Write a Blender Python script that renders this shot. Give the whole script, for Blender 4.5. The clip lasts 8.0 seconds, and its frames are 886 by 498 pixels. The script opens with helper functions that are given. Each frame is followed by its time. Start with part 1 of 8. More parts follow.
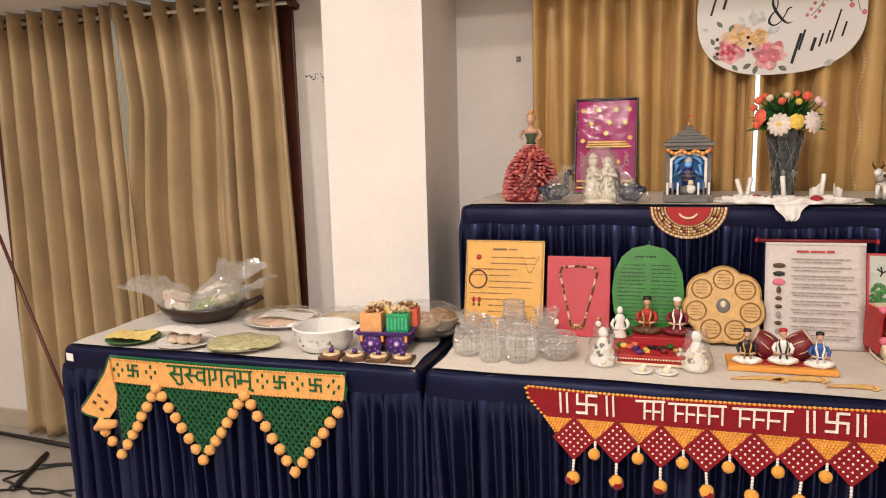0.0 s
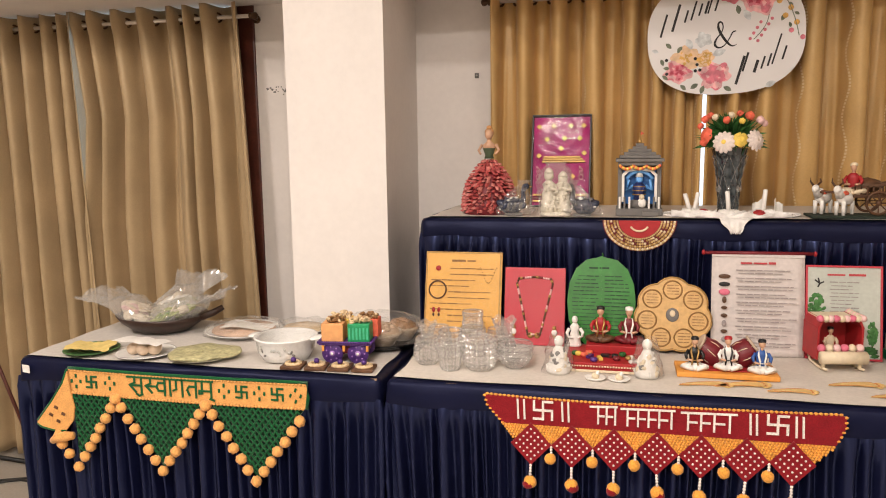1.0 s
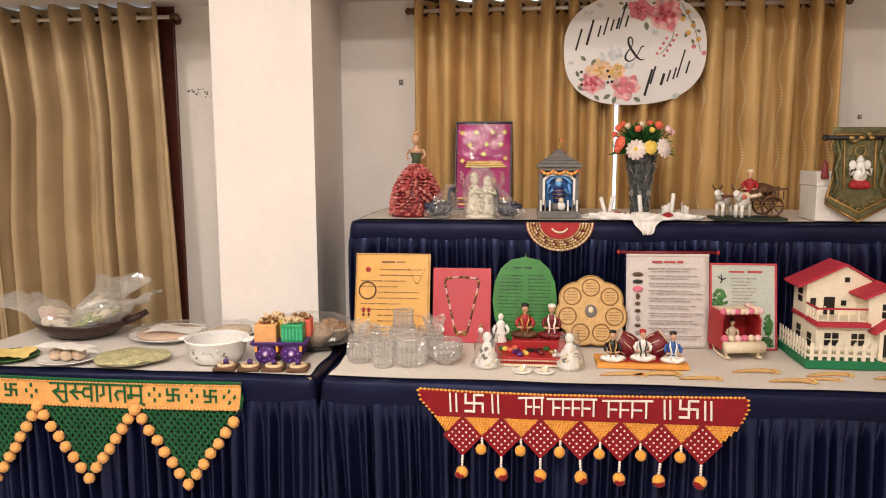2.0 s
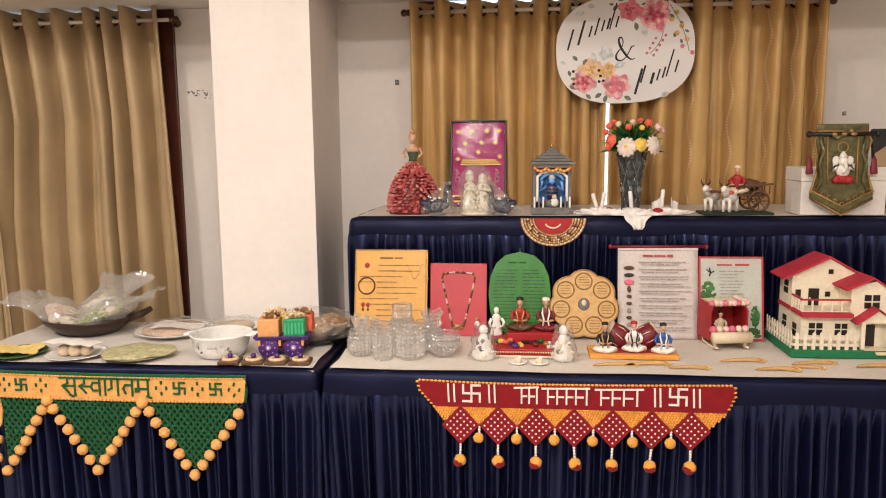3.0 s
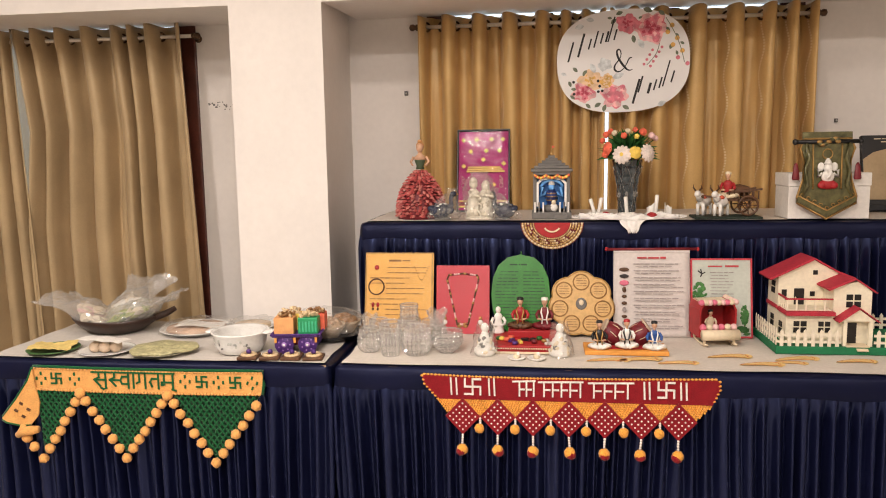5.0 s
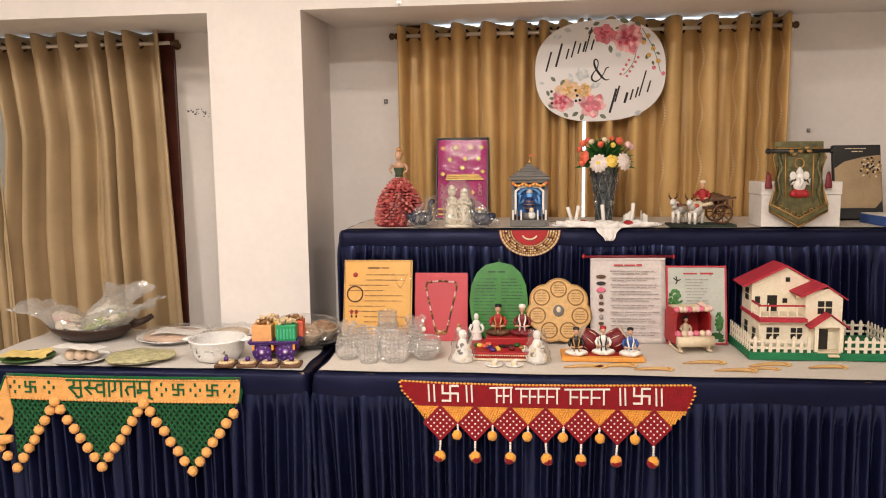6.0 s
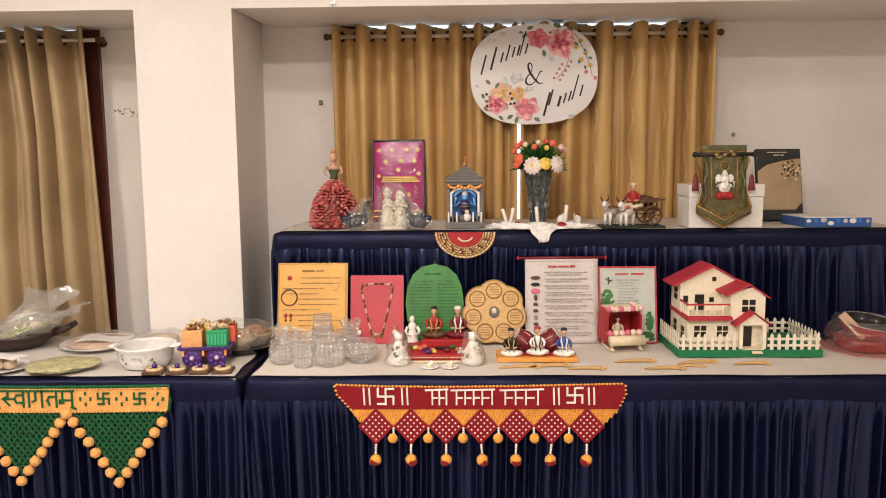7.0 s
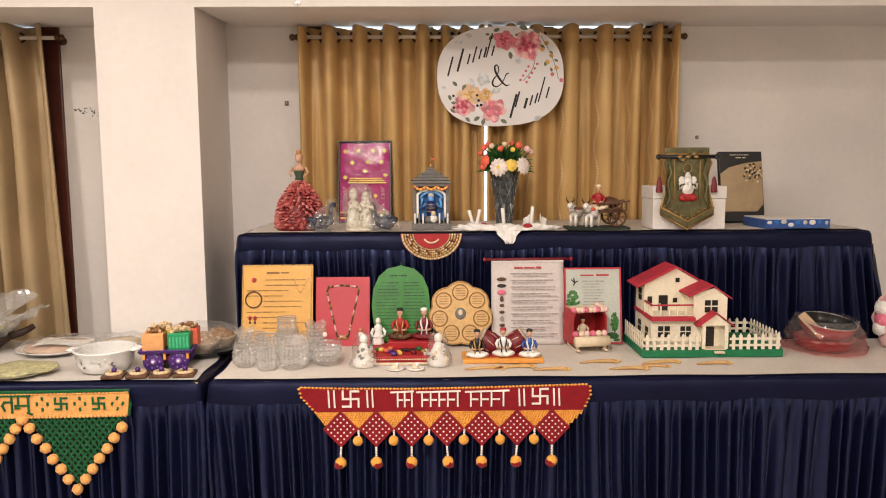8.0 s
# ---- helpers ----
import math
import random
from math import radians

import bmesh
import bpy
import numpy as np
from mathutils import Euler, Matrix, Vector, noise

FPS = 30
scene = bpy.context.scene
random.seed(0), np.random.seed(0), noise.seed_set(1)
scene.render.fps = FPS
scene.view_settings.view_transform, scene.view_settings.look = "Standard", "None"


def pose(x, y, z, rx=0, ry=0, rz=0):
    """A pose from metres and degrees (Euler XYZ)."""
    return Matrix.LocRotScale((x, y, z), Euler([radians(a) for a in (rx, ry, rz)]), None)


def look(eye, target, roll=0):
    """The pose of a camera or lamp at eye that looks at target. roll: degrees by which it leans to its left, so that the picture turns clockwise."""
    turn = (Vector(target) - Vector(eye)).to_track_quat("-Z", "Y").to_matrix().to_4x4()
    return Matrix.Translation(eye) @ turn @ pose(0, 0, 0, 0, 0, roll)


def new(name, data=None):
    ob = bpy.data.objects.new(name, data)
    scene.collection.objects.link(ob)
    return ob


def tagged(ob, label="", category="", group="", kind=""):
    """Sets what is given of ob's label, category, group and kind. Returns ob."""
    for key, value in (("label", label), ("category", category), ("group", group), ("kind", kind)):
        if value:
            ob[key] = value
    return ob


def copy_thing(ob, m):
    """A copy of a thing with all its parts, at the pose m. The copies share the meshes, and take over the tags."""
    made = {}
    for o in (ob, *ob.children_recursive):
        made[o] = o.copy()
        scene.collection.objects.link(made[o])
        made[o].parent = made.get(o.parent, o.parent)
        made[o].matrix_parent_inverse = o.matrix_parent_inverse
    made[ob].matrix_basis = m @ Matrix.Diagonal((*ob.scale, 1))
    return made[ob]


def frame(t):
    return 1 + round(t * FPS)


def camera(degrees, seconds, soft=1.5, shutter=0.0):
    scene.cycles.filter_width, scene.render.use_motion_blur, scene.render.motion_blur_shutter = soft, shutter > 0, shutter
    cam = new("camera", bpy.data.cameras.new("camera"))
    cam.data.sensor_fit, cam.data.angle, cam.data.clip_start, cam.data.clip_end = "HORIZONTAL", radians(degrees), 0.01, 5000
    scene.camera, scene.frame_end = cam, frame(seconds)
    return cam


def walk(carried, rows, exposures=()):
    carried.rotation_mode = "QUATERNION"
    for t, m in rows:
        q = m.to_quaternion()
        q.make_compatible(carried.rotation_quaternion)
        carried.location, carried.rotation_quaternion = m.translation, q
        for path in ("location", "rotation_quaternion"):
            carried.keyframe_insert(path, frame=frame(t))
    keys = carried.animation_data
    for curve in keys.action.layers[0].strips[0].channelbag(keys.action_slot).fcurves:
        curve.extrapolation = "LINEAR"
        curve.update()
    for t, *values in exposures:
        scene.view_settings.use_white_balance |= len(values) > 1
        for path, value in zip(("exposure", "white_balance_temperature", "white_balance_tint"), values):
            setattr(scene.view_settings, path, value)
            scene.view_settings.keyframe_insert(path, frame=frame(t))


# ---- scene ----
cam = camera(61.4, 8.0, soft=1.05)
PATH = [
    (0, (-0.106, 0.51, 1.523), (-0.674, 2.403, 1.219), -1.4),
    (0.5, (-0.102, 0.484, 1.525), (-0.65, 2.386, 1.239), -1.2),
    (1, (-0.102, 0.454, 1.53), (-0.559, 2.382, 1.255), -0.8),
    (1.5, (-0.126, 0.419, 1.53), (-0.453, 2.375, 1.267), -0.4),
    (2, (-0.152, 0.366, 1.527), (-0.371, 2.336, 1.265), -0.2),
    (3.5, (-0.148, 0.258, 1.535), (-0.353, 2.229, 1.265), -0.6),
    (4, (-0.121, 0.21, 1.542), (-0.36, 2.178, 1.273), -0.8),
    (5.5, (-0.083, 0.136, 1.55), (-0.336, 2.104, 1.301), -0.9),
    (6, (-0.074, 0.135, 1.548), (-0.279, 2.11, 1.31), -0.7),
    (6.5, (-0.064, 0.137, 1.547), (-0.192, 2.119, 1.314), -0.7),
    (7, (-0.054, 0.142, 1.546), (-0.102, 2.128, 1.313), -0.5),
    (7.5, (-0.042, 0.149, 1.545), (-0.041, 2.135, 1.314), -0.4),
    (8, (-0.037, 0.148, 1.543), (-0.007, 2.135, 1.315), -0.3),
]
walk(cam, [(t, look(eye, target, roll)) for t, eye, target, roll in PATH])

# ---- light ----
world = bpy.data.worlds.new("world")
scene.world = world
world.use_nodes = True
wn, wl = world.node_tree.nodes, world.node_tree.links
sky = wn.new("ShaderNodeTexSky")
sky.sky_type, sky.sun_disc, sky.sun_elevation, sky.sun_rotation = "NISHITA", False, radians(50), radians(120)
wl.new(sky.outputs[0], wn["Background"].inputs[0])
wn["Background"].inputs[1].default_value = 0.15


def unseen_lamp(x, y, size, watts, color):
    d = bpy.data.lights.new("unseen_ceiling_light", "AREA")
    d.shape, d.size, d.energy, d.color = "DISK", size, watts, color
    ob = new("unseen_ceiling_light", d)
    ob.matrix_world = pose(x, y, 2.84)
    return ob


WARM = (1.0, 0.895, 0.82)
unseen_lamp(-0.5, -0.3, 0.4, 97, WARM)
unseen_lamp(-0.5, 1.35, 0.25, 22, WARM)
# unseen lamps added to fill the left, right and rear
unseen_lamp(-2.4, 0.9, 0.4, 52, WARM)
unseen_lamp(1.9, -0.4, 0.4, 39, WARM)
unseen_lamp(-0.6, -2.3, 0.5, 60, WARM)
scene.view_settings.exposure = 0.0

# ---- materials ----


def mat(name, color, rough=0.6, metal=0.0, var=0.12, scale=6.0, grain=0.06, gscale=90.0, bump=0.1, bscale=220.0,
        spec=0.5, sheen=0.0, coat=0.0, trans=0.0, ior=1.45, alpha=1.0, piece=0.0, stint=None):
    m = bpy.data.materials.new(name)
    m.use_nodes = True
    n, l = m.node_tree.nodes, m.node_tree.links
    p = n["Principled BSDF"]
    p.inputs["Roughness"].default_value, p.inputs["Metallic"].default_value = rough, metal
    p.inputs["Specular IOR Level"].default_value, p.inputs["IOR"].default_value = spec, ior
    p.inputs["Sheen Weight"].default_value, p.inputs["Coat Weight"].default_value = sheen, coat
    p.inputs["Transmission Weight"].default_value, p.inputs["Alpha"].default_value = trans, alpha
    if stint:
        p.inputs["Specular Tint"].default_value = (*stint, 1)
    tc = n.new("ShaderNodeTexCoord")
    fac = None
    for s, k in ((scale, var), (gscale, grain)):
        t = n.new("ShaderNodeTexNoise")
        t.inputs["Scale"].default_value, t.inputs["Detail"].default_value = s, 4
        l.new(tc.outputs["Object"], t.inputs["Vector"])
        r = n.new("ShaderNodeMapRange")
        r.inputs["From Min"].default_value, r.inputs["From Max"].default_value = 0.3, 0.7
        r.inputs["To Min"].default_value, r.inputs["To Max"].default_value = 1 - k, 1 + k
        l.new(t.outputs[0], r.inputs[0])
        if fac is None:
            fac = r.outputs[0]
        else:
            q = n.new("ShaderNodeMath")
            q.operation = "MULTIPLY"
            l.new(fac, q.inputs[0]), l.new(r.outputs[0], q.inputs[1])
            fac = q.outputs[0]
    if piece:
        oi = n.new("ShaderNodeObjectInfo")
        r = n.new("ShaderNodeMapRange")
        r.inputs["To Min"].default_value, r.inputs["To Max"].default_value = 1 - piece, 1 + piece
        l.new(oi.outputs["Random"], r.inputs[0])
        q = n.new("ShaderNodeMath")
        q.operation = "MULTIPLY"
        l.new(fac, q.inputs[0]), l.new(r.outputs[0], q.inputs[1])
        fac = q.outputs[0]
    v = n.new("ShaderNodeVectorMath")
    v.operation = "SCALE"
    v.inputs[0].default_value = color
    l.new(fac, v.inputs["Scale"])
    l.new(v.outputs[0], p.inputs["Base Color"])
    if bump:
        t = n.new("ShaderNodeTexNoise")
        t.inputs["Scale"].default_value, t.inputs["Detail"].default_value = bscale, 3
        l.new(tc.outputs["Object"], t.inputs["Vector"])
        b = n.new("ShaderNodeBump")
        b.inputs["Strength"].default_value, b.inputs["Distance"].default_value = bump, 0.002
        l.new(t.outputs[0], b.inputs["Height"])
        l.new(b.outputs[0], p.inputs["Normal"])
    return m


def curtain_mat(name, color, stitch):
    """Woven curtain fabric with wavy embroidered lines along its length (UV in metres)."""
    m = mat(name, color, 0.34, var=0.12, scale=4, grain=0.05, gscale=160, bump=0.14, bscale=420, spec=0.85, sheen=0.05, stint=(1.0, 0.84, 0.58))
    n, l = m.node_tree.nodes, m.node_tree.links
    p = n["Principled BSDF"]
    base = p.inputs["Base Color"].links[0].from_socket
    uv = n.new("ShaderNodeUVMap")
    sep = n.new("ShaderNodeSeparateXYZ")
    l.new(uv.outputs[0], sep.inputs[0])

    def op(kind, a, b):
        q = n.new("ShaderNodeMath")
        q.operation = kind
        for i, x in enumerate((a, b)):
            if x is None:
                continue
            if isinstance(x, (int, float)):
                q.inputs[i].default_value = x
            else:
                l.new(x, q.inputs[i])
        return q.outputs[0]
    wave = op("MULTIPLY", op("SINE", op("MULTIPLY", sep.outputs[1], 27.0), None), 0.055)
    u = op("FRACT", op("ADD", sep.outputs[0], wave), None)
    line = op("LESS_THAN", op("ABSOLUTE", op("SUBTRACT", u, 0.80), None), 0.020)
    dash = op("GREATER_THAN", op("SINE", op("MULTIPLY", sep.outputs[1], 520), None), -0.5)
    f = op("MULTIPLY", op("MULTIPLY", line, dash), 0.75 * stitch)
    mix = n.new("ShaderNodeMix")
    mix.data_type = "RGBA"
    l.new(f, mix.inputs["Factor"])
    l.new(base, mix.inputs["A"])
    mix.inputs["B"].default_value = (0.78, 0.64, 0.42, 1)
    l.new(mix.outputs["Result"], p.inputs["Base Color"])
    return m


WALL = mat("cream_wall_paint", (0.765, 0.715, 0.672), 0.55, var=0.06, scale=2.2, grain=0.02, gscale=40, bump=0.08, bscale=60)
CEIL = mat("ceiling_paint", (0.8, 0.77, 0.72), 0.8, var=0.03, bump=0.05)
FLOOR = mat("polished_floor_tile", (0.42, 0.38, 0.33), 0.25, var=0.06, scale=3, bump=0.02)
SKIRTING = mat("beige_skirting_tile", (0.50, 0.42, 0.33), 0.3, var=0.06)
FRAME = mat("dark_red_wood", (0.085, 0.022, 0.014), 0.35, var=0.25, scale=9, grain=0.15, bump=0.1)
CURTAIN = curtain_mat("gold_tan_curtain_fabric", (0.54, 0.335, 0.128), 1.0)
CURTAIN_B = curtain_mat("gold_tan_plain_curtain_fabric", (0.43, 0.312, 0.176), 0.0)
EYELET = mat("dark_bronze_eyelet", (0.10, 0.055, 0.03), 0.35, 0.8, var=0.1, bump=0.02)
ROD = mat("pale_satin_rod", (0.72, 0.66, 0.58), 0.38, 0.5, var=0.05, bump=0.02)
STEEL = mat("brushed_steel", (0.55, 0.53, 0.5), 0.28, 1.0, var=0.05, bump=0.02)
NAVY = mat("navy_satin_skirting", (0.0038, 0.0046, 0.0180), 0.31, var=0.15, scale=3, grain=0.10, gscale=60, bump=0.15, bscale=350, spec=0.9, sheen=0.0, stint=(0.36, 0.46, 1.0))
NAVY_B = mat("navy_satin_band", (0.0034, 0.0043, 0.0185), 0.42, var=0.15, scale=9, bump=0.55, bscale=28, spec=0.30, stint=(0.55, 0.60, 1.0))
PAPER = mat("white_table_paper", (0.60, 0.545, 0.48), 0.6, var=0.06, scale=4, bump=0.5, bscale=14)
PAPER_B = mat("grey_white_table_paper", (0.54, 0.50, 0.455), 0.6, var=0.05, scale=4, bump=0.3, bscale=14)
TABLE_WOOD = mat("plywood_table_board", (0.3, 0.2, 0.11), 0.6, var=0.15)
GLASS = mat("clear_window_glass", (0.9, 0.93, 0.95), 0.03, var=0, grain=0, bump=0, trans=1.0)

# ---- mesh building ----
BOXES = {}


class Mesh:
    """Collects primitives with their materials into one mesh."""

    def __init__(self):
        self.v, self.f, self.m, self.s, self.mats, self.uv = [], [], [], [], [], {}

    def add(self, verts, faces, material, smooth=False, m=None):
        if material not in self.mats:
            self.mats.append(material)
        k, o = self.mats.index(material), len(self.v)
        self.v += [tuple(m @ Vector(p)) for p in verts] if m is not None else [tuple(p) for p in verts]
        self.f += [[i + o for i in f] for f in faces]
        self.m += [k] * len(faces)
        self.s += [smooth] * len(faces)
        return self

    def box(self, c, s, material, rot=(0, 0, 0), bev=0.0, m=None):
        key = (tuple(round(x, 5) for x in s), round(bev, 5))
        if key not in BOXES:
            bm = bmesh.new()
            bmesh.ops.create_cube(bm, size=1)
            for v in bm.verts:
                v.co = [a * b for a, b in zip(v.co, s)]
            if bev:
                bmesh.ops.bevel(bm, geom=bm.edges[:], offset=bev, segments=2, affect="EDGES", profile=0.5)
            bm.verts.index_update()
            BOXES[key] = [tuple(v.co) for v in bm.verts], [[v.index for v in f.verts] for f in bm.faces]
            bm.free()
        v, f = BOXES[key]
        t = pose(*c, *rot)
        return self.add(v, f, material, False, m @ t if m is not None else t)

    def loft(self, rings, material, closed=True, cap=True, smooth=True, m=None):
        n = len(rings[0])
        faces = []
        for i in range(len(rings) - 1):
            for j in range(n if closed else n - 1):
                k = (j + 1) % n
                faces.append([i * n + j, i * n + k, (i + 1) * n + k, (i + 1) * n + j])
        if cap and closed:
            faces += [list(range(n))[::-1], [(len(rings) - 1) * n + j for j in range(n)]]
        return self.add([p for r in rings for p in r], faces, material, smooth, m)

    def lathe(self, profile, material, c=(0, 0, 0), seg=20, sx=1.0, sy=1.0, cap=True, m=None, flute=0, depth=0.0):
        rings = []
        for r, z in profile:
            ring = []
            for i in range(seg):
                a = 2 * math.pi * i / seg
                q = r * (1 + depth * math.cos(flute * a)) if flute else r
                ring.append((c[0] + q * sx * math.cos(a), c[1] + q * sy * math.sin(a), c[2] + z))
            rings.append(ring)
        return self.loft(rings, material, True, cap, True, m)

    def tube(self, pts, r, material, seg=8, closed=False, m=None):
        pts = [Vector(p) for p in pts]
        n = len(pts)
        rr = r if isinstance(r, (list, tuple)) else [r] * n
        rings, up = [], Vector((0, 0, 1))
        for i in range(n):
            a = pts[(i - 1) % n] if closed or i else pts[i]
            b = pts[(i + 1) % n] if closed or i < n - 1 else pts[i]
            d = (b - a).normalized() if (b - a).length > 1e-9 else Vector((0, 0, 1))
            s = d.cross(up)
            if s.length < 0.05:
                s = d.cross(Vector((0, 1, 0)))
            s.normalize()
            w = s.cross(d)
            rings.append([pts[i] + rr[i] * (math.cos(2 * math.pi * k / seg) * s + math.sin(2 * math.pi * k / seg) * w) for k in range(seg)])
        if closed:
            rings.append(rings[0])
        return self.loft(rings, material, True, not closed, True, m)

    def ball(self, c, r, material, seg=14, rings=9, rot=(0, 0, 0), rough=0.0, m=None):
        rx, ry, rz = r if isinstance(r, (list, tuple)) else (r, r, r)
        t = pose(*c, *rot)
        rs = []
        for i in range(rings + 1):
            a = math.pi * (0.02 + 0.96 * i / rings)
            ring = []
            for j in range(seg):
                b = 2 * math.pi * j / seg
                k = 1 + (rough * (random.random() - 0.5) if rough else 0)
                ring.append(t @ Vector((rx * k * math.sin(a) * math.cos(b), ry * k * math.sin(a) * math.sin(b), -rz * k * math.cos(a))))
            rs.append(ring)
        return self.loft(rs, material, True, True, True, m)

    def prism(self, poly, depth, material, m=None, smooth=False):
        """A flat outline in x, z, that reaches from y = 0 to y = depth."""
        n = len(poly)
        v = [(x, 0, z) for x, z in poly] + [(x, depth, z) for x, z in poly]
        f = [list(range(n)), list(range(n, 2 * n))[::-1]] + [[i, i + n, (i + 1) % n + n, (i + 1) % n] for i in range(n)]
        return self.add(v, f, material, smooth, m)

    def sheet(self, fn, nu, nv, material, uv=None, m=None):
        """A grid of fn(u, v) for u, v from 0 to 1."""
        o = len(self.v)
        pts = [fn(i / nu, j / nv) for j in range(nv + 1) for i in range(nu + 1)]
        fs = [[j * (nu + 1) + i, j * (nu + 1) + i + 1, (j + 1) * (nu + 1) + i + 1, (j + 1) * (nu + 1) + i] for j in range(nv) for i in range(nu)]
        self.add(pts, fs, material, True, m)
        if uv:
            for j in range(nv + 1):
                for i in range(nu + 1):
                    self.uv[o + j * (nu + 1) + i] = uv(i / nu, j / nv)
        return self

    def done(self, name, parent=None, label="", category="", kind="", group="", at=None):
        me = bpy.data.meshes.new(name)
        me.from_pydata(self.v, [], self.f)
        for x in self.mats:
            me.materials.append(x)
        me.polygons.foreach_set("material_index", self.m)
        me.polygons.foreach_set("use_smooth", self.s)
        if self.uv:
            lay = me.uv_layers.new(name="UVMap")
            for lp in me.loops:
                lay.data[lp.index].uv = self.uv.get(lp.vertex_index, (0, 0))
        bm = bmesh.new()
        bm.from_mesh(me)
        if not self.uv:
            bmesh.ops.recalc_face_normals(bm, faces=bm.faces[:])
        bm.to_mesh(me)
        bm.free()
        ob = new(name, me)
        if parent is not None:
            ob.parent = parent
        if at is not None:
            ob.matrix_basis = at
        return tagged(ob, label, category, group, kind)


def thing(name, at, label, category, group=""):
    """An Empty at a thing's base, for its parts."""
    ob = new(name)
    ob.empty_display_size = 0.05
    ob.matrix_basis = at
    return tagged(ob, label, category, group)


def solidify(ob, thick, offset=0.0):
    md = ob.modifiers.new("thickness", "SOLIDIFY")
    md.thickness, md.offset = thick, offset
    return ob


# ---- the room ----
FRONT, BACK, SOFFIT, TOP = 2.99, 3.57, 2.12, 2.90
TABLE, TIER = 0.88, 1.29
XL, XR, YB = -5.2, 4.2, -3.6

Mesh().box(((XL + XR) / 2, (YB + 4.1) / 2, -0.05), (XR - XL + 0.4, 4.1 - YB + 0.4, 0.1), FLOOR).done("floor", label="polished beige tiled hall floor", category="floor", kind="structure")
Mesh().box(((XL + XR) / 2, (YB + 4.1) / 2, TOP + 0.05), (XR - XL + 0.4, 4.1 - YB + 0.4, 0.1), CEIL).done("ceiling", label="plain white painted hall ceiling", category="ceiling", kind="structure")
for nm, c, s in (("wall_west", (XL - 0.1, 0.2, TOP / 2), (0.2, 7.6, TOP)), ("wall_east", (XR + 0.1, 0.2, TOP / 2), (0.2, 7.6, TOP)),
                 ("wall_south", ((XL + XR) / 2, YB - 0.1, TOP / 2), (XR - XL, 0.2, TOP))):
    Mesh().box(c, s, WALL).done(nm, label="plain cream painted hall wall", category="wall", kind="structure")

# back wall with two window openings
W1, W2 = (-3.385, -1.68, 0.54, 2.20), (-0.585, 1.03, 0.80, 2.20)
w = Mesh()
D, YM = 0.2, BACK + 0.1
for a, b in ((XL, W1[0]), (W1[1], W2[0]), (W2[1], XR)):
    w.box(((a + b) / 2, YM, TOP / 2), (b - a, D, TOP), WALL)
for x0, x1, z0, z1 in (W1, W2):
    w.box(((x0 + x1) / 2, YM, z0 / 2), (x1 - x0, D, z0), WALL)
    w.box(((x0 + x1) / 2, YM, (z1 + TOP) / 2), (x1 - x0, D, TOP - z1), WALL)
w.done("wall_north", label="cream painted wall with two curtained windows", category="wall", kind="structure")

# pillar, and the beam over the window bays
w = Mesh()
w.add([(-1.275, FRONT, 0), (-0.905, FRONT, 0), (-0.945, BACK, 0), (-1.235, BACK, 0), (-1.275, FRONT, TOP), (-0.905, FRONT, TOP), (-0.945, BACK, TOP), (-1.235, BACK, TOP)],
      [[0, 1, 5, 4], [1, 2, 6, 5], [2, 3, 7, 6], [3, 0, 4, 7]], WALL)
w.done("pillar", label="square cream painted plaster pillar between the windows", category="pillar", kind="structure")
for i, (a, b) in enumerate(((XL, -1.275), (-0.905, XR))):
    w = Mesh()
    w.add([(x, y, z) for x in (a, b) for y, z in ((FRONT, SOFFIT), (BACK, SOFFIT + 0.03), (BACK, TOP), (FRONT, TOP))],
          [[0, 1, 5, 4], [1, 2, 6, 5], [2, 3, 7, 6], [3, 0, 4, 7], [0, 3, 2, 1], [4, 5, 6, 7]], WALL)
    w.done("beam_%d" % (i + 1), label="cream painted beam over the window bay", category="beam", kind="structure")
Mesh().box(((XL - 1.275) / 2, BACK - 0.008, 0.05), (-1.275 - XL, 0.016, 0.10), SKIRTING, bev=0.003).done("baseboard", label="beige tiled skirting along the wall", category="baseboard", kind="structure")


def window(i, x0, x1, z0, z1):
    fr = thing("window_%d" % i, pose((x0 + x1) / 2, BACK, z0), "dark red-brown wooden window behind a curtain", "window")
    fr["kind"] = "structure"
    wd, ht = x1 - x0, z1 - z0
    t = 0.105
    f = Mesh()
    for cx, cz, sx, sz in ((-wd / 2 + t / 2, ht / 2, t, ht), (wd / 2 - t / 2, ht / 2, t, ht), (0, t / 2, wd - 2 * t, t), (0, ht - 0.01, wd - 2 * t, 0.02), (-wd / 6, ht / 2, 0.05, ht - t), (wd / 6, ht / 2, 0.05, ht - t)):
        f.box((cx, 0.03, cz), (sx, 0.08, sz), FRAME, bev=0.006)
    f.done("window_frame", fr)
    for k in (-1, 0, 1):
        g = Mesh().box((k * wd / 3.05, 0.04, ht / 2 + 0.02), (wd / 3 - 0.055, 0.006, ht - t), GLASS).done("pane", fr)
        g.visible_shadow = False


window(1, *W1)
window(2, *W2)

# bright daylight haze outside the windows
HAZE = bpy.data.materials.new("daylight_haze")
HAZE.use_nodes = True
hz = HAZE.node_tree.nodes["Principled BSDF"]
hz.inputs["Base Color"].default_value = (0.7, 0.75, 0.8, 1)
hz.inputs["Emission Color"].default_value, hz.inputs["Emission Strength"].default_value = (0.86, 0.94, 1.0, 1), 1.4
Mesh().box((-1.0, 7.0, 2.0), (14, 0.05, 8.0), HAZE).done("backdrop", label="bright hazy daylight outside the windows", category="sky", kind="structure")


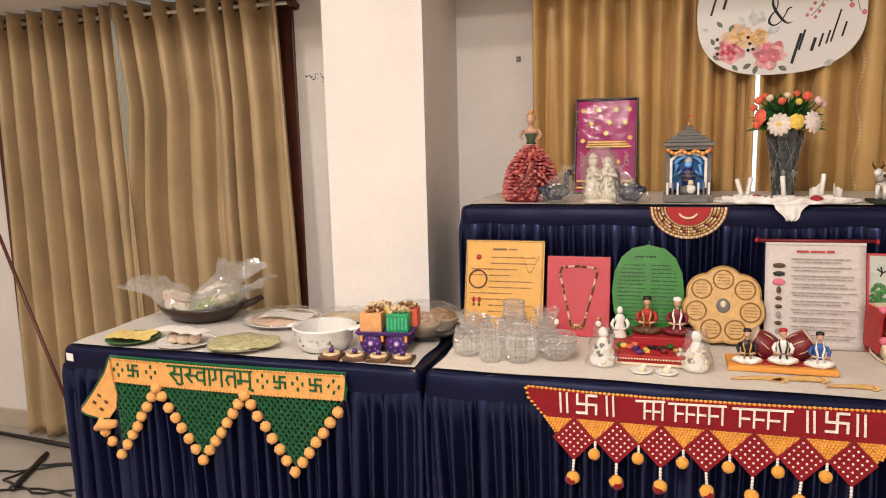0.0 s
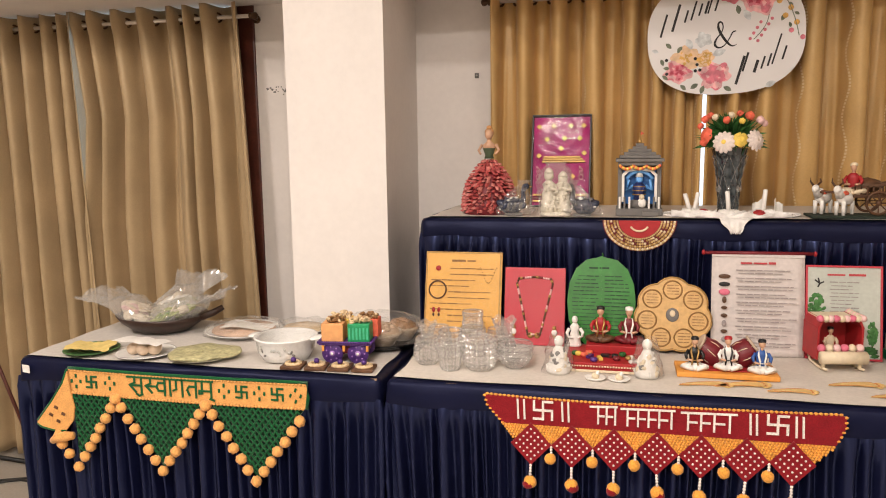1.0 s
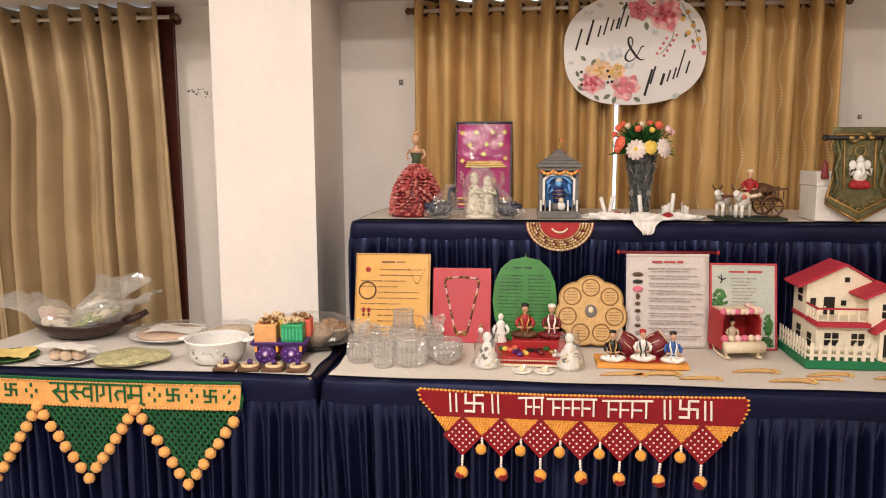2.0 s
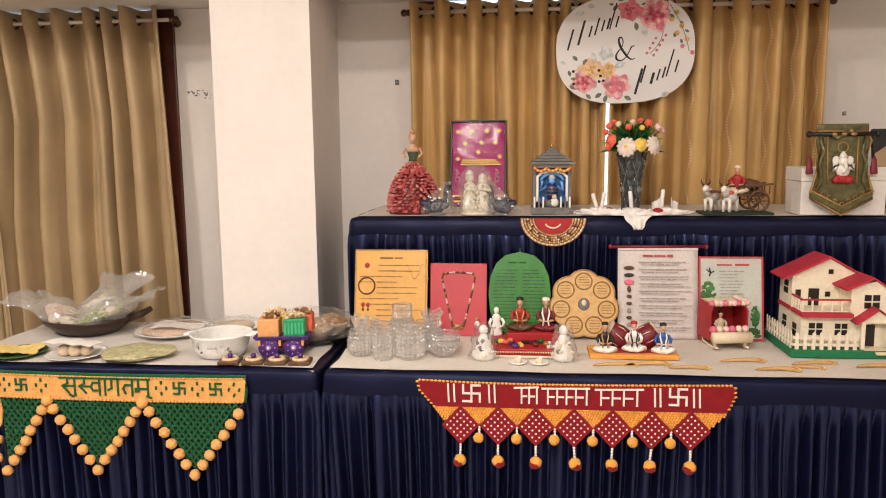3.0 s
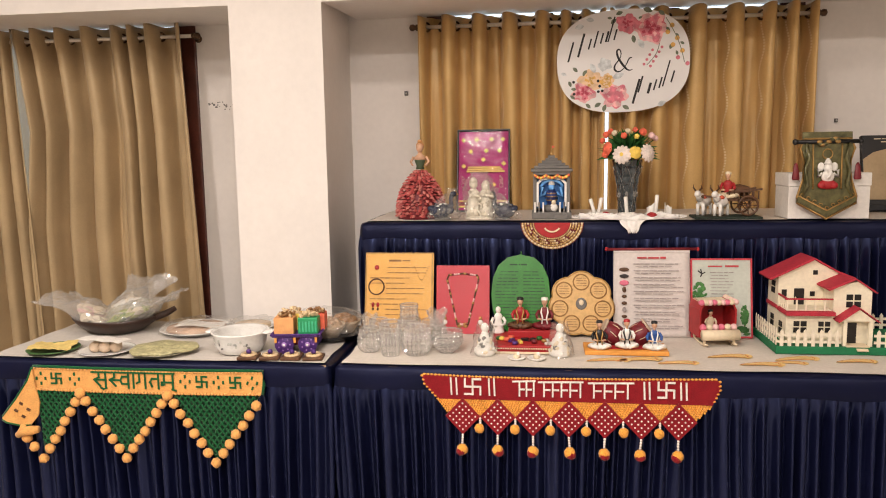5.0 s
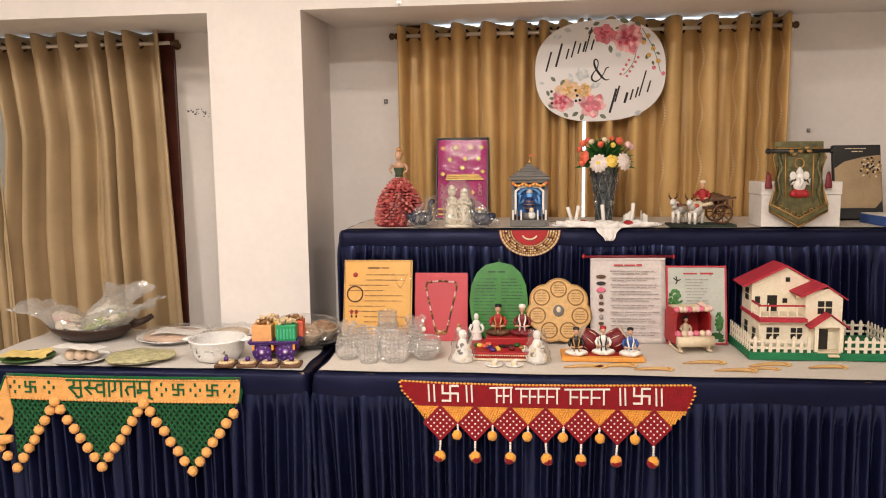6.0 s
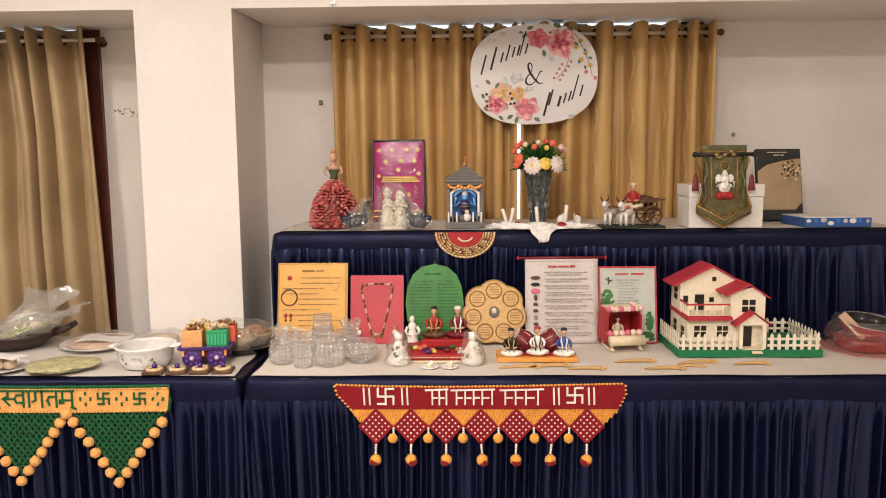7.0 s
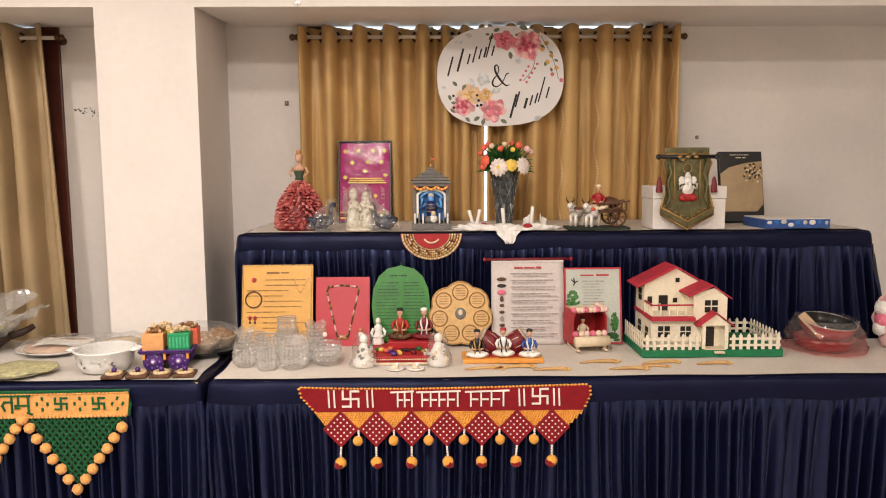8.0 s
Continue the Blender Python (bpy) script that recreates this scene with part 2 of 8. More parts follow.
def curtain_panel(parent, x0, x1, z0, z1, y, folds, seed, material, pull=None, amp=0.044, name="curtain_panel"):
    """One eyelet panel of folds with the given widths, from x0 to x1, hanging from z1 to z0.
    pull(v): sideways shift of its edges by height. Gives the places where it crosses the rod."""
    rnd = random.Random(seed)
    n, total = len(folds), sum(folds)
    cum = [sum(folds[:i]) / total for i in range(n + 1)]
    am = [rnd.uniform(0.8, 1.15) for _ in range(n + 2)]
    dr = [rnd.uniform(-1, 1) for _ in range(n + 2)]
    lean = [rnd.uniform(-0.10, 0.10) for _ in range(n + 2)]

    def spot(u):
        i = min(n - 1, max(0, sum(1 for c in cum[1:] if c <= u)))
        return i, (u - cum[i]) / (cum[i + 1] - cum[i])

    def fn(u, v):
        low = 1 - v
        i, f = spot(u)
        near = i if f < 0.5 else i + 1
        k = math.cos(math.pi * f) ** 2
        ang = 2 * math.pi * (f + lean[near] * low * 2.2 * math.sin(2 * math.pi * f) * 0.5)
        g = 2 * (0.5 + 0.5 * math.cos(ang)) ** 1.2 - 1
        soft = min(1.0, low * 3)
        dy = -amp * (am[near] * k + am[i] * (1 - k) * 0.92) * g * (1 - 0.22 * low)
        dy += soft * (0.012 * math.sin(2 * ang + dr[i] * 4 + 2.0 * low) * (1 - k) + 0.006 * math.sin(3 * ang + dr[near] * 6 - 1.5 * v))
        dy += 0.004 * soft * noise.noise(Vector((u * n * 1.7, v * 5.0, seed)))
        l, r = (pull(v) if pull else (0, 0))
        x = x0 + l + (x1 + r - x0 - l) * u + 0.05 * (x1 - x0) * (cum[i + 1] - cum[i]) * math.sin(2 * ang) + 0.020 * low * dr[near] * k * math.sin(math.pi * u)
        z = z0 + (z1 - z0) * v + (0.004 * math.sin(ang * 2 + seed) if v > 0.99 else 0)
        return (x, y + dy, z)
    ob = Mesh().sheet(fn, n * 20, 40, material, uv=lambda u, v: (sum(spot(u)), v * (z1 - z0))).done(name, parent)
    solidify(ob, 0.003)
    return [x0 + (x1 - x0) * (cum[i] + (cum[i + 1] - cum[i]) * f) for i in range(n) for f in (0.25, 0.75)]


def curtain(label, x0, x1, gap, z0, z1, y, folds, material, pulls, rod_z, rod, amp):
    root = thing("curtain", pose(0, 0, 0), label, "curtain")
    at = curtain_panel(root, x0, gap[0], z0, z1, y, folds[0], 3, material, pulls[0], amp)
    at += curtain_panel(root, gap[1], x1, z0, z1, y, folds[1], 8, material, pulls[1], amp)
    part_rod = Mesh().tube([(rod[0], y, rod_z), (rod[1], y, rod_z)], 0.0085, ROD, 12)
    part_rod.done("curtain_rod", root, "brushed steel curtain rod")
    for x, k in ((rod[0], -1), (rod[1], 1)):
        f = Mesh().lathe([(0.009, 0), (0.014, 0.003), (0.014, 0.010), (0.009, 0.013), (0.015, 0.022), (0.014, 0.034), (0.004, 0.040)], EYELET, seg=14, m=pose(x, y, rod_z, 0, 90 * k, 0))
        f.done("finial", root, "dark bronze rod end")
    for x in (rod[0] + 0.012, rod[1] - 0.012):
        b = Mesh().tube([(x, y, rod_z), (x, BACK - 0.002, rod_z)], 0.006, EYELET, 8)
        b.lathe([(0.018, 0), (0.018, 0.006)], EYELET, seg=14, m=pose(x, BACK - 0.001, rod_z, 90, 0, 0))
        b.done("bracket", root)
    ring = Mesh().tube([(0.0185 * math.cos(q * math.pi / 8), 0, 0.0185 * math.sin(q * math.pi / 8)) for q in range(16)], 0.005, EYELET, 6, closed=True)
    first = None
    for i, x in enumerate(at):
        e = first = ring.done("eyelet", root) if first is None else first
        if i:
            e = new("eyelet", first.data)
            e.parent = root
        e.matrix_basis = pose(x, y, rod_z, 0, 0, 48 if i % 2 == 0 else -48)
    return root


curtain("gold-tan eyelet curtains with embroidered wavy lines, drawn", -0.607, 1.045, (0.194, 0.212), 0.16, 2.134, 3.490, ((1.0, 1.05, 1.0, 1.15, 0.75, 0.65, 0.6), (0.7, 0.8, 1.1, 1.1, 1.0, 0.6, 0.65)), CURTAIN,
        (None, lambda v: (-0.010 * max(0, 0.5 - abs(v - 0.45)), 0)), 2.092, (-0.612, 1.052), 0.058)
curtain("plain gold-tan eyelet curtains hanging to the floor, slightly parted", -3.195, -1.690, (-2.505, -2.505), 0.03, 2.140, 3.475, ((0.9, 1.0, 0.8, 1.0, 0.9, 0.7, 0.6), (0.8, 0.9, 1.1, 1.1, 0.55, 0.75, 1.2)), CURTAIN_B,
        (lambda v: (-0.06 * (1 - v), 0.05 * (1 - v)), lambda v: (0.050 * max(0.0, 1 - abs(v - 0.78) / 0.22) if v < 0.97 else 0.0, 0.07 * (1 - v))), 2.090, (-3.26, -1.655), 0.062)


# ---- tables ----
def skirt(parent, path, z1, z0, period, seed, amp=0.037, name="skirt", flare=0.0):
    """A gathered satin cloth along a path of (x, y) corners: close soft pleats that spread and lean as they fall."""
    rnd = random.Random(seed)
    seg = [(Vector(a), Vector(b)) for a, b in zip(path, path[1:])]
    total = sum((b - a).length for a, b in seg)
    n = int(total / period)
    wid = [rnd.choice((0.7, 0.9, 1.0, 1.1, 1.45)) for _ in range(n)]
    cum = [0.0]
    for w_ in wid:
        cum.append(cum[-1] + w_ * total / sum(wid))
    hgt = [rnd.uniform(0.55, 1.3) for _ in range(n + 2)]
    low_h = [rnd.uniform(0.25, 1.6) for _ in range(n + 2)]
    skew = [rnd.uniform(-0.16, 0.16) for _ in range(n + 2)]

    def at(s):
        for a, b in seg:
            d = (b - a).length
            if s <= d + 1e-6:
                t = (b - a).normalized()
                return a + t * min(max(s, 0), d), Vector((t.y, -t.x))
            s -= d
        t = (seg[-1][1] - seg[-1][0]).normalized()
        return seg[-1][1], Vector((t.y, -t.x))
    each = 12
    rows = 22
    xr = path[2][0]
    pts = []
    for j in range(rows + 1):
        v = (j / rows) ** 1.35
        z = z1 + (z0 - z1) * v
        drop = z1 - z
        open_ = min(1.0, 0.12 + drop / 0.10)
        fall = min(1.0, drop / 0.45)
        for c in range(n * each + 1):
            i, f = min(c // each, n - 1), c / each - min(c // each, n - 1)
            s = cum[i] + (cum[i + 1] - cum[i]) * f
            k = i if f < 0.5 else i + 1
            e = f + skew[k] * math.sin(2 * math.pi * f) * 0.6
            rise = (0.5 + 0.5 * math.cos(2 * math.pi * e)) ** 0.85
            h = hgt[k] * (1 - fall) + low_h[k] * fall
            drift = 0.016 * fall * noise.noise(Vector((s * 6.0, drop * 1.4, seed))) + 0.010 * fall * math.sin(5 * s + seed)
            q, nrm = at(s + drift)
            d = amp * open_ * (0.75 + 0.45 * fall) * h * (rise - 1) + 0.009 * min(1.0, drop / 0.03)
            d += 0.010 * fall * noise.noise(Vector((s * 9, drop * 2.0, seed + 5))) + 0.0025 * open_ * noise.noise(Vector((s * 40, drop * 14, seed)))
            g = min(1.0, max(0.0, (q.x - xr + 0.45) / 0.45))
            pts.append((q.x + nrm.x * d + flare * drop * g * g, q.y + nrm.y * d, z + 0.004 * open_ * (rise - 0.5) * (1 - fall)))
    w_ = n * each + 1
    fs = [[j * w_ + c, j * w_ + c + 1, (j + 1) * w_ + c + 1, (j + 1) * w_ + c] for j in range(rows) for c in range(w_ - 1)]
    return Mesh().add(pts, fs, NAVY, True).done(name, parent)


def clothed_table(label, x0, x1, y0, y1, z, low, period, seed, paper, board=0.03, band=0.066, flare=0.0, inset=0.02):
    root = thing("table", pose((x0 + x1) / 2, y0, low), label, "table")
    inv = pose((x0 + x1) / 2, y0, low).inverted()
    w = Mesh()
    w.box(((x0 + x1) / 2, (y0 + y1) / 2, z - 0.006 - board / 2), (x1 - x0 - 0.02, y1 - y0 - 0.02, board), TABLE_WOOD, bev=0.004, m=inv)
    w.done("tabletop", root)
    for lx in (x0 + 0.12, x1 - 0.12):
        for ly in (y0 + 0.1, y1 - 0.1):
            Mesh().box((lx, ly, (low + z - board) / 2), (0.04, 0.04, z - board - low - 0.01), STEEL, m=inv).done("leg", root)
    # plain band round the edge, softly rounded at the corners
    r = 0.03
    prof = [(-0.10, 0.0), (-0.02, 0.0), (-0.006, -0.003), (0.0, -0.012), (0.003, -band * 0.5), (0.006, -band), (0.004, -band - 0.004)]
    loop = []
    for cx, cy, a0 in ((x0 + r, y0 + r, 180), (x1 - r, y0 + r, 270), (x1 - r, y1 - r, 0), (x0 + r, y1 - r, 90)):
        for k in range(5):
            a = radians(a0 + 22.5 * k)
            loop.append((cx, cy, math.cos(a), math.sin(a)))
    dense = []
    for i, a in enumerate(loop):
        b = loop[(i + 1) % len(loop)]
        steps = max(1, int(math.hypot(b[0] - a[0] + r * (b[2] - a[2]), b[1] - a[1] + r * (b[3] - a[3])) / 0.05))
        for k in range(steps):
            f = k / steps
            dense.append([p * (1 - f) + q * f for p, q in zip(a, b)])
    rings = []
    for d, dz in prof:
        ring = []
        for i, (cx, cy, nx, ny) in enumerate(dense):
            wob = 0.0025 * math.sin(i * 1.7 + seed) + 0.002 * math.sin(i * 0.63)
            ring.append((cx + nx * (r + d + wob), cy + ny * (r + d + wob), z - 0.004 + dz + (0.004 * math.sin(i * 0.9 + seed) if dz < -0.02 else 0)))
        rings.append(ring)
    Mesh().loft(rings, NAVY_B, True, False, True, inv).done("cloth_band", root, "smooth navy satin edge band")
    sk = skirt(root, [(x0, y1), (x0, y0), (x1, y0), (x1, y1)], z - band * 0.95, low + 0.006, period, seed, flare=flare)
    sk.matrix_basis = inv
    pw, pd = x1 - x0 - 2 * inset, y1 - y0 - 2 * inset

    def top(u, v):
        x, y = x0 + inset + pw * u, y0 + inset + pd * v
        e = min(u, 1 - u, v, 1 - v)
        return (x + 0.003 * math.sin(y * 31 + seed), y + 0.004 * math.sin(x * 13 + seed) * (1 if v < 0.02 else 0.2), z + 0.001 + 0.0012 * math.sin(x * 21 + y * 17) * min(1, e * 20))
    ob = Mesh().sheet(top, 60, 24, paper, m=inv).done("table_paper", root, "crinkled white paper sheet")
    return root


clothed_table("long table in navy satin pleated skirting, topped with grey-white paper", -1.97, -0.752, 2.395, 2.975, TABLE, 0.0, 0.041, 2, PAPER_B)
clothed_table("long display table in navy satin pleated skirting, topped with white paper", -0.735, 1.95, 2.395, 2.89, TABLE, 0.0, 0.040, 5, PAPER)
clothed_table("raised tier in navy satin pleated skirting, topped with white paper", -0.76, 1.615, 2.895, 3.46, TIER, 0.0, 0.040, 9, PAPER, flare=0.22, inset=0.03, band=0.056)


# ---- materials of the things ----
def yarn(name, c):
    return mat(name, c, 0.9, var=0.12, scale=30, grain=0.22, gscale=260, bump=0.9, bscale=230, spec=0.2, sheen=0.15)


RED_Y, YEL_Y, GRN_Y, WHT_Y, ORG_Y = yarn("dark_red_yarn", (0.215, 0.007, 0.012)), yarn("golden_yellow_yarn", (0.74, 0.33, 0.055)), yarn("green_yarn", (0.005, 0.085, 0.024)), yarn("white_yarn", (0.75, 0.68, 0.62)), yarn("orange_yellow_yarn", (0.68, 0.335, 0.10))
HOLE_DARK = yarn("net_hole_dark_green", (0.0025, 0.024, 0.008))
WHITE = mat("white_painted_clay", (0.78, 0.75, 0.70), 0.45, var=0.06, scale=30, bump=0.05)
CREAM = mat("cream_card", (0.72, 0.60, 0.42), 0.6, var=0.06, scale=20, bump=0.05)
SKIN = mat("painted_clay_flesh", (0.56, 0.33, 0.21), 0.5, var=0.05, scale=30, bump=0)
BLACK = mat("black_paint", (0.012, 0.011, 0.011), 0.4, var=0.2, bump=0.03)
RED = mat("red_paint", (0.36, 0.016, 0.02), 0.5, var=0.12, scale=25, bump=0.06)
MAROON = mat("maroon_paint", (0.16, 0.012, 0.018), 0.45, var=0.12, scale=25, bump=0.05)
GOLD = mat("gold_trim", (0.42, 0.25, 0.085), 0.45, 0.6, var=0.15, scale=60, bump=0.15)
ORANGE = mat("orange_board", (0.72, 0.31, 0.06), 0.6, var=0.08, scale=20)
BLUE = mat("blue_paint", (0.03, 0.09, 0.30), 0.45, var=0.12, scale=30)
BRIGHT_BLUE = mat("bright_blue_paint", (0.03, 0.17, 0.50), 0.4, var=0.15, scale=30)
GREEN = mat("green_board", (0.008, 0.16, 0.06), 0.6, var=0.1, scale=25)
LEAF_GREEN = mat("leaf_green", (0.03, 0.12, 0.025), 0.55, var=0.3, scale=30)
BROWN = mat("brown_wood", (0.10, 0.045, 0.02), 0.5, var=0.25, scale=25, grain=0.15)
GREYSTONE = mat("grey_card", (0.16, 0.15, 0.14), 0.7, var=0.12, scale=30)
PINK = mat("pink_paper", (0.68, 0.16, 0.24), 0.6, var=0.15, scale=40)
PALE_PINK = mat("pale_pink_paper", (0.78, 0.50, 0.48), 0.6, var=0.15, scale=40)
CORAL = mat("coral_petal", (0.72, 0.13, 0.07), 0.6, var=0.2, scale=40)
YELLOW = mat("yellow_petal", (0.78, 0.55, 0.10), 0.6, var=0.15, scale=40)
PURPLE = mat("purple_glitter", (0.08, 0.03, 0.175), 0.35, 0.2, var=0.3, scale=120, grain=0.3, gscale=500, bump=0.3)


def clear(name, haze, rough, tint, bump, bscale, gloss=0.06):
    """A thin clear sheet: see-through, with a gloss that grows at grazing angles and a little haze."""
    m = bpy.data.materials.new(name)
    m.use_nodes = True
    n, l = m.node_tree.nodes, m.node_tree.links
    n.remove(n["Principled BSDF"])
    tr, gl, df = n.new("ShaderNodeBsdfTransparent"), n.new("ShaderNodeBsdfGlossy"), n.new("ShaderNodeBsdfDiffuse")
    tr.inputs[0].default_value = (*tint, 1)
    gl.inputs["Roughness"].default_value = rough
    df.inputs[0].default_value = (0.85, 0.84, 0.82, 1)
    fr = n.new("ShaderNodeLayerWeight")
    fr.inputs["Blend"].default_value = 0.5
    pw, ml = n.new("ShaderNodeMath"), n.new("ShaderNodeMath")
    pw.operation, ml.operation = "POWER", "MULTIPLY_ADD"
    pw.inputs[1].default_value, ml.inputs[1].default_value, ml.inputs[2].default_value = 4.0, 0.5, gloss
    l.new(fr.outputs["Facing"], pw.inputs[0]), l.new(pw.outputs[0], ml.inputs[0])
    tl, hz = n.new("ShaderNodeBsdfTranslucent"), n.new("ShaderNodeMixShader")
    tl.inputs[0].default_value = (0.85, 0.84, 0.82, 1)
    tc, tx, bp = n.new("ShaderNodeTexCoord"), n.new("ShaderNodeTexNoise"), n.new("ShaderNodeBump")
    tx.inputs["Scale"].default_value, tx.inputs["Detail"].default_value = bscale, 3
    bp.inputs["Strength"].default_value, bp.inputs["Distance"].default_value = bump, 0.004
    l.new(tc.outputs["Object"], tx.inputs["Vector"]), l.new(tx.outputs[0], bp.inputs["Height"])
    for s in (gl, fr):
        l.new(bp.outputs[0], s.inputs["Normal"])
    m1, m2 = n.new("ShaderNodeMixShader"), n.new("ShaderNodeMixShader")
    m1.inputs[0].default_value = haze
    l.new(df.outputs[0], hz.inputs[1]), l.new(tl.outputs[0], hz.inputs[2])
    l.new(tr.outputs[0], m1.inputs[1]), l.new(hz.outputs[0], m1.inputs[2])
    l.new(ml.outputs[0], m2.inputs[0]), l.new(m1.outputs[0], m2.inputs[1]), l.new(gl.outputs[0], m2.inputs[2])
    l.new(m2.outputs[0], n["Material Output"].inputs["Surface"])
    return m


FILM = clear("clear_plastic_film", 0.09, 0.10, (0.985, 0.985, 0.98), 0.7, 60, 0.09)
FILM_FLAT = clear("taut_plastic_film", 0.012, 0.06, (0.99, 0.99, 0.985), 0.36, 32, 0.012)
BAGFILM = clear("clear_bag_film", 0.24, 0.16, (0.98, 0.98, 0.97), 0.8, 30, 0.16)
CUTGLASS = clear("clear_pressed_glass", 0.21, 0.05, (0.99, 0.99, 0.985), 1.0, 110, 0.25)
SMOKE = mat("smoky_blue_cut_glass", (0.030, 0.040, 0.045), 0.12, var=0.2, scale=40, grain=0.2, gscale=80, bump=0.3, bscale=60, spec=0.9, coat=0.6)
INK = mat("brown_ink", (0.27, 0.14, 0.05), 0.7, var=0.15, scale=60, bump=0)
INK_G = mat("grey_ink", (0.30, 0.26, 0.25), 0.7, var=0.15, scale=60, bump=0)
INK_D = mat("dark_green_ink", (0.012, 0.055, 0.018), 0.6, var=0.15, scale=60, bump=0)
INK_K = mat("black_ink", (0.02, 0.017, 0.017), 0.6, var=0.1, bump=0)
INK_R = mat("red_ink", (0.45, 0.05, 0.06), 0.6, var=0.15, scale=60, bump=0)


def part(name, mesh, parent, label="", at=None):
    return mesh.done(name, parent, label, at=at)


def words(root, x0, x1, z, h, ink, rnd, y=-0.0012, gap=0.35):
    """One unreadable line of writing, as plain word bars."""
    x = x0
    mesh = Mesh()
    while x < x1 - h:
        ln = min(rnd.uniform(1.8, 4.2) * h, x1 - x)
        mesh.box((x + ln / 2, y, z + rnd.uniform(-0.03, 0.03) * h), (ln, 0.0008, h * rnd.uniform(0.26, 0.46)), ink)
        x += ln + h * gap * rnd.uniform(0.7, 1.4)
    mesh.done("printed_line", root, kind="stuff")


STEP = [0]


def stroke(mesh, pts, w, material, y=-0.0015, d=0.003):
    """A flat stitched stroke through points in x, z."""
    for i, ((xa, za), (xb, zb)) in enumerate(zip(pts, pts[1:])):
        ln, a = math.hypot(xb - xa, zb - za), math.atan2(zb - za, xb - xa)
        STEP[0] = (STEP[0] + 1) % 7
        mesh.box(((xa + xb) / 2, y - 0.00022 * STEP[0], (za + zb) / 2), (ln + w, d, w), material, rot=(0, -math.degrees(a), 0))


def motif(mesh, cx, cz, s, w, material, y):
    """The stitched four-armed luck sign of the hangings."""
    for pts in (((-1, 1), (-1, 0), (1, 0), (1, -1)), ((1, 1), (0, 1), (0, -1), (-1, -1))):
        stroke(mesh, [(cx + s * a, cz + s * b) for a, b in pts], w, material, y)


def flower(mesh, c, r, n, petal, heart, m, cup=0.35, layers=1):
    """A flower that faces along the local -y of m."""
    for k in range(layers):
        q = 1 - 0.28 * k
        for i in range(n):
            a = 2 * math.pi * (i + 0.5 * k) / n
            t = m @ Matrix.Translation(c) @ pose(0, 0, 0, 0, math.degrees(a), 0)
            mesh.ball((0, -0.25 * r * cup - 0.12 * r * k, 0.55 * r * q), ((0.25 if n > 11 else 0.36 if n > 8 else 0.52) * r * q, 0.10 * r, 0.48 * r * q), petal, 8, 5, (-18 - 12 * k, 0, 0), m=t)
    mesh.ball(c, (0.26 * r, 0.2 * r, 0.26 * r), heart, 8, 5, m=m @ pose(0, -0.15 * r, 0))


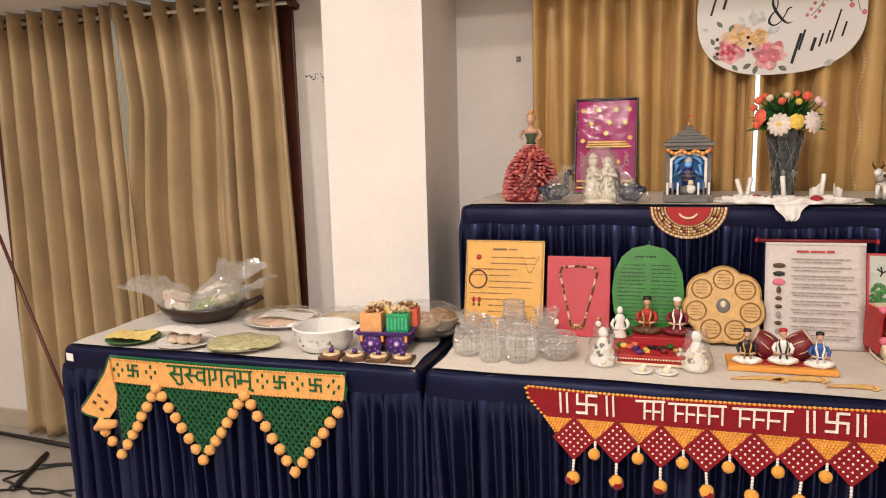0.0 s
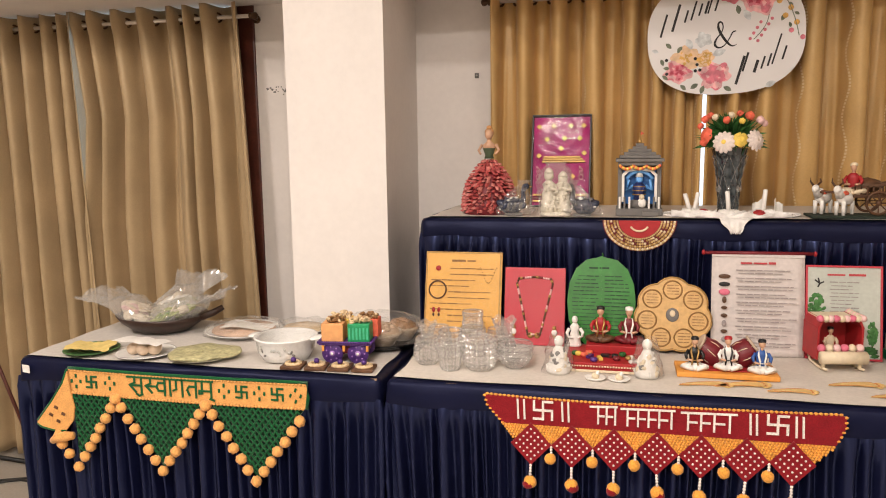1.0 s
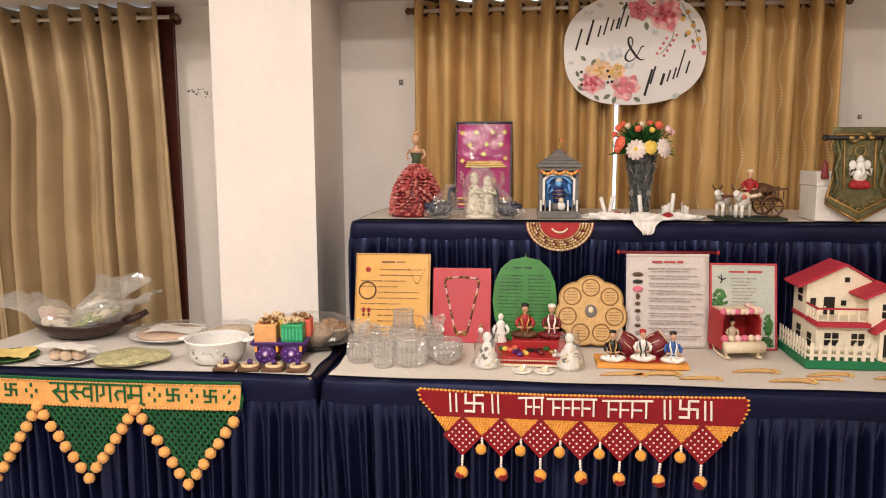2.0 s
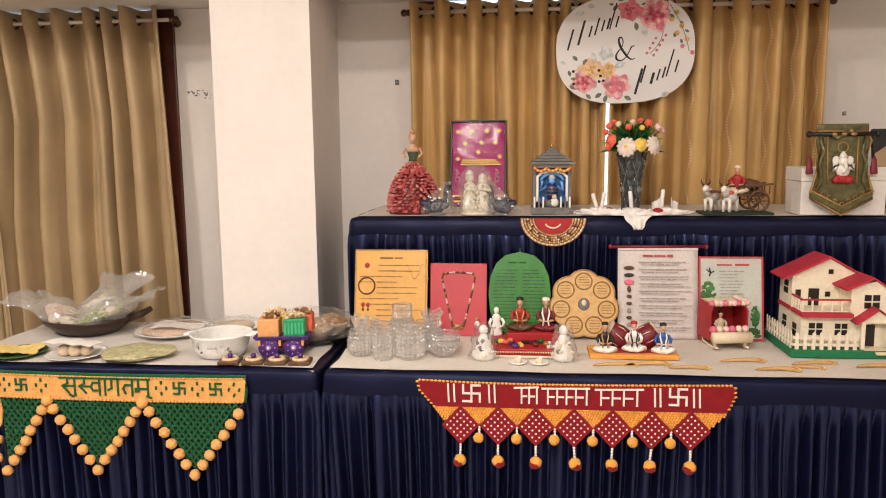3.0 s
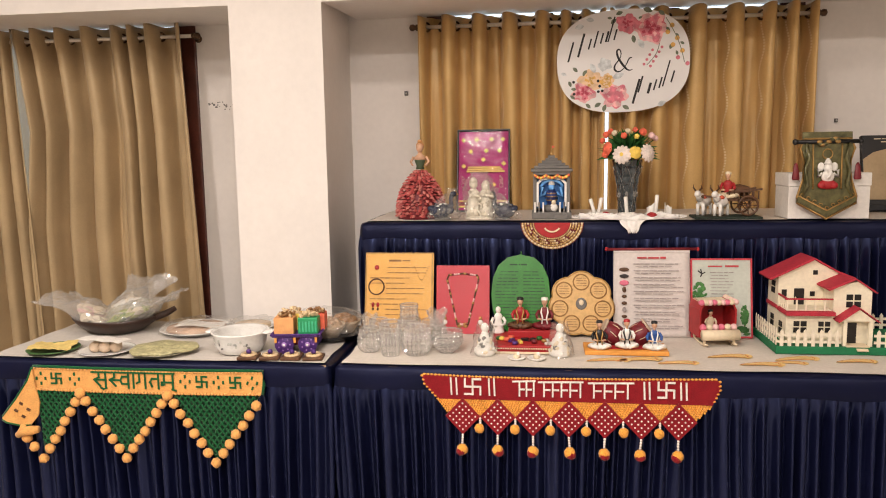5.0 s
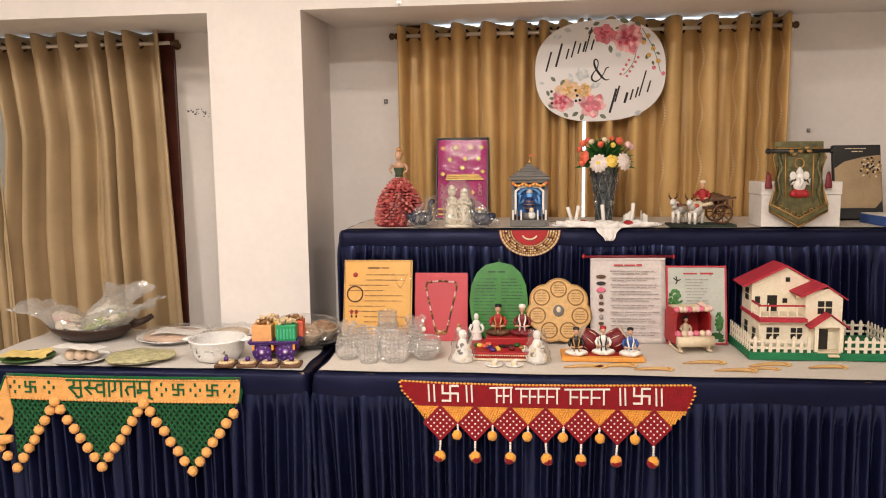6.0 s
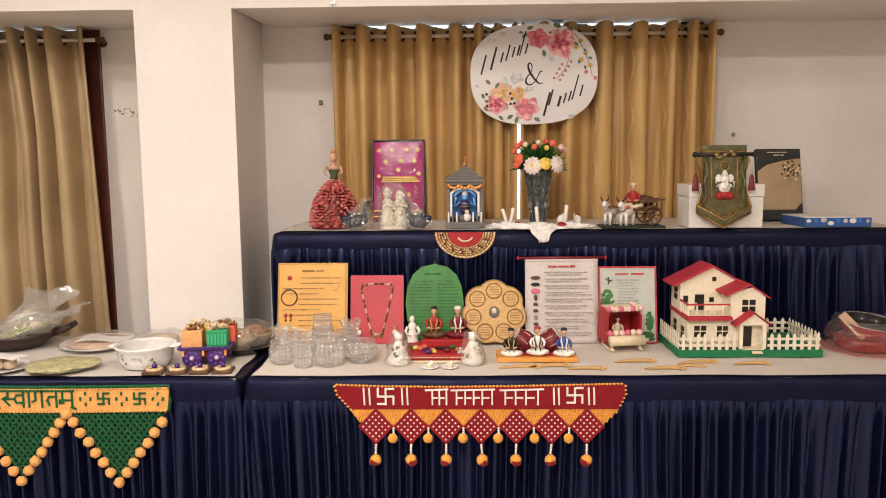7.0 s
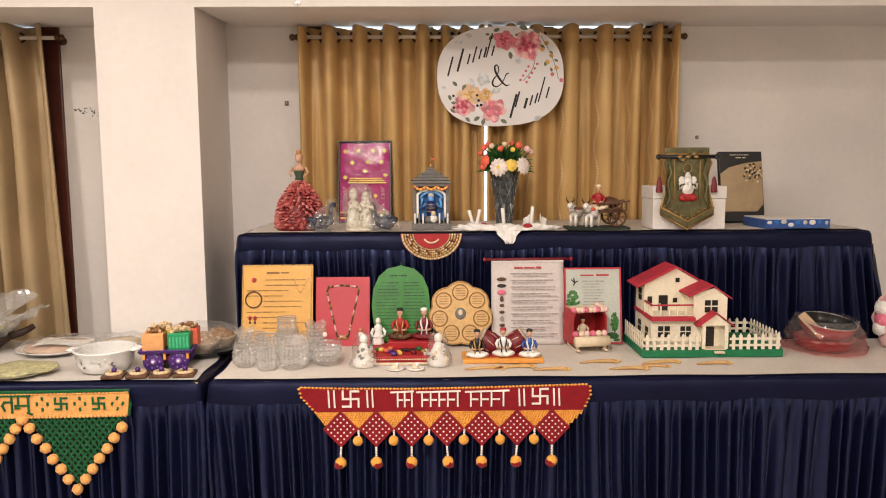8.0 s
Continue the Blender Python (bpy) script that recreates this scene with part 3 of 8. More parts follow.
# ---- crochet hangings ----
def red_hanging():
    root = thing("crochet_door_hanging", pose(0, 2.374, 0.862), "red and yellow crochet hanging with stitched white writing and pompoms", "door hanging", "crochet hangings on the tables")
    top, low = 0.0, -0.077
    outline = [(-0.447, -0.004), (-0.440, 0.001), (-0.30, -0.004), (-0.1, -0.006), (0.1, -0.004), (0.3, 0.0), (0.436, 0.003), (0.448, -0.004), (0.449, -0.03), (0.428, low), (-0.398, low), (-0.44, -0.03)]
    part("band", Mesh().prism(outline, 0.006, RED_Y), root, "dark red crochet band")
    edge = Mesh()
    closed = outline + outline[:1]
    for (xa, za), (xb, zb) in zip(closed, closed[1:]):
        if za == low and zb == low:
            continue
        n = max(1, int(math.hypot(xb - xa, zb - za) / 0.011))
        for k in range(n):
            f = k / n
            edge.ball((xa + (xb - xa) * f, 0.002, za + (zb - za) * f), (0.0056, 0.004, 0.0036), YEL_Y, 7, 4, rough=0.25)
    edge.done("scalloped_edge", root, "golden yellow crochet scallops", kind="stuff")
    n, x0, dx = 7, -0.321, 0.1087
    fl = Mesh()
    rows = 8
    for r in range(rows):
        z = low - 0.004 - r * 0.0071
        xs = -0.396 + 0.042 * r / rows
        while xs < 0.428 - 0.052 * r / rows:
            i = min(n - 1, max(0, round((xs - x0) / dx)))
            if abs(xs - (x0 + i * dx)) / 0.054 + abs(z + 0.131) / 0.058 > 0.98:
                fl.ball((xs, 0.003, z), (0.0042, 0.004, 0.0043), YEL_Y, 6, 4, rough=0.15)
            xs += 0.0082
    fl.done("shell_stitch_border", root, "golden yellow crochet shell stitches", kind="stuff")
    bk = Mesh()
    for i in range(n + 1):
        xm = x0 + (i - 0.5) * dx
        xa, xb = max(xm - dx / 2, -0.396), min(xm + dx / 2, 0.427)
        if i == 0:
            bk.prism([(xa, low), (xb, low), (xb - 0.05, -0.131), (xa + 0.045, -0.130)], 0.003, YEL_Y, pose(0, 0.003, 0))
        elif i == n:
            bk.prism([(xa, low), (xb, low), (xb - 0.052, -0.130), (xa + 0.05, -0.131)], 0.003, YEL_Y, pose(0, 0.003, 0))
        else:
            bk.prism([(xa, low), (xb, low), (xm, -0.134)], 0.003, YEL_Y, pose(0, 0.003, 0))
    part("yellow_backing", bk, root)
    rnd = random.Random(4)
    for i in range(n):
        x = x0 + i * dx
        sw = rnd.uniform(-0.004, 0.004)
        d = Mesh().prism([(0, 0.059), (0.0545, 0), (0, -0.059), (-0.0545, 0)], 0.007, RED_Y)
        dia = part("diamond", d, root, "dark red crochet diamond", pose(x, -0.003, -0.131))
        dots = Mesh()
        for a in range(-2, 3):
            for b in range(-2, 3):
                px, pz = (a + b) * 0.0098, (a - b) * 0.0105
                if abs(px) / 0.0545 + abs(pz) / 0.059 < 0.83:
                    dots.ball((px, 0.0, pz), (0.0031, 0.002, 0.0031), WHT_Y, 7, 4)
        dots.done("white_dots", dia, kind="stuff")
        t = Mesh().tube([(0, 0, -0.056), (sw * 0.4, 0, -0.075), (sw, 0, -0.092)], 0.0028, WHT_Y, 6)
        for k in range(4):
            t.ball((sw * (k + 1) / 5, 0, -0.06 - k * 0.0085), 0.0042, WHT_Y, 7, 5)
        part("bead_string", t, dia)
        tas = Mesh()
        tas.ball((sw, 0, -0.107), (0.0175, 0.0165, 0.0175), YEL_Y, 16, 10, rough=0.13)
        tas.ball((sw + rnd.uniform(-0.004, 0.004), -0.001, -0.1115), (0.0172, 0.0168, 0.0145), RED_Y, 16, 10, rot=(rnd.uniform(-20, 20), rnd.uniform(-35, 35), 0), rough=0.13)
        part("pompom", tas, dia, "red and yellow yarn pompom")
        if i < n - 1:
            t = Mesh().tube([(0, 0, 0), (0.0, 0, -0.022)], 0.0026, WHT_Y, 6)
            for k in range(3):
                t.ball((0, 0, -0.004 - k * 0.0075), 0.004, WHT_Y, 7, 5)
            s = part("bead_string", t, root, at=pose(x + dx / 2, -0.001, -0.133))
            part("pompom", Mesh().ball((rnd.uniform(-0.003, 0.003), 0, -0.036), 0.0155, YEL_Y, 16, 10, rough=0.13), s, "golden yellow yarn pompom")
    Y = -0.0015
    for x in (-0.357, -0.340, -0.239, -0.223, 0.228, 0.243, 0.335, 0.351):
        wr = Mesh()
        stroke(wr, [(x, -0.010), (x + 0.002, -0.060)], 0.005, WHT_Y, Y)
        part("stitched_bar", wr, root, "white stitched bar")
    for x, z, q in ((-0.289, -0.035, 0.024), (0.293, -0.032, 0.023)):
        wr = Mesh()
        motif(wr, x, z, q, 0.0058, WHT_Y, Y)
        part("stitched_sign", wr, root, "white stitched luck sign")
    # the name in the middle stays plain bars under a head line
    for xa, xb, bars in ((-0.165, -0.098, (0.3, 0.62, 0.95)), (-0.086, 0.046, (0.12, 0.32, 0.52, 0.72, 0.95)), (0.064, 0.196, (0.12, 0.36, 0.60, 0.88))):
        lines = [((xa, -0.016), (xb, -0.013))] + [((xa + (xb - xa) * b, -0.016), (xa + (xb - xa) * b, -0.060)) for b in bars]
        lines += [((xa + (xb - xa) * b, -0.040), (xa + (xb - xa) * (0.35 * b + 0.65 * c), -0.040)) for b, c in zip(bars, bars[1:])]
        for line in lines:
            wr = Mesh()
            stroke(wr, line, 0.005, WHT_Y, Y)
            part("name_bar", wr, root, "white stitched bar of a hidden name")
    return root


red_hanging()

LETTERS = {  # strokes on a grid 6 high under a head line
    "su": (5, [((1.9, 6), (1.9, 4.2), (0.4, 3.2), (2.2, 0.6)), ((1.0, 3.1), (4, 3.1)), ((4, 6), (4, 0)), ((2.4, -0.4), (3.2, -1.3), (4.2, -0.5), (4, 0.4))]),
    "s": (3.2, [((1.9, 6), (1.9, 4.2), (0.4, 3.2), (2.2, 0.6)), ((1.0, 3.1), (3.4, 3.1))]),
    "va": (5.4, [((3.2, 4.6), (1.2, 4.6), (0.6, 3.0), (1.2, 1.6), (3.2, 1.6)), ((3.2, 6), (3.2, 0)), ((4.8, 6), (4.8, 0))]),
    "ga": (4, [((1.3, 6), (1.3, 2.6), (0.4, 2.0)), ((3.2, 6), (3.2, 0))]),
    "ta": (4.2, [((3.4, 6), (3.4, 0)), ((3.4, 4.0), (1.4, 4.0), (0.7, 2.6), (1.3, 0.7))]),
    "m": (5, [((1.0, 6), (1.0, 2.6)), ((0.2, 2.6), (3.8, 2.6)), ((0.2, 2.6), (0.2, 1.5), (1.1, 1.7)), ((3.8, 6), (3.8, 0)), ((3.5, -0.4), (4.6, -1.2))]),
}


def lattice(mesh, tri, step, r, material, y):
    """Crossed strands clipped to a triangle in x, z."""
    cx, cz = sum(p[0] for p in tri) / 3, sum(p[1] for p in tri) / 3
    for sgn in (1, -1):
        nx, nz = math.sin(radians(52)) * sgn, math.cos(radians(52))
        for k in range(-40, 41):
            d = k * step
            hits = []
            for (xa, za), (xb, zb) in zip(tri, tri[1:] + tri[:1]):
                fa, fb = (xa - cx) * nx + (za - cz) * nz - d, (xb - cx) * nx + (zb - cz) * nz - d
                if fa * fb < 0:
                    f = fa / (fa - fb)
                    hits.append((xa + (xb - xa) * f, za + (zb - za) * f))
            if len(hits) == 2 and math.hypot(hits[0][0] - hits[1][0], hits[0][1] - hits[1][1]) > 0.01:
                (xa, za), (xb, zb) = hits
                n = max(2, int(math.hypot(xa - xb, za - zb) / 0.012))
                mesh.tube([(xa + (xb - xa) * i / n, y + 0.0022 * math.sin(i * 2.4 + k), za + (zb - za) * i / n + 0.0012 * math.sin(i * 3.1)) for i in range(n + 1)], r, material, 5)


def green_hanging():
    root = thing("crochet_door_hanging", pose(0, 2.374, 0.858), "green and yellow crochet welcome hanging, one end folded over", "door hanging", "crochet hangings on the tables")
    sag = lambda x: 0.002 - 0.004 * math.sin((x + 1.762) * 4)
    xs = [-1.762 + 0.798 * i / 16 for i in range(17)]
    part("band", Mesh().prism([(x, sag(x) - 0.003) for x in xs] + [(x - 0.006, sag(x) - 0.077) for x in reversed(xs)], 0.006, ORG_Y), root, "orange-yellow crochet band")
    e = Mesh()
    e.tube([(x, 0.001, sag(x) + 0.001) for x in xs] + [(-0.962, 0.001, -0.04), (-0.968, 0.001, -0.076)], 0.005, GRN_Y, 8)
    part("green_edge", e, root)
    sc = Mesh()
    for i in range(70):
        x = -1.758 + 0.785 * i / 69
        sc.ball((x - 0.006, -0.001, sag(x) - 0.078), (0.0062, 0.004, 0.0045), ORG_Y, 7, 4, rough=0.2)
        sc.ball((x, -0.001, sag(x) - 0.006), (0.005, 0.003, 0.0035), ORG_Y, 7, 4, rough=0.2)
    sc.done("scalloped_edge", root, kind="stuff")
    tris = ((-1.752, -1.602, -1.745, -0.305), (-1.590, -1.296, -1.446, -0.292), (-1.283, -0.976, -1.133, -0.297))
    rnd = random.Random(7)
    for i, (a, b, c, zt) in enumerate(tris):
        tri = [(a, -0.078), (b, -0.078), (c, zt)]
        # dark sheet added behind the net so that its open holes look dark
        part("net_hole_sheet", Mesh().prism(tri, 0.002, HOLE_DARK, pose(0, 0.006, 0)), root)
        m = Mesh()
        lattice(m, tri, 0.0160, 0.0036, GRN_Y, 0.003)
        m.tube([(x, 0.003, z) for x, z in tri], 0.004, GRN_Y, 6, closed=True)
        part("net_triangle", m, root, "green crochet net triangle")
        sides = [(b, c, 6), (a, c, 6)] if i else [(b, c, 6)]
        spots = [(c, zt - 0.012)]
        for xa, xb, n in sides:
            for k in range(n):
                f = (k + 0.95) / (n + 0.75)
                spots.append((xa + (xb - xa) * f + (0.008 if xa > xb else -0.008), -0.078 + (zt + 0.078) * f - 0.004))
        if not i:
            spots += [(-1.778, -0.275), (-1.800, -0.245), (-1.808, -0.215)]
        for x, z in spots:
            part("pompom", Mesh().ball((0, 0, 0), (0.0168, 0.0150, 0.0158), ORG_Y, 16, 11, rot=(0, rnd.uniform(0, 90), 0), rough=0.24), root, at=pose(x + rnd.uniform(-0.002, 0.002), -0.006, z + rnd.uniform(-0.002, 0.002)))
    for x in (-1.596, -1.289):
        part("pompom", Mesh().ball((0, 0, 0), (0.0175, 0.016, 0.0175), ORG_Y, 14, 9, rough=0.13), root, at=pose(x, -0.006, -0.084))
    # the folded end
    fl = [(-1.762, 0.0), (-1.782, -0.045), (-1.83, -0.11), (-1.884, -0.172), (-1.886, -0.184), (-1.87, -0.194), (-1.82, -0.203), (-1.782, -0.200), (-1.752, -0.165), (-1.744, -0.12), (-1.752, -0.08)]
    part("folded_flap", Mesh().prism(fl, 0.005, ORG_Y, pose(0, -0.008, 0)), root, "folded orange-yellow end of the band")
    part("green_edge", Mesh().tube([(x, -0.006, z) for x, z in fl[:8]], 0.004, GRN_Y, 7), root)
    part("folded_roll", Mesh().tube([(-1.83, -0.012, -0.235), (-1.81, -0.015, -0.222), (-1.78, -0.015, -0.216), (-1.752, -0.012, -0.212)], [0.011, 0.015, 0.016, 0.012], ORG_Y, 10), root)
    st = Mesh()
    Y = -0.0015
    s = 0.0085
    x = -1.548
    z0 = -0.063
    stroke(st, [(x - 0.004, z0 + 6 * s), (x + 26.0 * s * 1.28, z0 + 6 * s)], 0.0058, GRN_Y, Y)
    part("head_line", st, root, "green stitched head line")
    for k in ("su", "s", "va", "ga", "ta", "m"):
        wd, strokes = LETTERS[k]
        st = Mesh()
        for pts in strokes:
            stroke(st, [(x + p * s * 1.28, z0 + q * s * (0.95 if q > 0 else 0.6)) for p, q in pts], 0.0058, GRN_Y, Y)
        part("letter", st, root, "green stitched letter")
        x += wd * s * 1.28
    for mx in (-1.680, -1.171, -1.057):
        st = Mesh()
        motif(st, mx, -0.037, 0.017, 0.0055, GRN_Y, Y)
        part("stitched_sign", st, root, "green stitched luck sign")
    for dxx in (-1.735, -1.615, -1.228, -1.114, -1.0):
        st = Mesh()
        for a, b in ((0, 0.017), (0.016, 0), (0, -0.017), (-0.016, 0)):
            st.box((dxx + a, Y, -0.038 + b), (0.006, 0.003, 0.011), GRN_Y, rot=(0, 20 if dxx > -1.05 else 0, 0))
        part("stitched_flower", st, root)
    st = Mesh()
    for a, b in ((-1.81, -0.125), (-1.785, -0.145), (-1.83, -0.15), (-1.805, -0.17)):
        st.box((a, -0.0095, b), (0.013, 0.003, 0.008), BROWN, rot=(0, 25, 0))
    part("stitched_flower", st, root, "dark stitches on the flap")
    return root


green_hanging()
tag = Mesh().box((0, 0, 0), (0.026, 0.002, 0.026), WHITE, rot=(8, 6, 0), bev=0.0004)
tag.done("paper_tag", label="small white paper tag on the navy cloth band", category="tag", at=pose(-1.925, 2.382, 0.846))


# ---- cards that lean on the tier ----
def leaning(name, label, category, xc, yb, lean, z=TABLE, turn=0.0):
    return thing(name, pose(xc, yb, z + 0.003) @ pose(0, 0, 0, 0, 0, turn) @ pose(0, 0, 0, -lean, 0, 0), label, category)


YCARD = mat("yellow_card_paper", (0.70, 0.38, 0.09), 0.4, var=0.08, scale=8, bump=0.04, coat=0.25)
PCARD = mat("pink_red_card_paper", (0.50, 0.042, 0.062), 0.4, var=0.08, scale=8, bump=0.05, coat=0.2)
LCARD = mat("glossy_leaf_green_card", (0.024, 0.185, 0.022), 0.3, var=0.2, scale=14, bump=0.15, bscale=50, coat=0.5)
TCARD = mat("gold_patterned_card", (0.62, 0.38, 0.14), 0.4, var=0.12, scale=60, bump=0.2, coat=0.5)
SCARD = mat("off_white_scroll_paper", (0.60, 0.54, 0.51), 0.6, var=0.05, scale=8, bump=0.05)
WCARD = mat("pale_blue_grey_card", (0.50, 0.53, 0.47), 0.45, var=0.10, scale=6, bump=0.04, coat=0.3)


def film_front(root, w, h, d=-0.004, seed=1, name="plastic_wrap"):
    rnd = random.Random(seed)
    k = [rnd.uniform(0, 6) for _ in range(6)]

    def fn(u, v):
        e = min(u, 1 - u, v, 1 - v) * 8
        y = d - 0.0006 * min(1, e) * abs(math.sin(7 * u + k[0] + 3 * math.sin(5 * v + k[1]))) * abs(math.sin(9 * v + k[2] + 2 * u))
        return ((u - 0.5) * w, y, v * h)
    part(name, Mesh().sheet(fn, 26, 30, FILM_FLAT), root, "crinkled clear plastic wrap")


def yellow_card():
    r = leaning("invitation_card", "glossy yellow craft card with ornaments, wrapped in clear film", "card", -0.601, 2.80, 13)
    w, h = 0.258, 0.302
    part("card_board", Mesh().box((0, 0.003, h / 2), (w, 0.006, h), YCARD, bev=0.001), r)
    f = Mesh()
    for c, s in (((0, 0, 0.003), (w, 0.004, 0.005)), ((0, 0, h - 0.003), (w, 0.004, 0.005)), ((-w / 2 + 0.0025, 0, h / 2), (0.005, 0.004, h - 0.012)), ((w / 2 - 0.006, 0, h / 2), (0.005, 0.004, h - 0.012))):
        f.box(c, s, GOLD, bev=0.001)
    part("gold_border", f, r)
    rnd = random.Random(11)
    t = Mesh()
    words(r, -0.04, 0.04, h - 0.03, 0.016, INK, rnd)
    for i, (xa, xb) in enumerate(((-0.045, 0.10), (-0.045, 0.10), (-0.11, 0.04), (-0.11, 0.02), (-0.05, 0.105), (-0.05, 0.09), (-0.11, 0.03), (-0.11, 0.06), (-0.05, 0.10), (-0.05, 0.09), (-0.11, 0.05))):
        words(r, xa, xb, h - 0.056 - i * 0.0195, 0.0085, INK, rnd)
    part("ring", Mesh().tube([(0.029 * math.cos(a * math.pi / 12), 0, 0.029 * math.sin(a * math.pi / 12)) for a in range(24)], 0.0026, BROWN, 6, closed=True), r, "dark bangle", pose(-0.086, -0.003, h - 0.128))
    part("red_dot", Mesh().ball((0, 0, 0), (0.009, 0.003, 0.009), RED, 12, 6), r, at=pose(-0.086, -0.001, h - 0.056))
    n = Mesh()
    for i in range(15):
        f = i / 14
        n.ball((0.056 + 0.055 * f, -0.001, h - 0.052 - 0.05 * math.sin(math.pi * f) ** 1.4), 0.0021, GOLD, 6, 4)
    part("necklace", n, r, "tiny gold necklace")
    e = Mesh()
    for a in (-0.098, -0.08):
        e.ball((a, -0.001, h - 0.195), (0.006, 0.003, 0.009), RED, 8, 5).ball((a, -0.001, h - 0.211), (0.004, 0.003, 0.006), BROWN, 8, 5)
    part("earrings", e, r)
    film_front(r, w + 0.004, h + 0.003, seed=2)


def pink_card():
    r = leaning("jewellery_card", "pink-red card with a beaded necklace set under clear film", "card", -0.364, 2.815, 11)
    w, h = 0.197, 0.252
    part("card_board", Mesh().box((0, 0.006, h / 2), (w, 0.012, h), PCARD, bev=0.002), r)
    n = Mesh()
    pts = [(-0.058, 0.20), (-0.052, 0.216), (0, 0.222), (0.052, 0.216), (0.058, 0.20), (0.02, 0.035), (-0.02, 0.035)]
    path = pts + pts[:1]
    k = 0
    for (xa, za), (xb, zb) in zip(path, path[1:]):
        ln = math.hypot(xb - xa, zb - za)
        c = max(1, int(ln / 0.0066))
        for i in range(c):
            f = i / c
            big = k % 7 == 3
            n.ball((xa + (xb - xa) * f, -0.003, za + (zb - za) * f), (0.0052, 0.004, 0.0052) if big else (0.0038, 0.0035, 0.0042), GOLD if big else (MAROON if (k // 4) % 2 else BROWN) if k % 8 < 5 else PALE_PINK, 7, 5)
            k += 1
    part("necklace", n, r, "dark beaded necklace with gold beads")
    p = Mesh()
    for a in (-0.011, 0.011):
        p.lathe([(0.010, 0), (0.010, 0.003), (0.004, 0.005)], GOLD, seg=14, m=pose(a, 0, 0.032, 90, 0, 0))
    part("pendant", p, r)
    for a in (-0.066, 0.066):
        e = Mesh().ball((a, -0.003, 0.058), (0.007, 0.003, 0.007), GOLD, 9, 5).ball((a, -0.003, 0.043), (0.010, 0.003, 0.010), WHITE, 9, 5).ball((a, -0.003, 0.03), (0.005, 0.003, 0.006), GOLD, 8, 5)
        part("earring", e, r)
    film_front(r, w + 0.004, h + 0.003, seed=6)


def leaf_card():
    r = leaning("leaf_card", "glossy green leaf-shaped card with dark writing", "card", -0.152, 2.825, 10)
    w, h = 0.106, 0.290
    poly = []
    for i in range(64):
        a = 2 * math.pi * i / 64
        q = 1 + (0.016 if i % 4 == 0 else 0) + (0.02 if abs(a - math.pi / 2) < 0.06 else 0)
        poly.append((w * q * math.copysign(abs(math.cos(a)) ** 0.82, math.cos(a)), h / 2 + h / 2 * q * math.copysign(abs(math.sin(a)) ** 0.9, math.sin(a)) * 0.985))
    part("card_board", Mesh().prism(poly, 0.006, LCARD), r)
    t = Mesh()
    rnd = random.Random(21)
    part("midrib", t.box((0, -0.001, h / 2), (0.003, 0.002, h * 0.9), LCARD), r)
    words(r, -0.04, 0.04, h - 0.036, 0.013, INK_D, rnd)
    for i in range(17):
        z = h - 0.062 - i * 0.012
        q = w * math.sqrt(max(0.05, 1 - ((z - h / 2) / (h / 2)) ** 2)) - 0.014
        words(r, -q, -0.008, z, 0.0075, INK_D, rnd)
        words(r, 0.010, q, z, 0.0075, INK_D, rnd)
    part("stalk", Mesh().tube([(0, 0.003, h - 0.004), (0.003, 0.002, h + 0.006), (0.001, 0.0, h + 0.012)], 0.003, LEAF_GREEN, 6), r)


RINGC = mat("bronze_ring", (0.30, 0.16, 0.05), 0.4, 0.3, var=0.15, scale=60)


def round_card():
    r = leaning("scalloped_card", "gold scalloped round card with seven ringed text circles", "card", 0.066, 2.795, 14)
    R = 0.119
    poly = [((R * (0.90 + 0.10 * abs(math.cos(3.5 * (a - math.pi / 2))))) * math.cos(a), R + R * (0.90 + 0.10 * abs(math.cos(3.5 * (a - math.pi / 2)))) * math.sin(a)) for a in [2 * math.pi * i / 84 for i in range(84)]]
    part("card_board", Mesh().prism(poly, 0.008, TCARD), r)
    g = Mesh()
    g.tube([(x * 0.985, -0.001, R + (z - R) * 0.985) for x, z in poly], 0.0028, GOLD, 5, closed=True)
    part("gold_edge", g, r)
    rnd = random.Random(5)
    for i in range(7):
        a = math.pi / 2 + 2 * math.pi * i / 7
        x, z = 0.078 * math.cos(a), R + 0.078 * math.sin(a)
        c = Mesh().tube([(x + 0.028 * math.cos(q * math.pi / 12), 0, z + 0.028 * math.sin(q * math.pi / 12)) for q in range(24)], 0.0028, RINGC, 6, closed=True)
        part("ring", c, r)
        for k in range(4):
            words(r, x - 0.017, x + 0.019, z + 0.014 - k * 0.009, 0.006, INK, rnd)
    m = Mesh().ball((0, -0.001, R), (0.020, 0.003, 0.022), GREYSTONE, 12, 6).ball((0, -0.003, R + 0.004), (0.009, 0.004, 0.011), CREAM, 10, 6)
    part("centre_medallion", m, r, "small grey and cream relief")


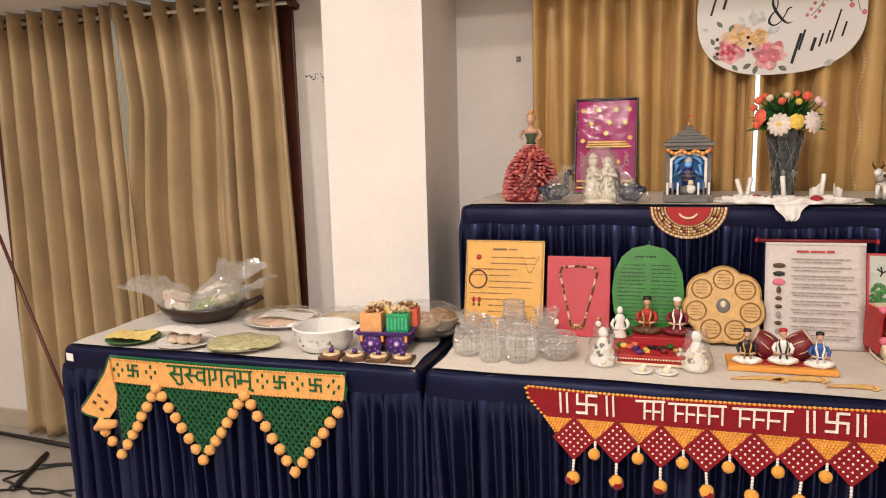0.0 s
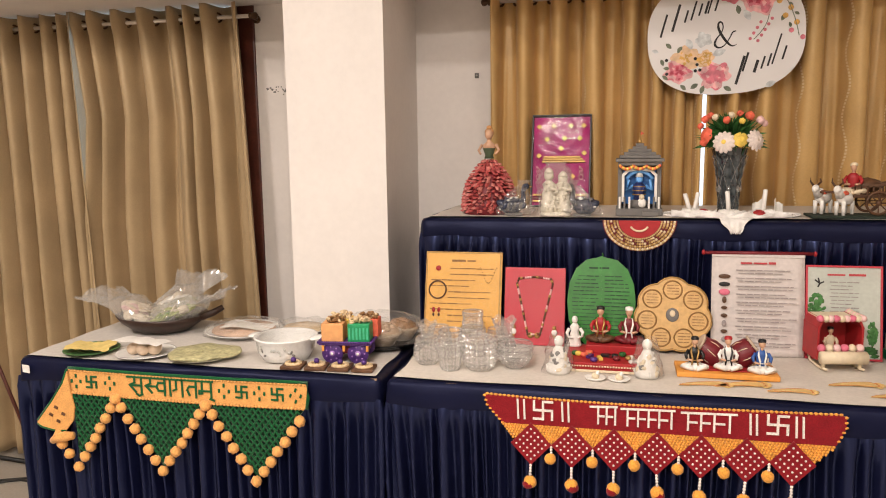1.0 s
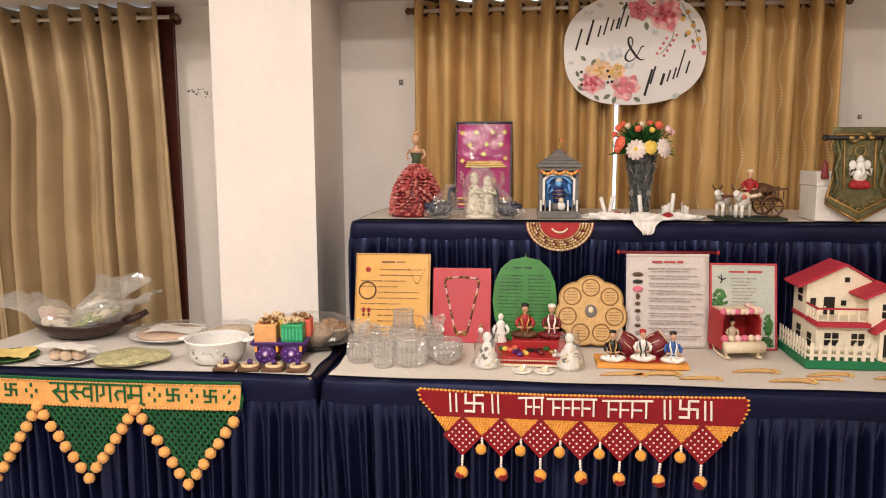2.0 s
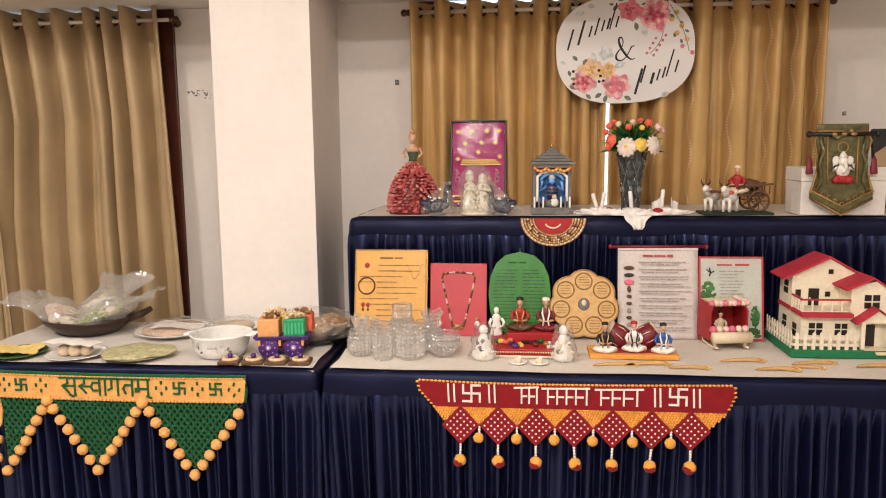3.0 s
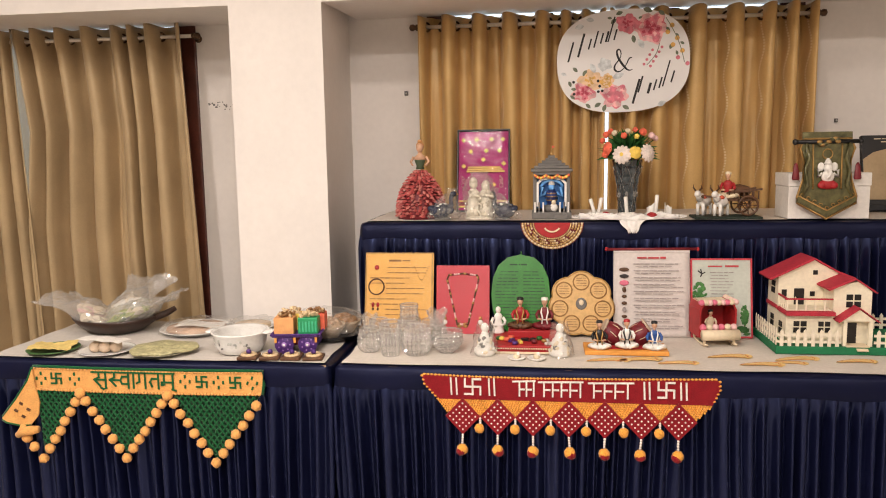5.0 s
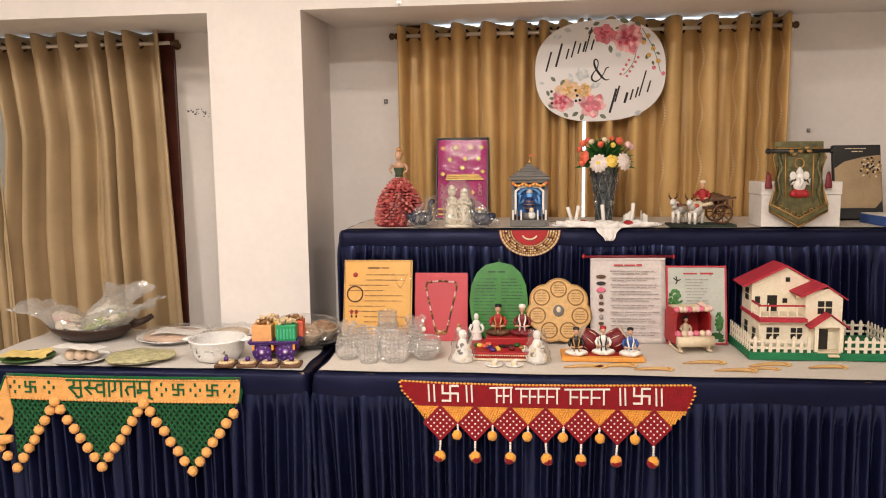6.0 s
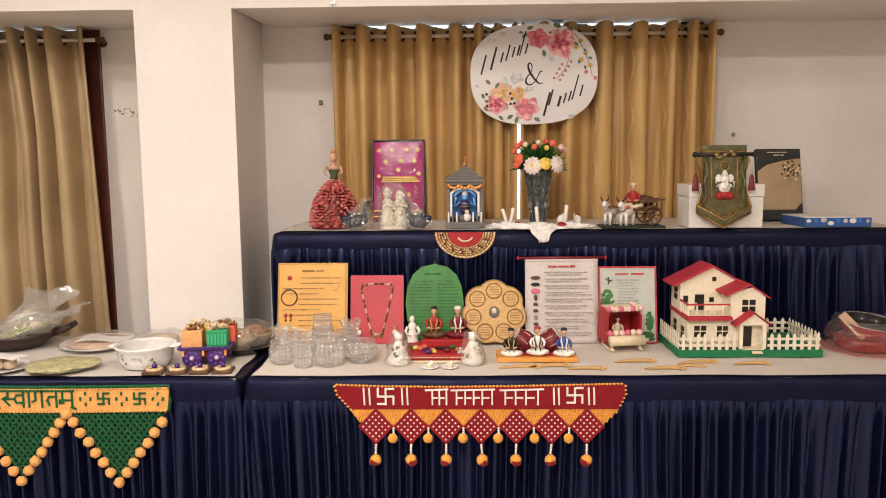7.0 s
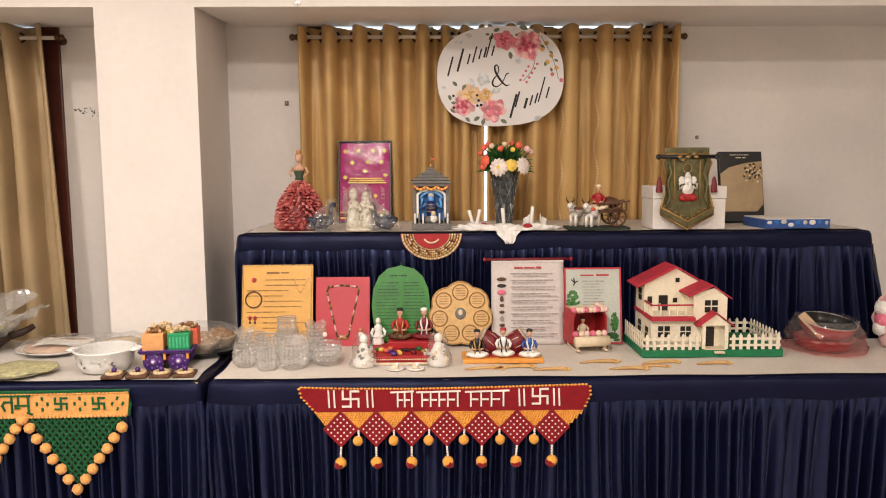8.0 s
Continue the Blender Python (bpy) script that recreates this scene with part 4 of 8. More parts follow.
def scroll():
    r = leaning("paper_scroll", "off-white paper scroll with rows of writing on a red rod", "scroll", 0.314, 2.812, 10)
    w, h = 0.266, 0.312
    fn = lambda u, v: ((u - 0.5) * w * (1 + 0.005 * math.sin(4 * v)), 0.002 + 0.004 * math.sin(3 * v + u) * (1 - v), v * h)
    solidify(part("paper", Mesh().sheet(fn, 12, 20, SCARD), r), 0.0012)
    rod = Mesh().tube([(-0.155, 0, h), (0.158, 0, h + 0.002)], 0.0055, MAROON, 10)
    for s in (-0.158, 0.161):
        rod.ball((s, 0, h + 0.001), (0.006, 0.008, 0.008), RED, 10, 6)
    part("rod", rod, r, "red rod")
    part("hem", Mesh().box((0, 0.0, h - 0.006), (w, 0.004, 0.012), SCARD, bev=0.001), r)
    rnd = random.Random(31)
    t = Mesh()
    words(r, -0.05, 0.05, h - 0.030, 0.018, INK_R, rnd, -0.004, 0.2)
    for i in range(20):
        words(r, -0.063 + 0.006 * (i % 2), rnd.uniform(0.06, 0.118), h - 0.052 - (i // 2) * 0.0245 - (i % 2) * 0.009, 0.0072, INK_G, rnd, -0.004)
    ic = Mesh()
    for i, (a, b, c) in enumerate(((0.018, 0.007, BROWN), (0.017, 0.007, INK_K), (0.017, 0.010, PINK), (0.007, 0.011, BROWN), (0.009, 0.006, BROWN), (0.010, 0.006, BROWN), (0.007, 0.010, INK_G), (0.010, 0.006, BROWN), (0.008, 0.008, INK_G))):
        ic.ball((-0.096, -0.003, h - 0.072 - i * 0.024), (a, 0.0012, b), c, 10, 5)
    part("small_pictures", ic, r, "small printed pictures in a column")


PAINT_G = mat("fresh_green_paint", (0.06, 0.20, 0.05), 0.6, var=0.35, scale=60, bump=0)


def tree_card():
    r = leaning("greeting_card", "red-edged pale card with painted trees and writing", "card", 0.554, 2.815, 10)
    w, h = 0.208, 0.280
    part("card_board", Mesh().box((0, 0.004, h / 2), (w, 0.008, h), WCARD, bev=0.001), r)
    f = Mesh()
    for c, s in (((0, 0, 0.003), (w + 0.002, 0.008, 0.006)), ((0, 0, h - 0.003), (w + 0.002, 0.008, 0.006)), ((-w / 2 + 0.002, 0, h / 2), (0.006, 0.008, h - 0.012)), ((w / 2 - 0.002, 0, h / 2), (0.006, 0.008, h - 0.012))):
        f.box(c, s, PCARD, bev=0.001)
    part("red_border", f, r)
    rnd = random.Random(41)
    t = Mesh()
    words(r, -0.045, 0.06, h - 0.028, 0.018, INK_R, rnd, -0.001, 0.4)
    for i in range(11):
        words(r, -0.038 + 0.004 * (i % 2), rnd.uniform(0.02, 0.05), h - 0.050 - i * 0.0108, 0.0068, INK_G, rnd)
    for x, z, sx, sz, n in ((-0.074, 0.125, 0.024, 0.070, 110), (0.078, 0.080, 0.012, 0.030, 50)):
        p = Mesh()
        for i in range(n):
            a, q = rnd.uniform(0, 2 * math.pi), math.sqrt(rnd.random())
            p.ball((x + sx * q * math.cos(a), -0.001, z + sz * q * math.sin(a)), (0.0050, 0.001, 0.008), PAINT_G, 6, 3, rot=(0, rnd.uniform(-50, 50), 0))
        p.box((x, -0.0006, z - sz - 0.012), (0.004, 0.001, 0.03), BROWN)
        part("painted_tree", p, r, "green painted tree")
    b = Mesh()
    stroke(b, [(-0.078, h - 0.045), (-0.066, h - 0.055), (-0.056, h - 0.050)], 0.004, INK_K, -0.0008, 0.001)
    stroke(b, [(-0.070, h - 0.040), (-0.066, h - 0.055), (-0.070, h - 0.064)], 0.004, INK_K, -0.0008, 0.001)
    part("painted_bird", b, r)
    g = Mesh()
    for i in range(14):
        g.ball((rnd.uniform(0.05, 0.095), -0.001, rnd.uniform(0.012, 0.04)), (0.012, 0.001, 0.004), LEAF_GREEN, 6, 3)
    part("painted_grass", g, r)


yellow_card(), pink_card(), leaf_card(), round_card(), scroll(), tree_card()


# ---- glassware on the front table ----
def glass_cup(kind):
    """A piece of pressed glass with a diamond relief: tumbler, bowl, jar or small cup with a wavy rim."""
    m = Mesh()
    if kind == "tumbler":
        prof = [(0.001, 0.004), (0.026, 0.0), (0.029, 0.004), (0.030, 0.030), (0.033, 0.072), (0.0335, 0.080), (0.0325, 0.082)]
    elif kind == "bowl":
        prof = [(0.001, 0.004), (0.026, 0.0), (0.030, 0.004), (0.045, 0.022), (0.053, 0.048), (0.0545, 0.054), (0.053, 0.056)]
    elif kind == "jar":
        prof = [(0.001, 0.004), (0.030, 0.0), (0.036, 0.004), (0.045, 0.024), (0.044, 0.052), (0.036, 0.080), (0.036, 0.088), (0.038, 0.092)]
    else:
        prof = [(0.001, 0.004), (0.022, 0.0), (0.024, 0.003), (0.020, 0.012), (0.026, 0.030), (0.030, 0.044), (0.036, 0.050), (0.037, 0.052)]
    fine = []
    for (ra, za), (rb, zb) in zip(prof, prof[1:]):
        for k in range(4):
            fine.append((ra + (rb - ra) * k / 4, za + (zb - za) * k / 4, abs(za - zb) > 0.006))
    rings = []
    for q, z, cut in fine + [(prof[-1][0], prof[-1][1], False)]:
        ring = []
        for k in range(64):
            a = 2 * math.pi * k / 64
            w = q * (1 + (0.17 * math.cos(8 * a + z * 230) * math.cos(8 * a - z * 230) if cut else 0.012 * math.cos(16 * a)))
            ring.append((w * math.cos(a), w * math.sin(a), z + (0.006 * math.cos(5 * a) if kind == "cup" and z > 0.042 else 0)))
        rings.append(ring)
    m.loft(rings, CUTGLASS, True, False, False)
    m.s[:] = [False] * len(m.s)
    for q, z in (prof[1], prof[-2])[:1 if kind == "cup" else 2]:
        m.tube([(q * math.cos(a * math.pi / 18), q * math.sin(a * math.pi / 18), z) for a in range(36)], 0.0018, CUTGLASS, 6, closed=True)
    return m


GLASS_LABEL = {"bowl": ("glass_bowl", "clear ribbed glass bowl on the white table paper"), "tumbler": ("glass_tumbler", "clear ribbed glass tumbler in a pile of glassware"),
               "jar": ("glass_jar", "round-bellied clear pressed-glass jar among glassware"), "cup": ("glass_cup", "small clear glass cup with a wavy rim")}
GLASS_SRC = {}
for kind, x, y, z, s in (("jar", -0.655, 2.565, 0, 0.88), ("cup", -0.655, 2.565, 0.080, 0.85), ("tumbler", -0.574, 2.520, 0, 1.0), ("jar", -0.490, 2.535, 0, 1.06), ("jar", -0.600, 2.640, 0, 0.95),
                         ("jar", -0.535, 2.665, 0, 1.02), ("tumbler", -0.535, 2.665, 0.064, 0.95), ("jar", -0.434, 2.640, 0, 0.80), ("cup", -0.434, 2.640, 0.072, 1.05), ("bowl", -0.392, 2.575, 0, 0.98),
                         ("bowl", -0.392, 2.575, 0.018, 0.96), ("jar", -0.655, 2.715, 0, 0.85), ("jar", -0.47, 2.735, 0, 0.80)):
    at = pose(x, y, TABLE + 0.0025 + z, 0, 0, 370 * x)
    if kind not in GLASS_SRC:
        nm, lb = GLASS_LABEL[kind]
        GLASS_SRC[kind] = ob = tagged(glass_cup(kind).done(nm), lb, "glassware", "glassware on the table")
        ob.matrix_basis = at @ Matrix.Scale(s, 4)
    else:
        ob = copy_thing(GLASS_SRC[kind], at)
        ob.scale = (s, s, s)


# ---- small clay figures ----
def figure(name, label, x, y, z, h, robe, top, hat, turn=0, seated=True, sash=None, cat="figurine", group=""):
    """A small painted figure as one plain mesh."""
    m = Mesh()
    q = h
    flesh = SKIN if robe is not WHITE or top is not WHITE or sash is not None else WHITE
    if seated:
        m.lathe([(0.26 * q, 0), (0.30 * q, 0.04 * q), (0.27 * q, 0.12 * q), (0.15 * q, 0.20 * q)], robe, seg=18, sy=0.72)
        for s in (-1, 1):
            m.tube([(s * 0.12 * q, -0.02 * q, 0.12 * q), (s * 0.30 * q, -0.12 * q, 0.11 * q), (s * 0.05 * q, -0.24 * q, 0.06 * q)], [0.09 * q, 0.085 * q, 0.055 * q], robe, 9)
        m.lathe([(0.14 * q, 0.14 * q), (0.13 * q, 0.26 * q), (0.155 * q, 0.44 * q), (0.165 * q, 0.53 * q), (0.10 * q, 0.60 * q), (0.05 * q, 0.63 * q), (0.045 * q, 0.68 * q)], top, seg=16, sy=0.66)
    else:
        m.lathe([(0.20 * q, 0), (0.21 * q, 0.04 * q), (0.15 * q, 0.30 * q), (0.11 * q, 0.46 * q), (0.145 * q, 0.58 * q), (0.09 * q, 0.66 * q), (0.045 * q, 0.70 * q)], robe, seg=18, sy=0.75)
    zz = 0.79 * q
    for s in (-1, 1):
        m.tube([(s * 0.15 * q, 0, 0.53 * q), (s * 0.23 * q, -0.03 * q, 0.40 * q), (s * 0.20 * q, -0.10 * q, 0.30 * q)], [0.055 * q, 0.052 * q, 0.042 * q], top, 8)
        m.tube([(s * 0.20 * q, -0.10 * q, 0.30 * q), (s * 0.07 * q, -0.19 * q, 0.29 * q)], [0.034 * q, 0.028 * q], flesh, 7)
    m.lathe([(0.045 * q, 0.62 * q), (0.042 * q, 0.70 * q)], flesh, seg=10)
    m.ball((0, -0.005 * q, zz), (0.088 * q, 0.092 * q, 0.115 * q), flesh, 14, 9)
    if hat is not None:
        m.lathe([(0.098 * q, 0), (0.108 * q, 0.03 * q), (0.092 * q, 0.085 * q), (0.02 * q, 0.105 * q)], hat, c=(0, 0.022 * q, zz + 0.035 * q), seg=16)
        m.ball((0, 0.05 * q, zz), (0.085 * q, 0.07 * q, 0.10 * q), BLACK if hat is not BLACK else hat, 10, 7)
    if sash is not None:
        for s in (-1, 1):
            m.tube([(s * 0.07 * q, 0.01 * q, 0.62 * q), (s * 0.10 * q, -0.115 * q, 0.50 * q), (s * 0.06 * q, -0.145 * q, 0.34 * q), (s * 0.08 * q, -0.20 * q, 0.16 * q)], [0.022 * q, 0.026 * q, 0.026 * q, 0.022 * q], sash, 7)
        m.tube([(0.145 * q * math.cos(a), -0.095 * q * math.sin(a) - 0.005 * q, 0.27 * q) for a in [i * math.pi / 6 for i in range(12)]], 0.014 * q, sash, 6, closed=True)
    return m.done(name, label=label, category=cat, group=group, at=pose(x, y, z, 0, 0, turn))


def wedding_scene():
    r = thing("display_board", pose(-0.128, 2.555, TABLE + 0.003), "red felt display board with cream trim and tiny ritual items", "display board")
    part("board", Mesh().box((0, 0.105, 0.013), (0.232, 0.20, 0.026), RED, bev=0.002), r)
    t = Mesh()
    for k in range(30):
        t.ball((-0.112 + 0.224 * k / 29, -0.001, 0.018), 0.003, CREAM, 6, 4)
    t.box((0, -0.001, 0.004), (0.234, 0.004, 0.007), CREAM, bev=0.001)
    part("cream_trim", t, r)
    part("platform", Mesh().box((0.02, 0.155, 0.038), (0.165, 0.09, 0.024), RED, bev=0.002), r, "red raised platform")
    rnd = random.Random(3)
    mats = (PURPLE, BLACK, LEAF_GREEN, GOLD, WHITE, CORAL, MAROON, YELLOW)
    for i in range(16):
        c = mats[i % len(mats)]
        b = Mesh()
        if i % 3:
            b.lathe([(0.008, 0), (0.011, 0.004), (0.010, 0.010), (0.006, 0.012)], c, seg=10)
        else:
            b.box((0, 0, 0.004), (0.03, 0.012, 0.008), c, bev=0.001)
        part("ritual_item", b, r, at=pose(rnd.uniform(-0.095, 0.10), rnd.uniform(0.018, 0.095), 0.0265, 0, 0, rnd.uniform(0, 180)))


wedding_scene()
ZP = TABLE + 0.003
figure("figurine", "seated clay bride figure in red and gold clothes", -0.150, 2.715, ZP + 0.0505, 0.118, BROWN, RED, BLACK, 0, True, GOLD)
figure("figurine", "seated clay groom figure in maroon with a white cap", -0.066, 2.715, ZP + 0.0505, 0.118, MAROON, MAROON, WHITE, 0, True, WHITE)
figure("figurine", "standing white clay figure beside the red board", -0.228, 2.735, ZP + 0.0265, 0.105, WHITE, WHITE, None, 10, False)


def wrapped_figure(x, y, turn):
    r = thing("wrapped_figurine", pose(x, y, ZP, 0, 0, turn), "white shell-covered figurine wrapped in clear film", "figurine", "wrapped white figurines")
    m = Mesh()
    rnd = random.Random(int(x * 1000) + 900)
    m.lathe([(0.033, 0), (0.034, 0.01), (0.023, 0.04), (0.016, 0.065), (0.009, 0.078)], WHITE, seg=16)
    for i in range(34):
        a, f = rnd.uniform(0, 6.28), rnd.random()
        q = 0.032 - 0.019 * f
        m.ball((q * math.cos(a), q * math.sin(a), 0.008 + 0.055 * f), (0.008, 0.006, 0.009), (WHITE, CREAM, WHITE, GREYSTONE)[i % 4], 7, 5, rot=(rnd.uniform(0, 90), 0, rnd.uniform(0, 180)))
    m.ball((0, 0, 0.090), (0.014, 0.014, 0.016), WHITE, 12, 8)
    part("figurine_body", m, r)
    fm = Mesh()
    rings = []
    for k in range(9):
        f = k / 8
        rr = 0.045 * (1 - 0.55 * f) + 0.004
        rings.append([((rr + 0.004 * rnd.uniform(-1, 1)) * math.cos(a), (rr + 0.004 * rnd.uniform(-1, 1)) * math.sin(a), 0.002 + 0.108 * f) for a in [2 * math.pi * j / 18 for j in range(18)]])
    fm.loft(rings, FILM, True, False)
    part("plastic_wrap", fm, r)


wrapped_figure(-0.262, 2.545, 0)
wrapped_figure(-0.018, 2.550, 20)
for bx in (-0.157, -0.093):
    d = Mesh().lathe([(0.014, 0), (0.026, 0.003), (0.030, 0.008), (0.026, 0.0075), (0.012, 0.004), (0.001, 0.004)], WHITE, seg=20)
    d.ball((0, 0, 0.010), (0.011, 0.011, 0.010), CREAM, 9, 6).ball((0.006, -0.002, 0.019), (0.006, 0.006, 0.007), WHITE, 8, 5)
    d.done("small_dish", label="tiny white dish with a cream mound on the table paper", category="dish", group="tiny dishes", at=pose(bx, 2.495, TABLE + 0.002))


HIDE = mat("tan_drum_skin", (0.50, 0.38, 0.28), 0.6, var=0.15, scale=40)


def music_scene():
    r = thing("display_board", pose(0.198, 2.56, TABLE + 0.003), "orange board with a red mat and little drums", "display board")
    part("board", Mesh().box((0, 0.055, 0.007), (0.268, 0.115, 0.014), ORANGE, bev=0.002), r)
    part("mat", Mesh().box((0.0, 0.065, 0.0165), (0.15, 0.085, 0.004), RED, bev=0.001), r, "red felt mat")
    for x, a, tl in ((-0.042, -58, 1), (0.052, 52, 1)):
        d = Mesh().lathe([(0.030, 0), (0.037, 0.012), (0.039, 0.035), (0.034, 0.060), (0.028, 0.068)], MAROON, seg=20, m=pose(x, 0.085, 0.052, 0, a, 0) @ pose(0, 0, -0.034))
        drum = part("drum", d, r, "small maroon drum")
        tilt = pose(x, 0.085, 0.052, 0, a, 0) @ pose(0, 0, -0.034)
        for k in (0, 0.068):
            part("drum_skin", Mesh().lathe([(0.034, -0.003), (0.037, 0), (0.035, 0.004), (0.018, 0.004), (0.001, 0.004)], HIDE, seg=24, m=tilt @ pose(0, 0, k)), drum, "tan drum skin")
        for k in range(8):
            q = 2 * math.pi * k / 8
            part("cord", Mesh().tube([(0.032 * math.cos(q), 0.032 * math.sin(q), 0), (0.0395 * math.cos(q + 0.2), 0.0395 * math.sin(q + 0.2), 0.035), (0.030 * math.cos(q + 0.4), 0.030 * math.sin(q + 0.4), 0.066)], 0.0013, CREAM, 4, m=tilt), drum, "cream cord")
        part("drum_stand", Mesh().box((x, 0.085, 0.020), (0.04, 0.04, 0.016), MAROON, bev=0.004), r)


music_scene()
for fx, robe, top, hat, lb in ((0.112, WHITE, BLACK, BLACK, "tiny seated musician figure in black and white"), (0.200, WHITE, WHITE, RED, "tiny seated musician figure in white with a red cap"), (0.288, BLUE, BLUE, BLACK, "tiny seated musician figure in blue and white")):
    figure("figurine", lb, fx, 2.592, ZP + (0.0145 if fx < 0.13 or fx > 0.27 else 0.019), 0.102, WHITE, top, hat, 0, True, BLACK if top is WHITE else (WHITE if top is BLUE else GOLD), "figurine", "musician figurines")


def cradle():
    r = thing("toy_cradle", pose(0.520, 2.690, TABLE + 0.003, 0, 0, 9), "cream toy cradle with a flowered red canopy", "toy cradle")
    part("bed_board", Mesh().box((0, 0.06, 0.032), (0.118, 0.125, 0.010), CREAM, bev=0.003), r)
    part("front_roll", Mesh().tube([(-0.062, 0, 0.04), (0.062, 0, 0.04)], 0.018, CREAM, 14), r, "cream rolled front")
    cushion = Mesh()
    for i in range(6):
        cushion.ball((-0.052 + 0.021 * i, 0.022, 0.062), 0.012, (PINK, CREAM, PALE_PINK)[i % 3], 9, 6)
    part("flower_row", cushion, r, "row of pink and cream paper flowers")
    hood = Mesh()
    n = 12
    outer = [(-0.06, 0.03), (-0.06, 0.12), (-0.05, 0.142), (0.05, 0.142), (0.06, 0.12), (0.06, 0.03)]
    for (xa, za), (xb, zb) in zip(outer, outer[1:]):
        stroke(hood, [(xa, za), (xb, zb)], 0.006, RED if xb > 0.055 or xa < -0.055 else CREAM, 0.075, 0.10)
    part("hood", hood, r)
    part("red_lining", Mesh().box((0, 0.122, 0.085), (0.112, 0.006, 0.105), RED, bev=0.001), r, "red cloth lining")
    fl = Mesh()
    for i in range(9):
        fl.ball((-0.058 + 0.0145 * i, 0.024, 0.147), (0.011, 0.011, 0.010), (PINK, CREAM, PALE_PINK)[i % 3], 9, 6, rough=0.25)
    for i in range(10):
        for s in (-1,):
            fl.ball((0.062, 0.03 + 0.01 * i, 0.146), (0.010, 0.009, 0.009), (CREAM, PALE_PINK)[i % 2], 8, 5, rough=0.25)
    part("canopy_flowers", fl, r, "pink and cream paper flowers")
    for s in (-0.05, 0.05):
        part("rocker", Mesh().tube([(s, -0.012, 0.010), (s, 0.02, 0.004), (s, 0.06, 0.004), (s, 0.10, 0.008), (s, 0.115, 0.03)], 0.004, CREAM, 6), r)
        part("post", Mesh().tube([(s, 0.01, 0.004), (s, 0.01, 0.05)], 0.0055, CREAM, 8), r)


cradle()
figure("figurine", "tiny dark-haired baby figure sitting in the cradle", 0.500, 2.755, TABLE + 0.041, 0.082, GOLD, CREAM, BLACK, 12)


def paper_foot(x, y, turn, s):
    """A flat footprint cut from golden paper: narrow heel, broad ball, five toes."""
    m = Mesh()
    n = 16
    half = lambda f: (0.011 + 0.020 * f ** 1.3) * min(1.0, 5 * f + 0.25, 6 * (1 - f) + 0.35)
    bend = lambda f: 0.016 * math.sin(2.6 * f)
    top = [(-0.09 + 0.155 * i / n, bend(i / n) + half(i / n)) for i in range(n + 1)]
    low = [(-0.09 + 0.155 * i / n, bend(i / n) - 0.75 * half(i / n)) for i in range(n, -1, -1)]
    pts = top + low
    k = len(pts)
    v = [(a * s, b * s, z) for z in (0, 0.0012) for a, b in pts]
    m.add(v, [list(range(k))[::-1], list(range(k, 2 * k))] + [[i, (i + 1) % k, (i + 1) % k + k, i + k] for i in range(k)], LEAFGOLD)
    for i in range(5):
        m.ball((s * (0.074 - 0.003 * (i - 1.5) ** 2), s * (0.030 - 0.0115 * i), 0.001), (0.010 * s, 0.006 * s, 0.0012), LEAFGOLD, 9, 4)
    m.tube([(a * s * 0.96, b * s * 0.96, 0.0014) for a, b in pts], 0.0007, FOOT_EDGE, 4, closed=True)
    for i in range(4):
        m.ball((s * 0.060, s * (0.026 - 0.012 * i), 0.0016), (0.004 * s, 0.003 * s, 0.001), FOOT_EDGE, 6, 4)
    m.done("paper_footprint", label="golden cut-paper footprint lying on the white table paper", category="paper footprint", group="golden paper footprints", at=pose(x, y, TABLE + 0.0035, 0, 0, turn))


FOOT_EDGE = mat("orange_red_marking", (0.55, 0.20, 0.06), 0.5, var=0.15, scale=60)
LEAFGOLD = mat("golden_leaf_card", (0.68, 0.46, 0.17), 0.4, var=0.15, scale=60, bump=0.1)
for a in ((0.14, 2.492, 6, 0.85), (0.235, 2.505, 12, 0.9), (0.35, 2.475, 3, 0.75), (0.525, 2.56, 6, 0.85), (0.60, 2.475, 2, 0.8), (0.725, 2.545, 10, 0.85), (0.69, 2.50, -4, 0.6), (0.895, 2.53, 5, 0.75)):
    paper_foot(*a)


# ---- model house ----
HOUSE_W = mat("ivory_model_card", (0.80, 0.72, 0.55), 0.55, var=0.04, scale=15, bump=0.05)
FENCE_W = mat("cream_white_picket_card", (0.76, 0.68, 0.54), 0.55, var=0.06, scale=25, bump=0.05)
ROOF_R = mat("crimson_felt_roof", (0.42, 0.025, 0.045), 0.8, var=0.12, scale=30, bump=0.2)
DARKWIN = mat("dark_window_opening", (0.015, 0.012, 0.010), 0.4, var=0.2, bump=0)


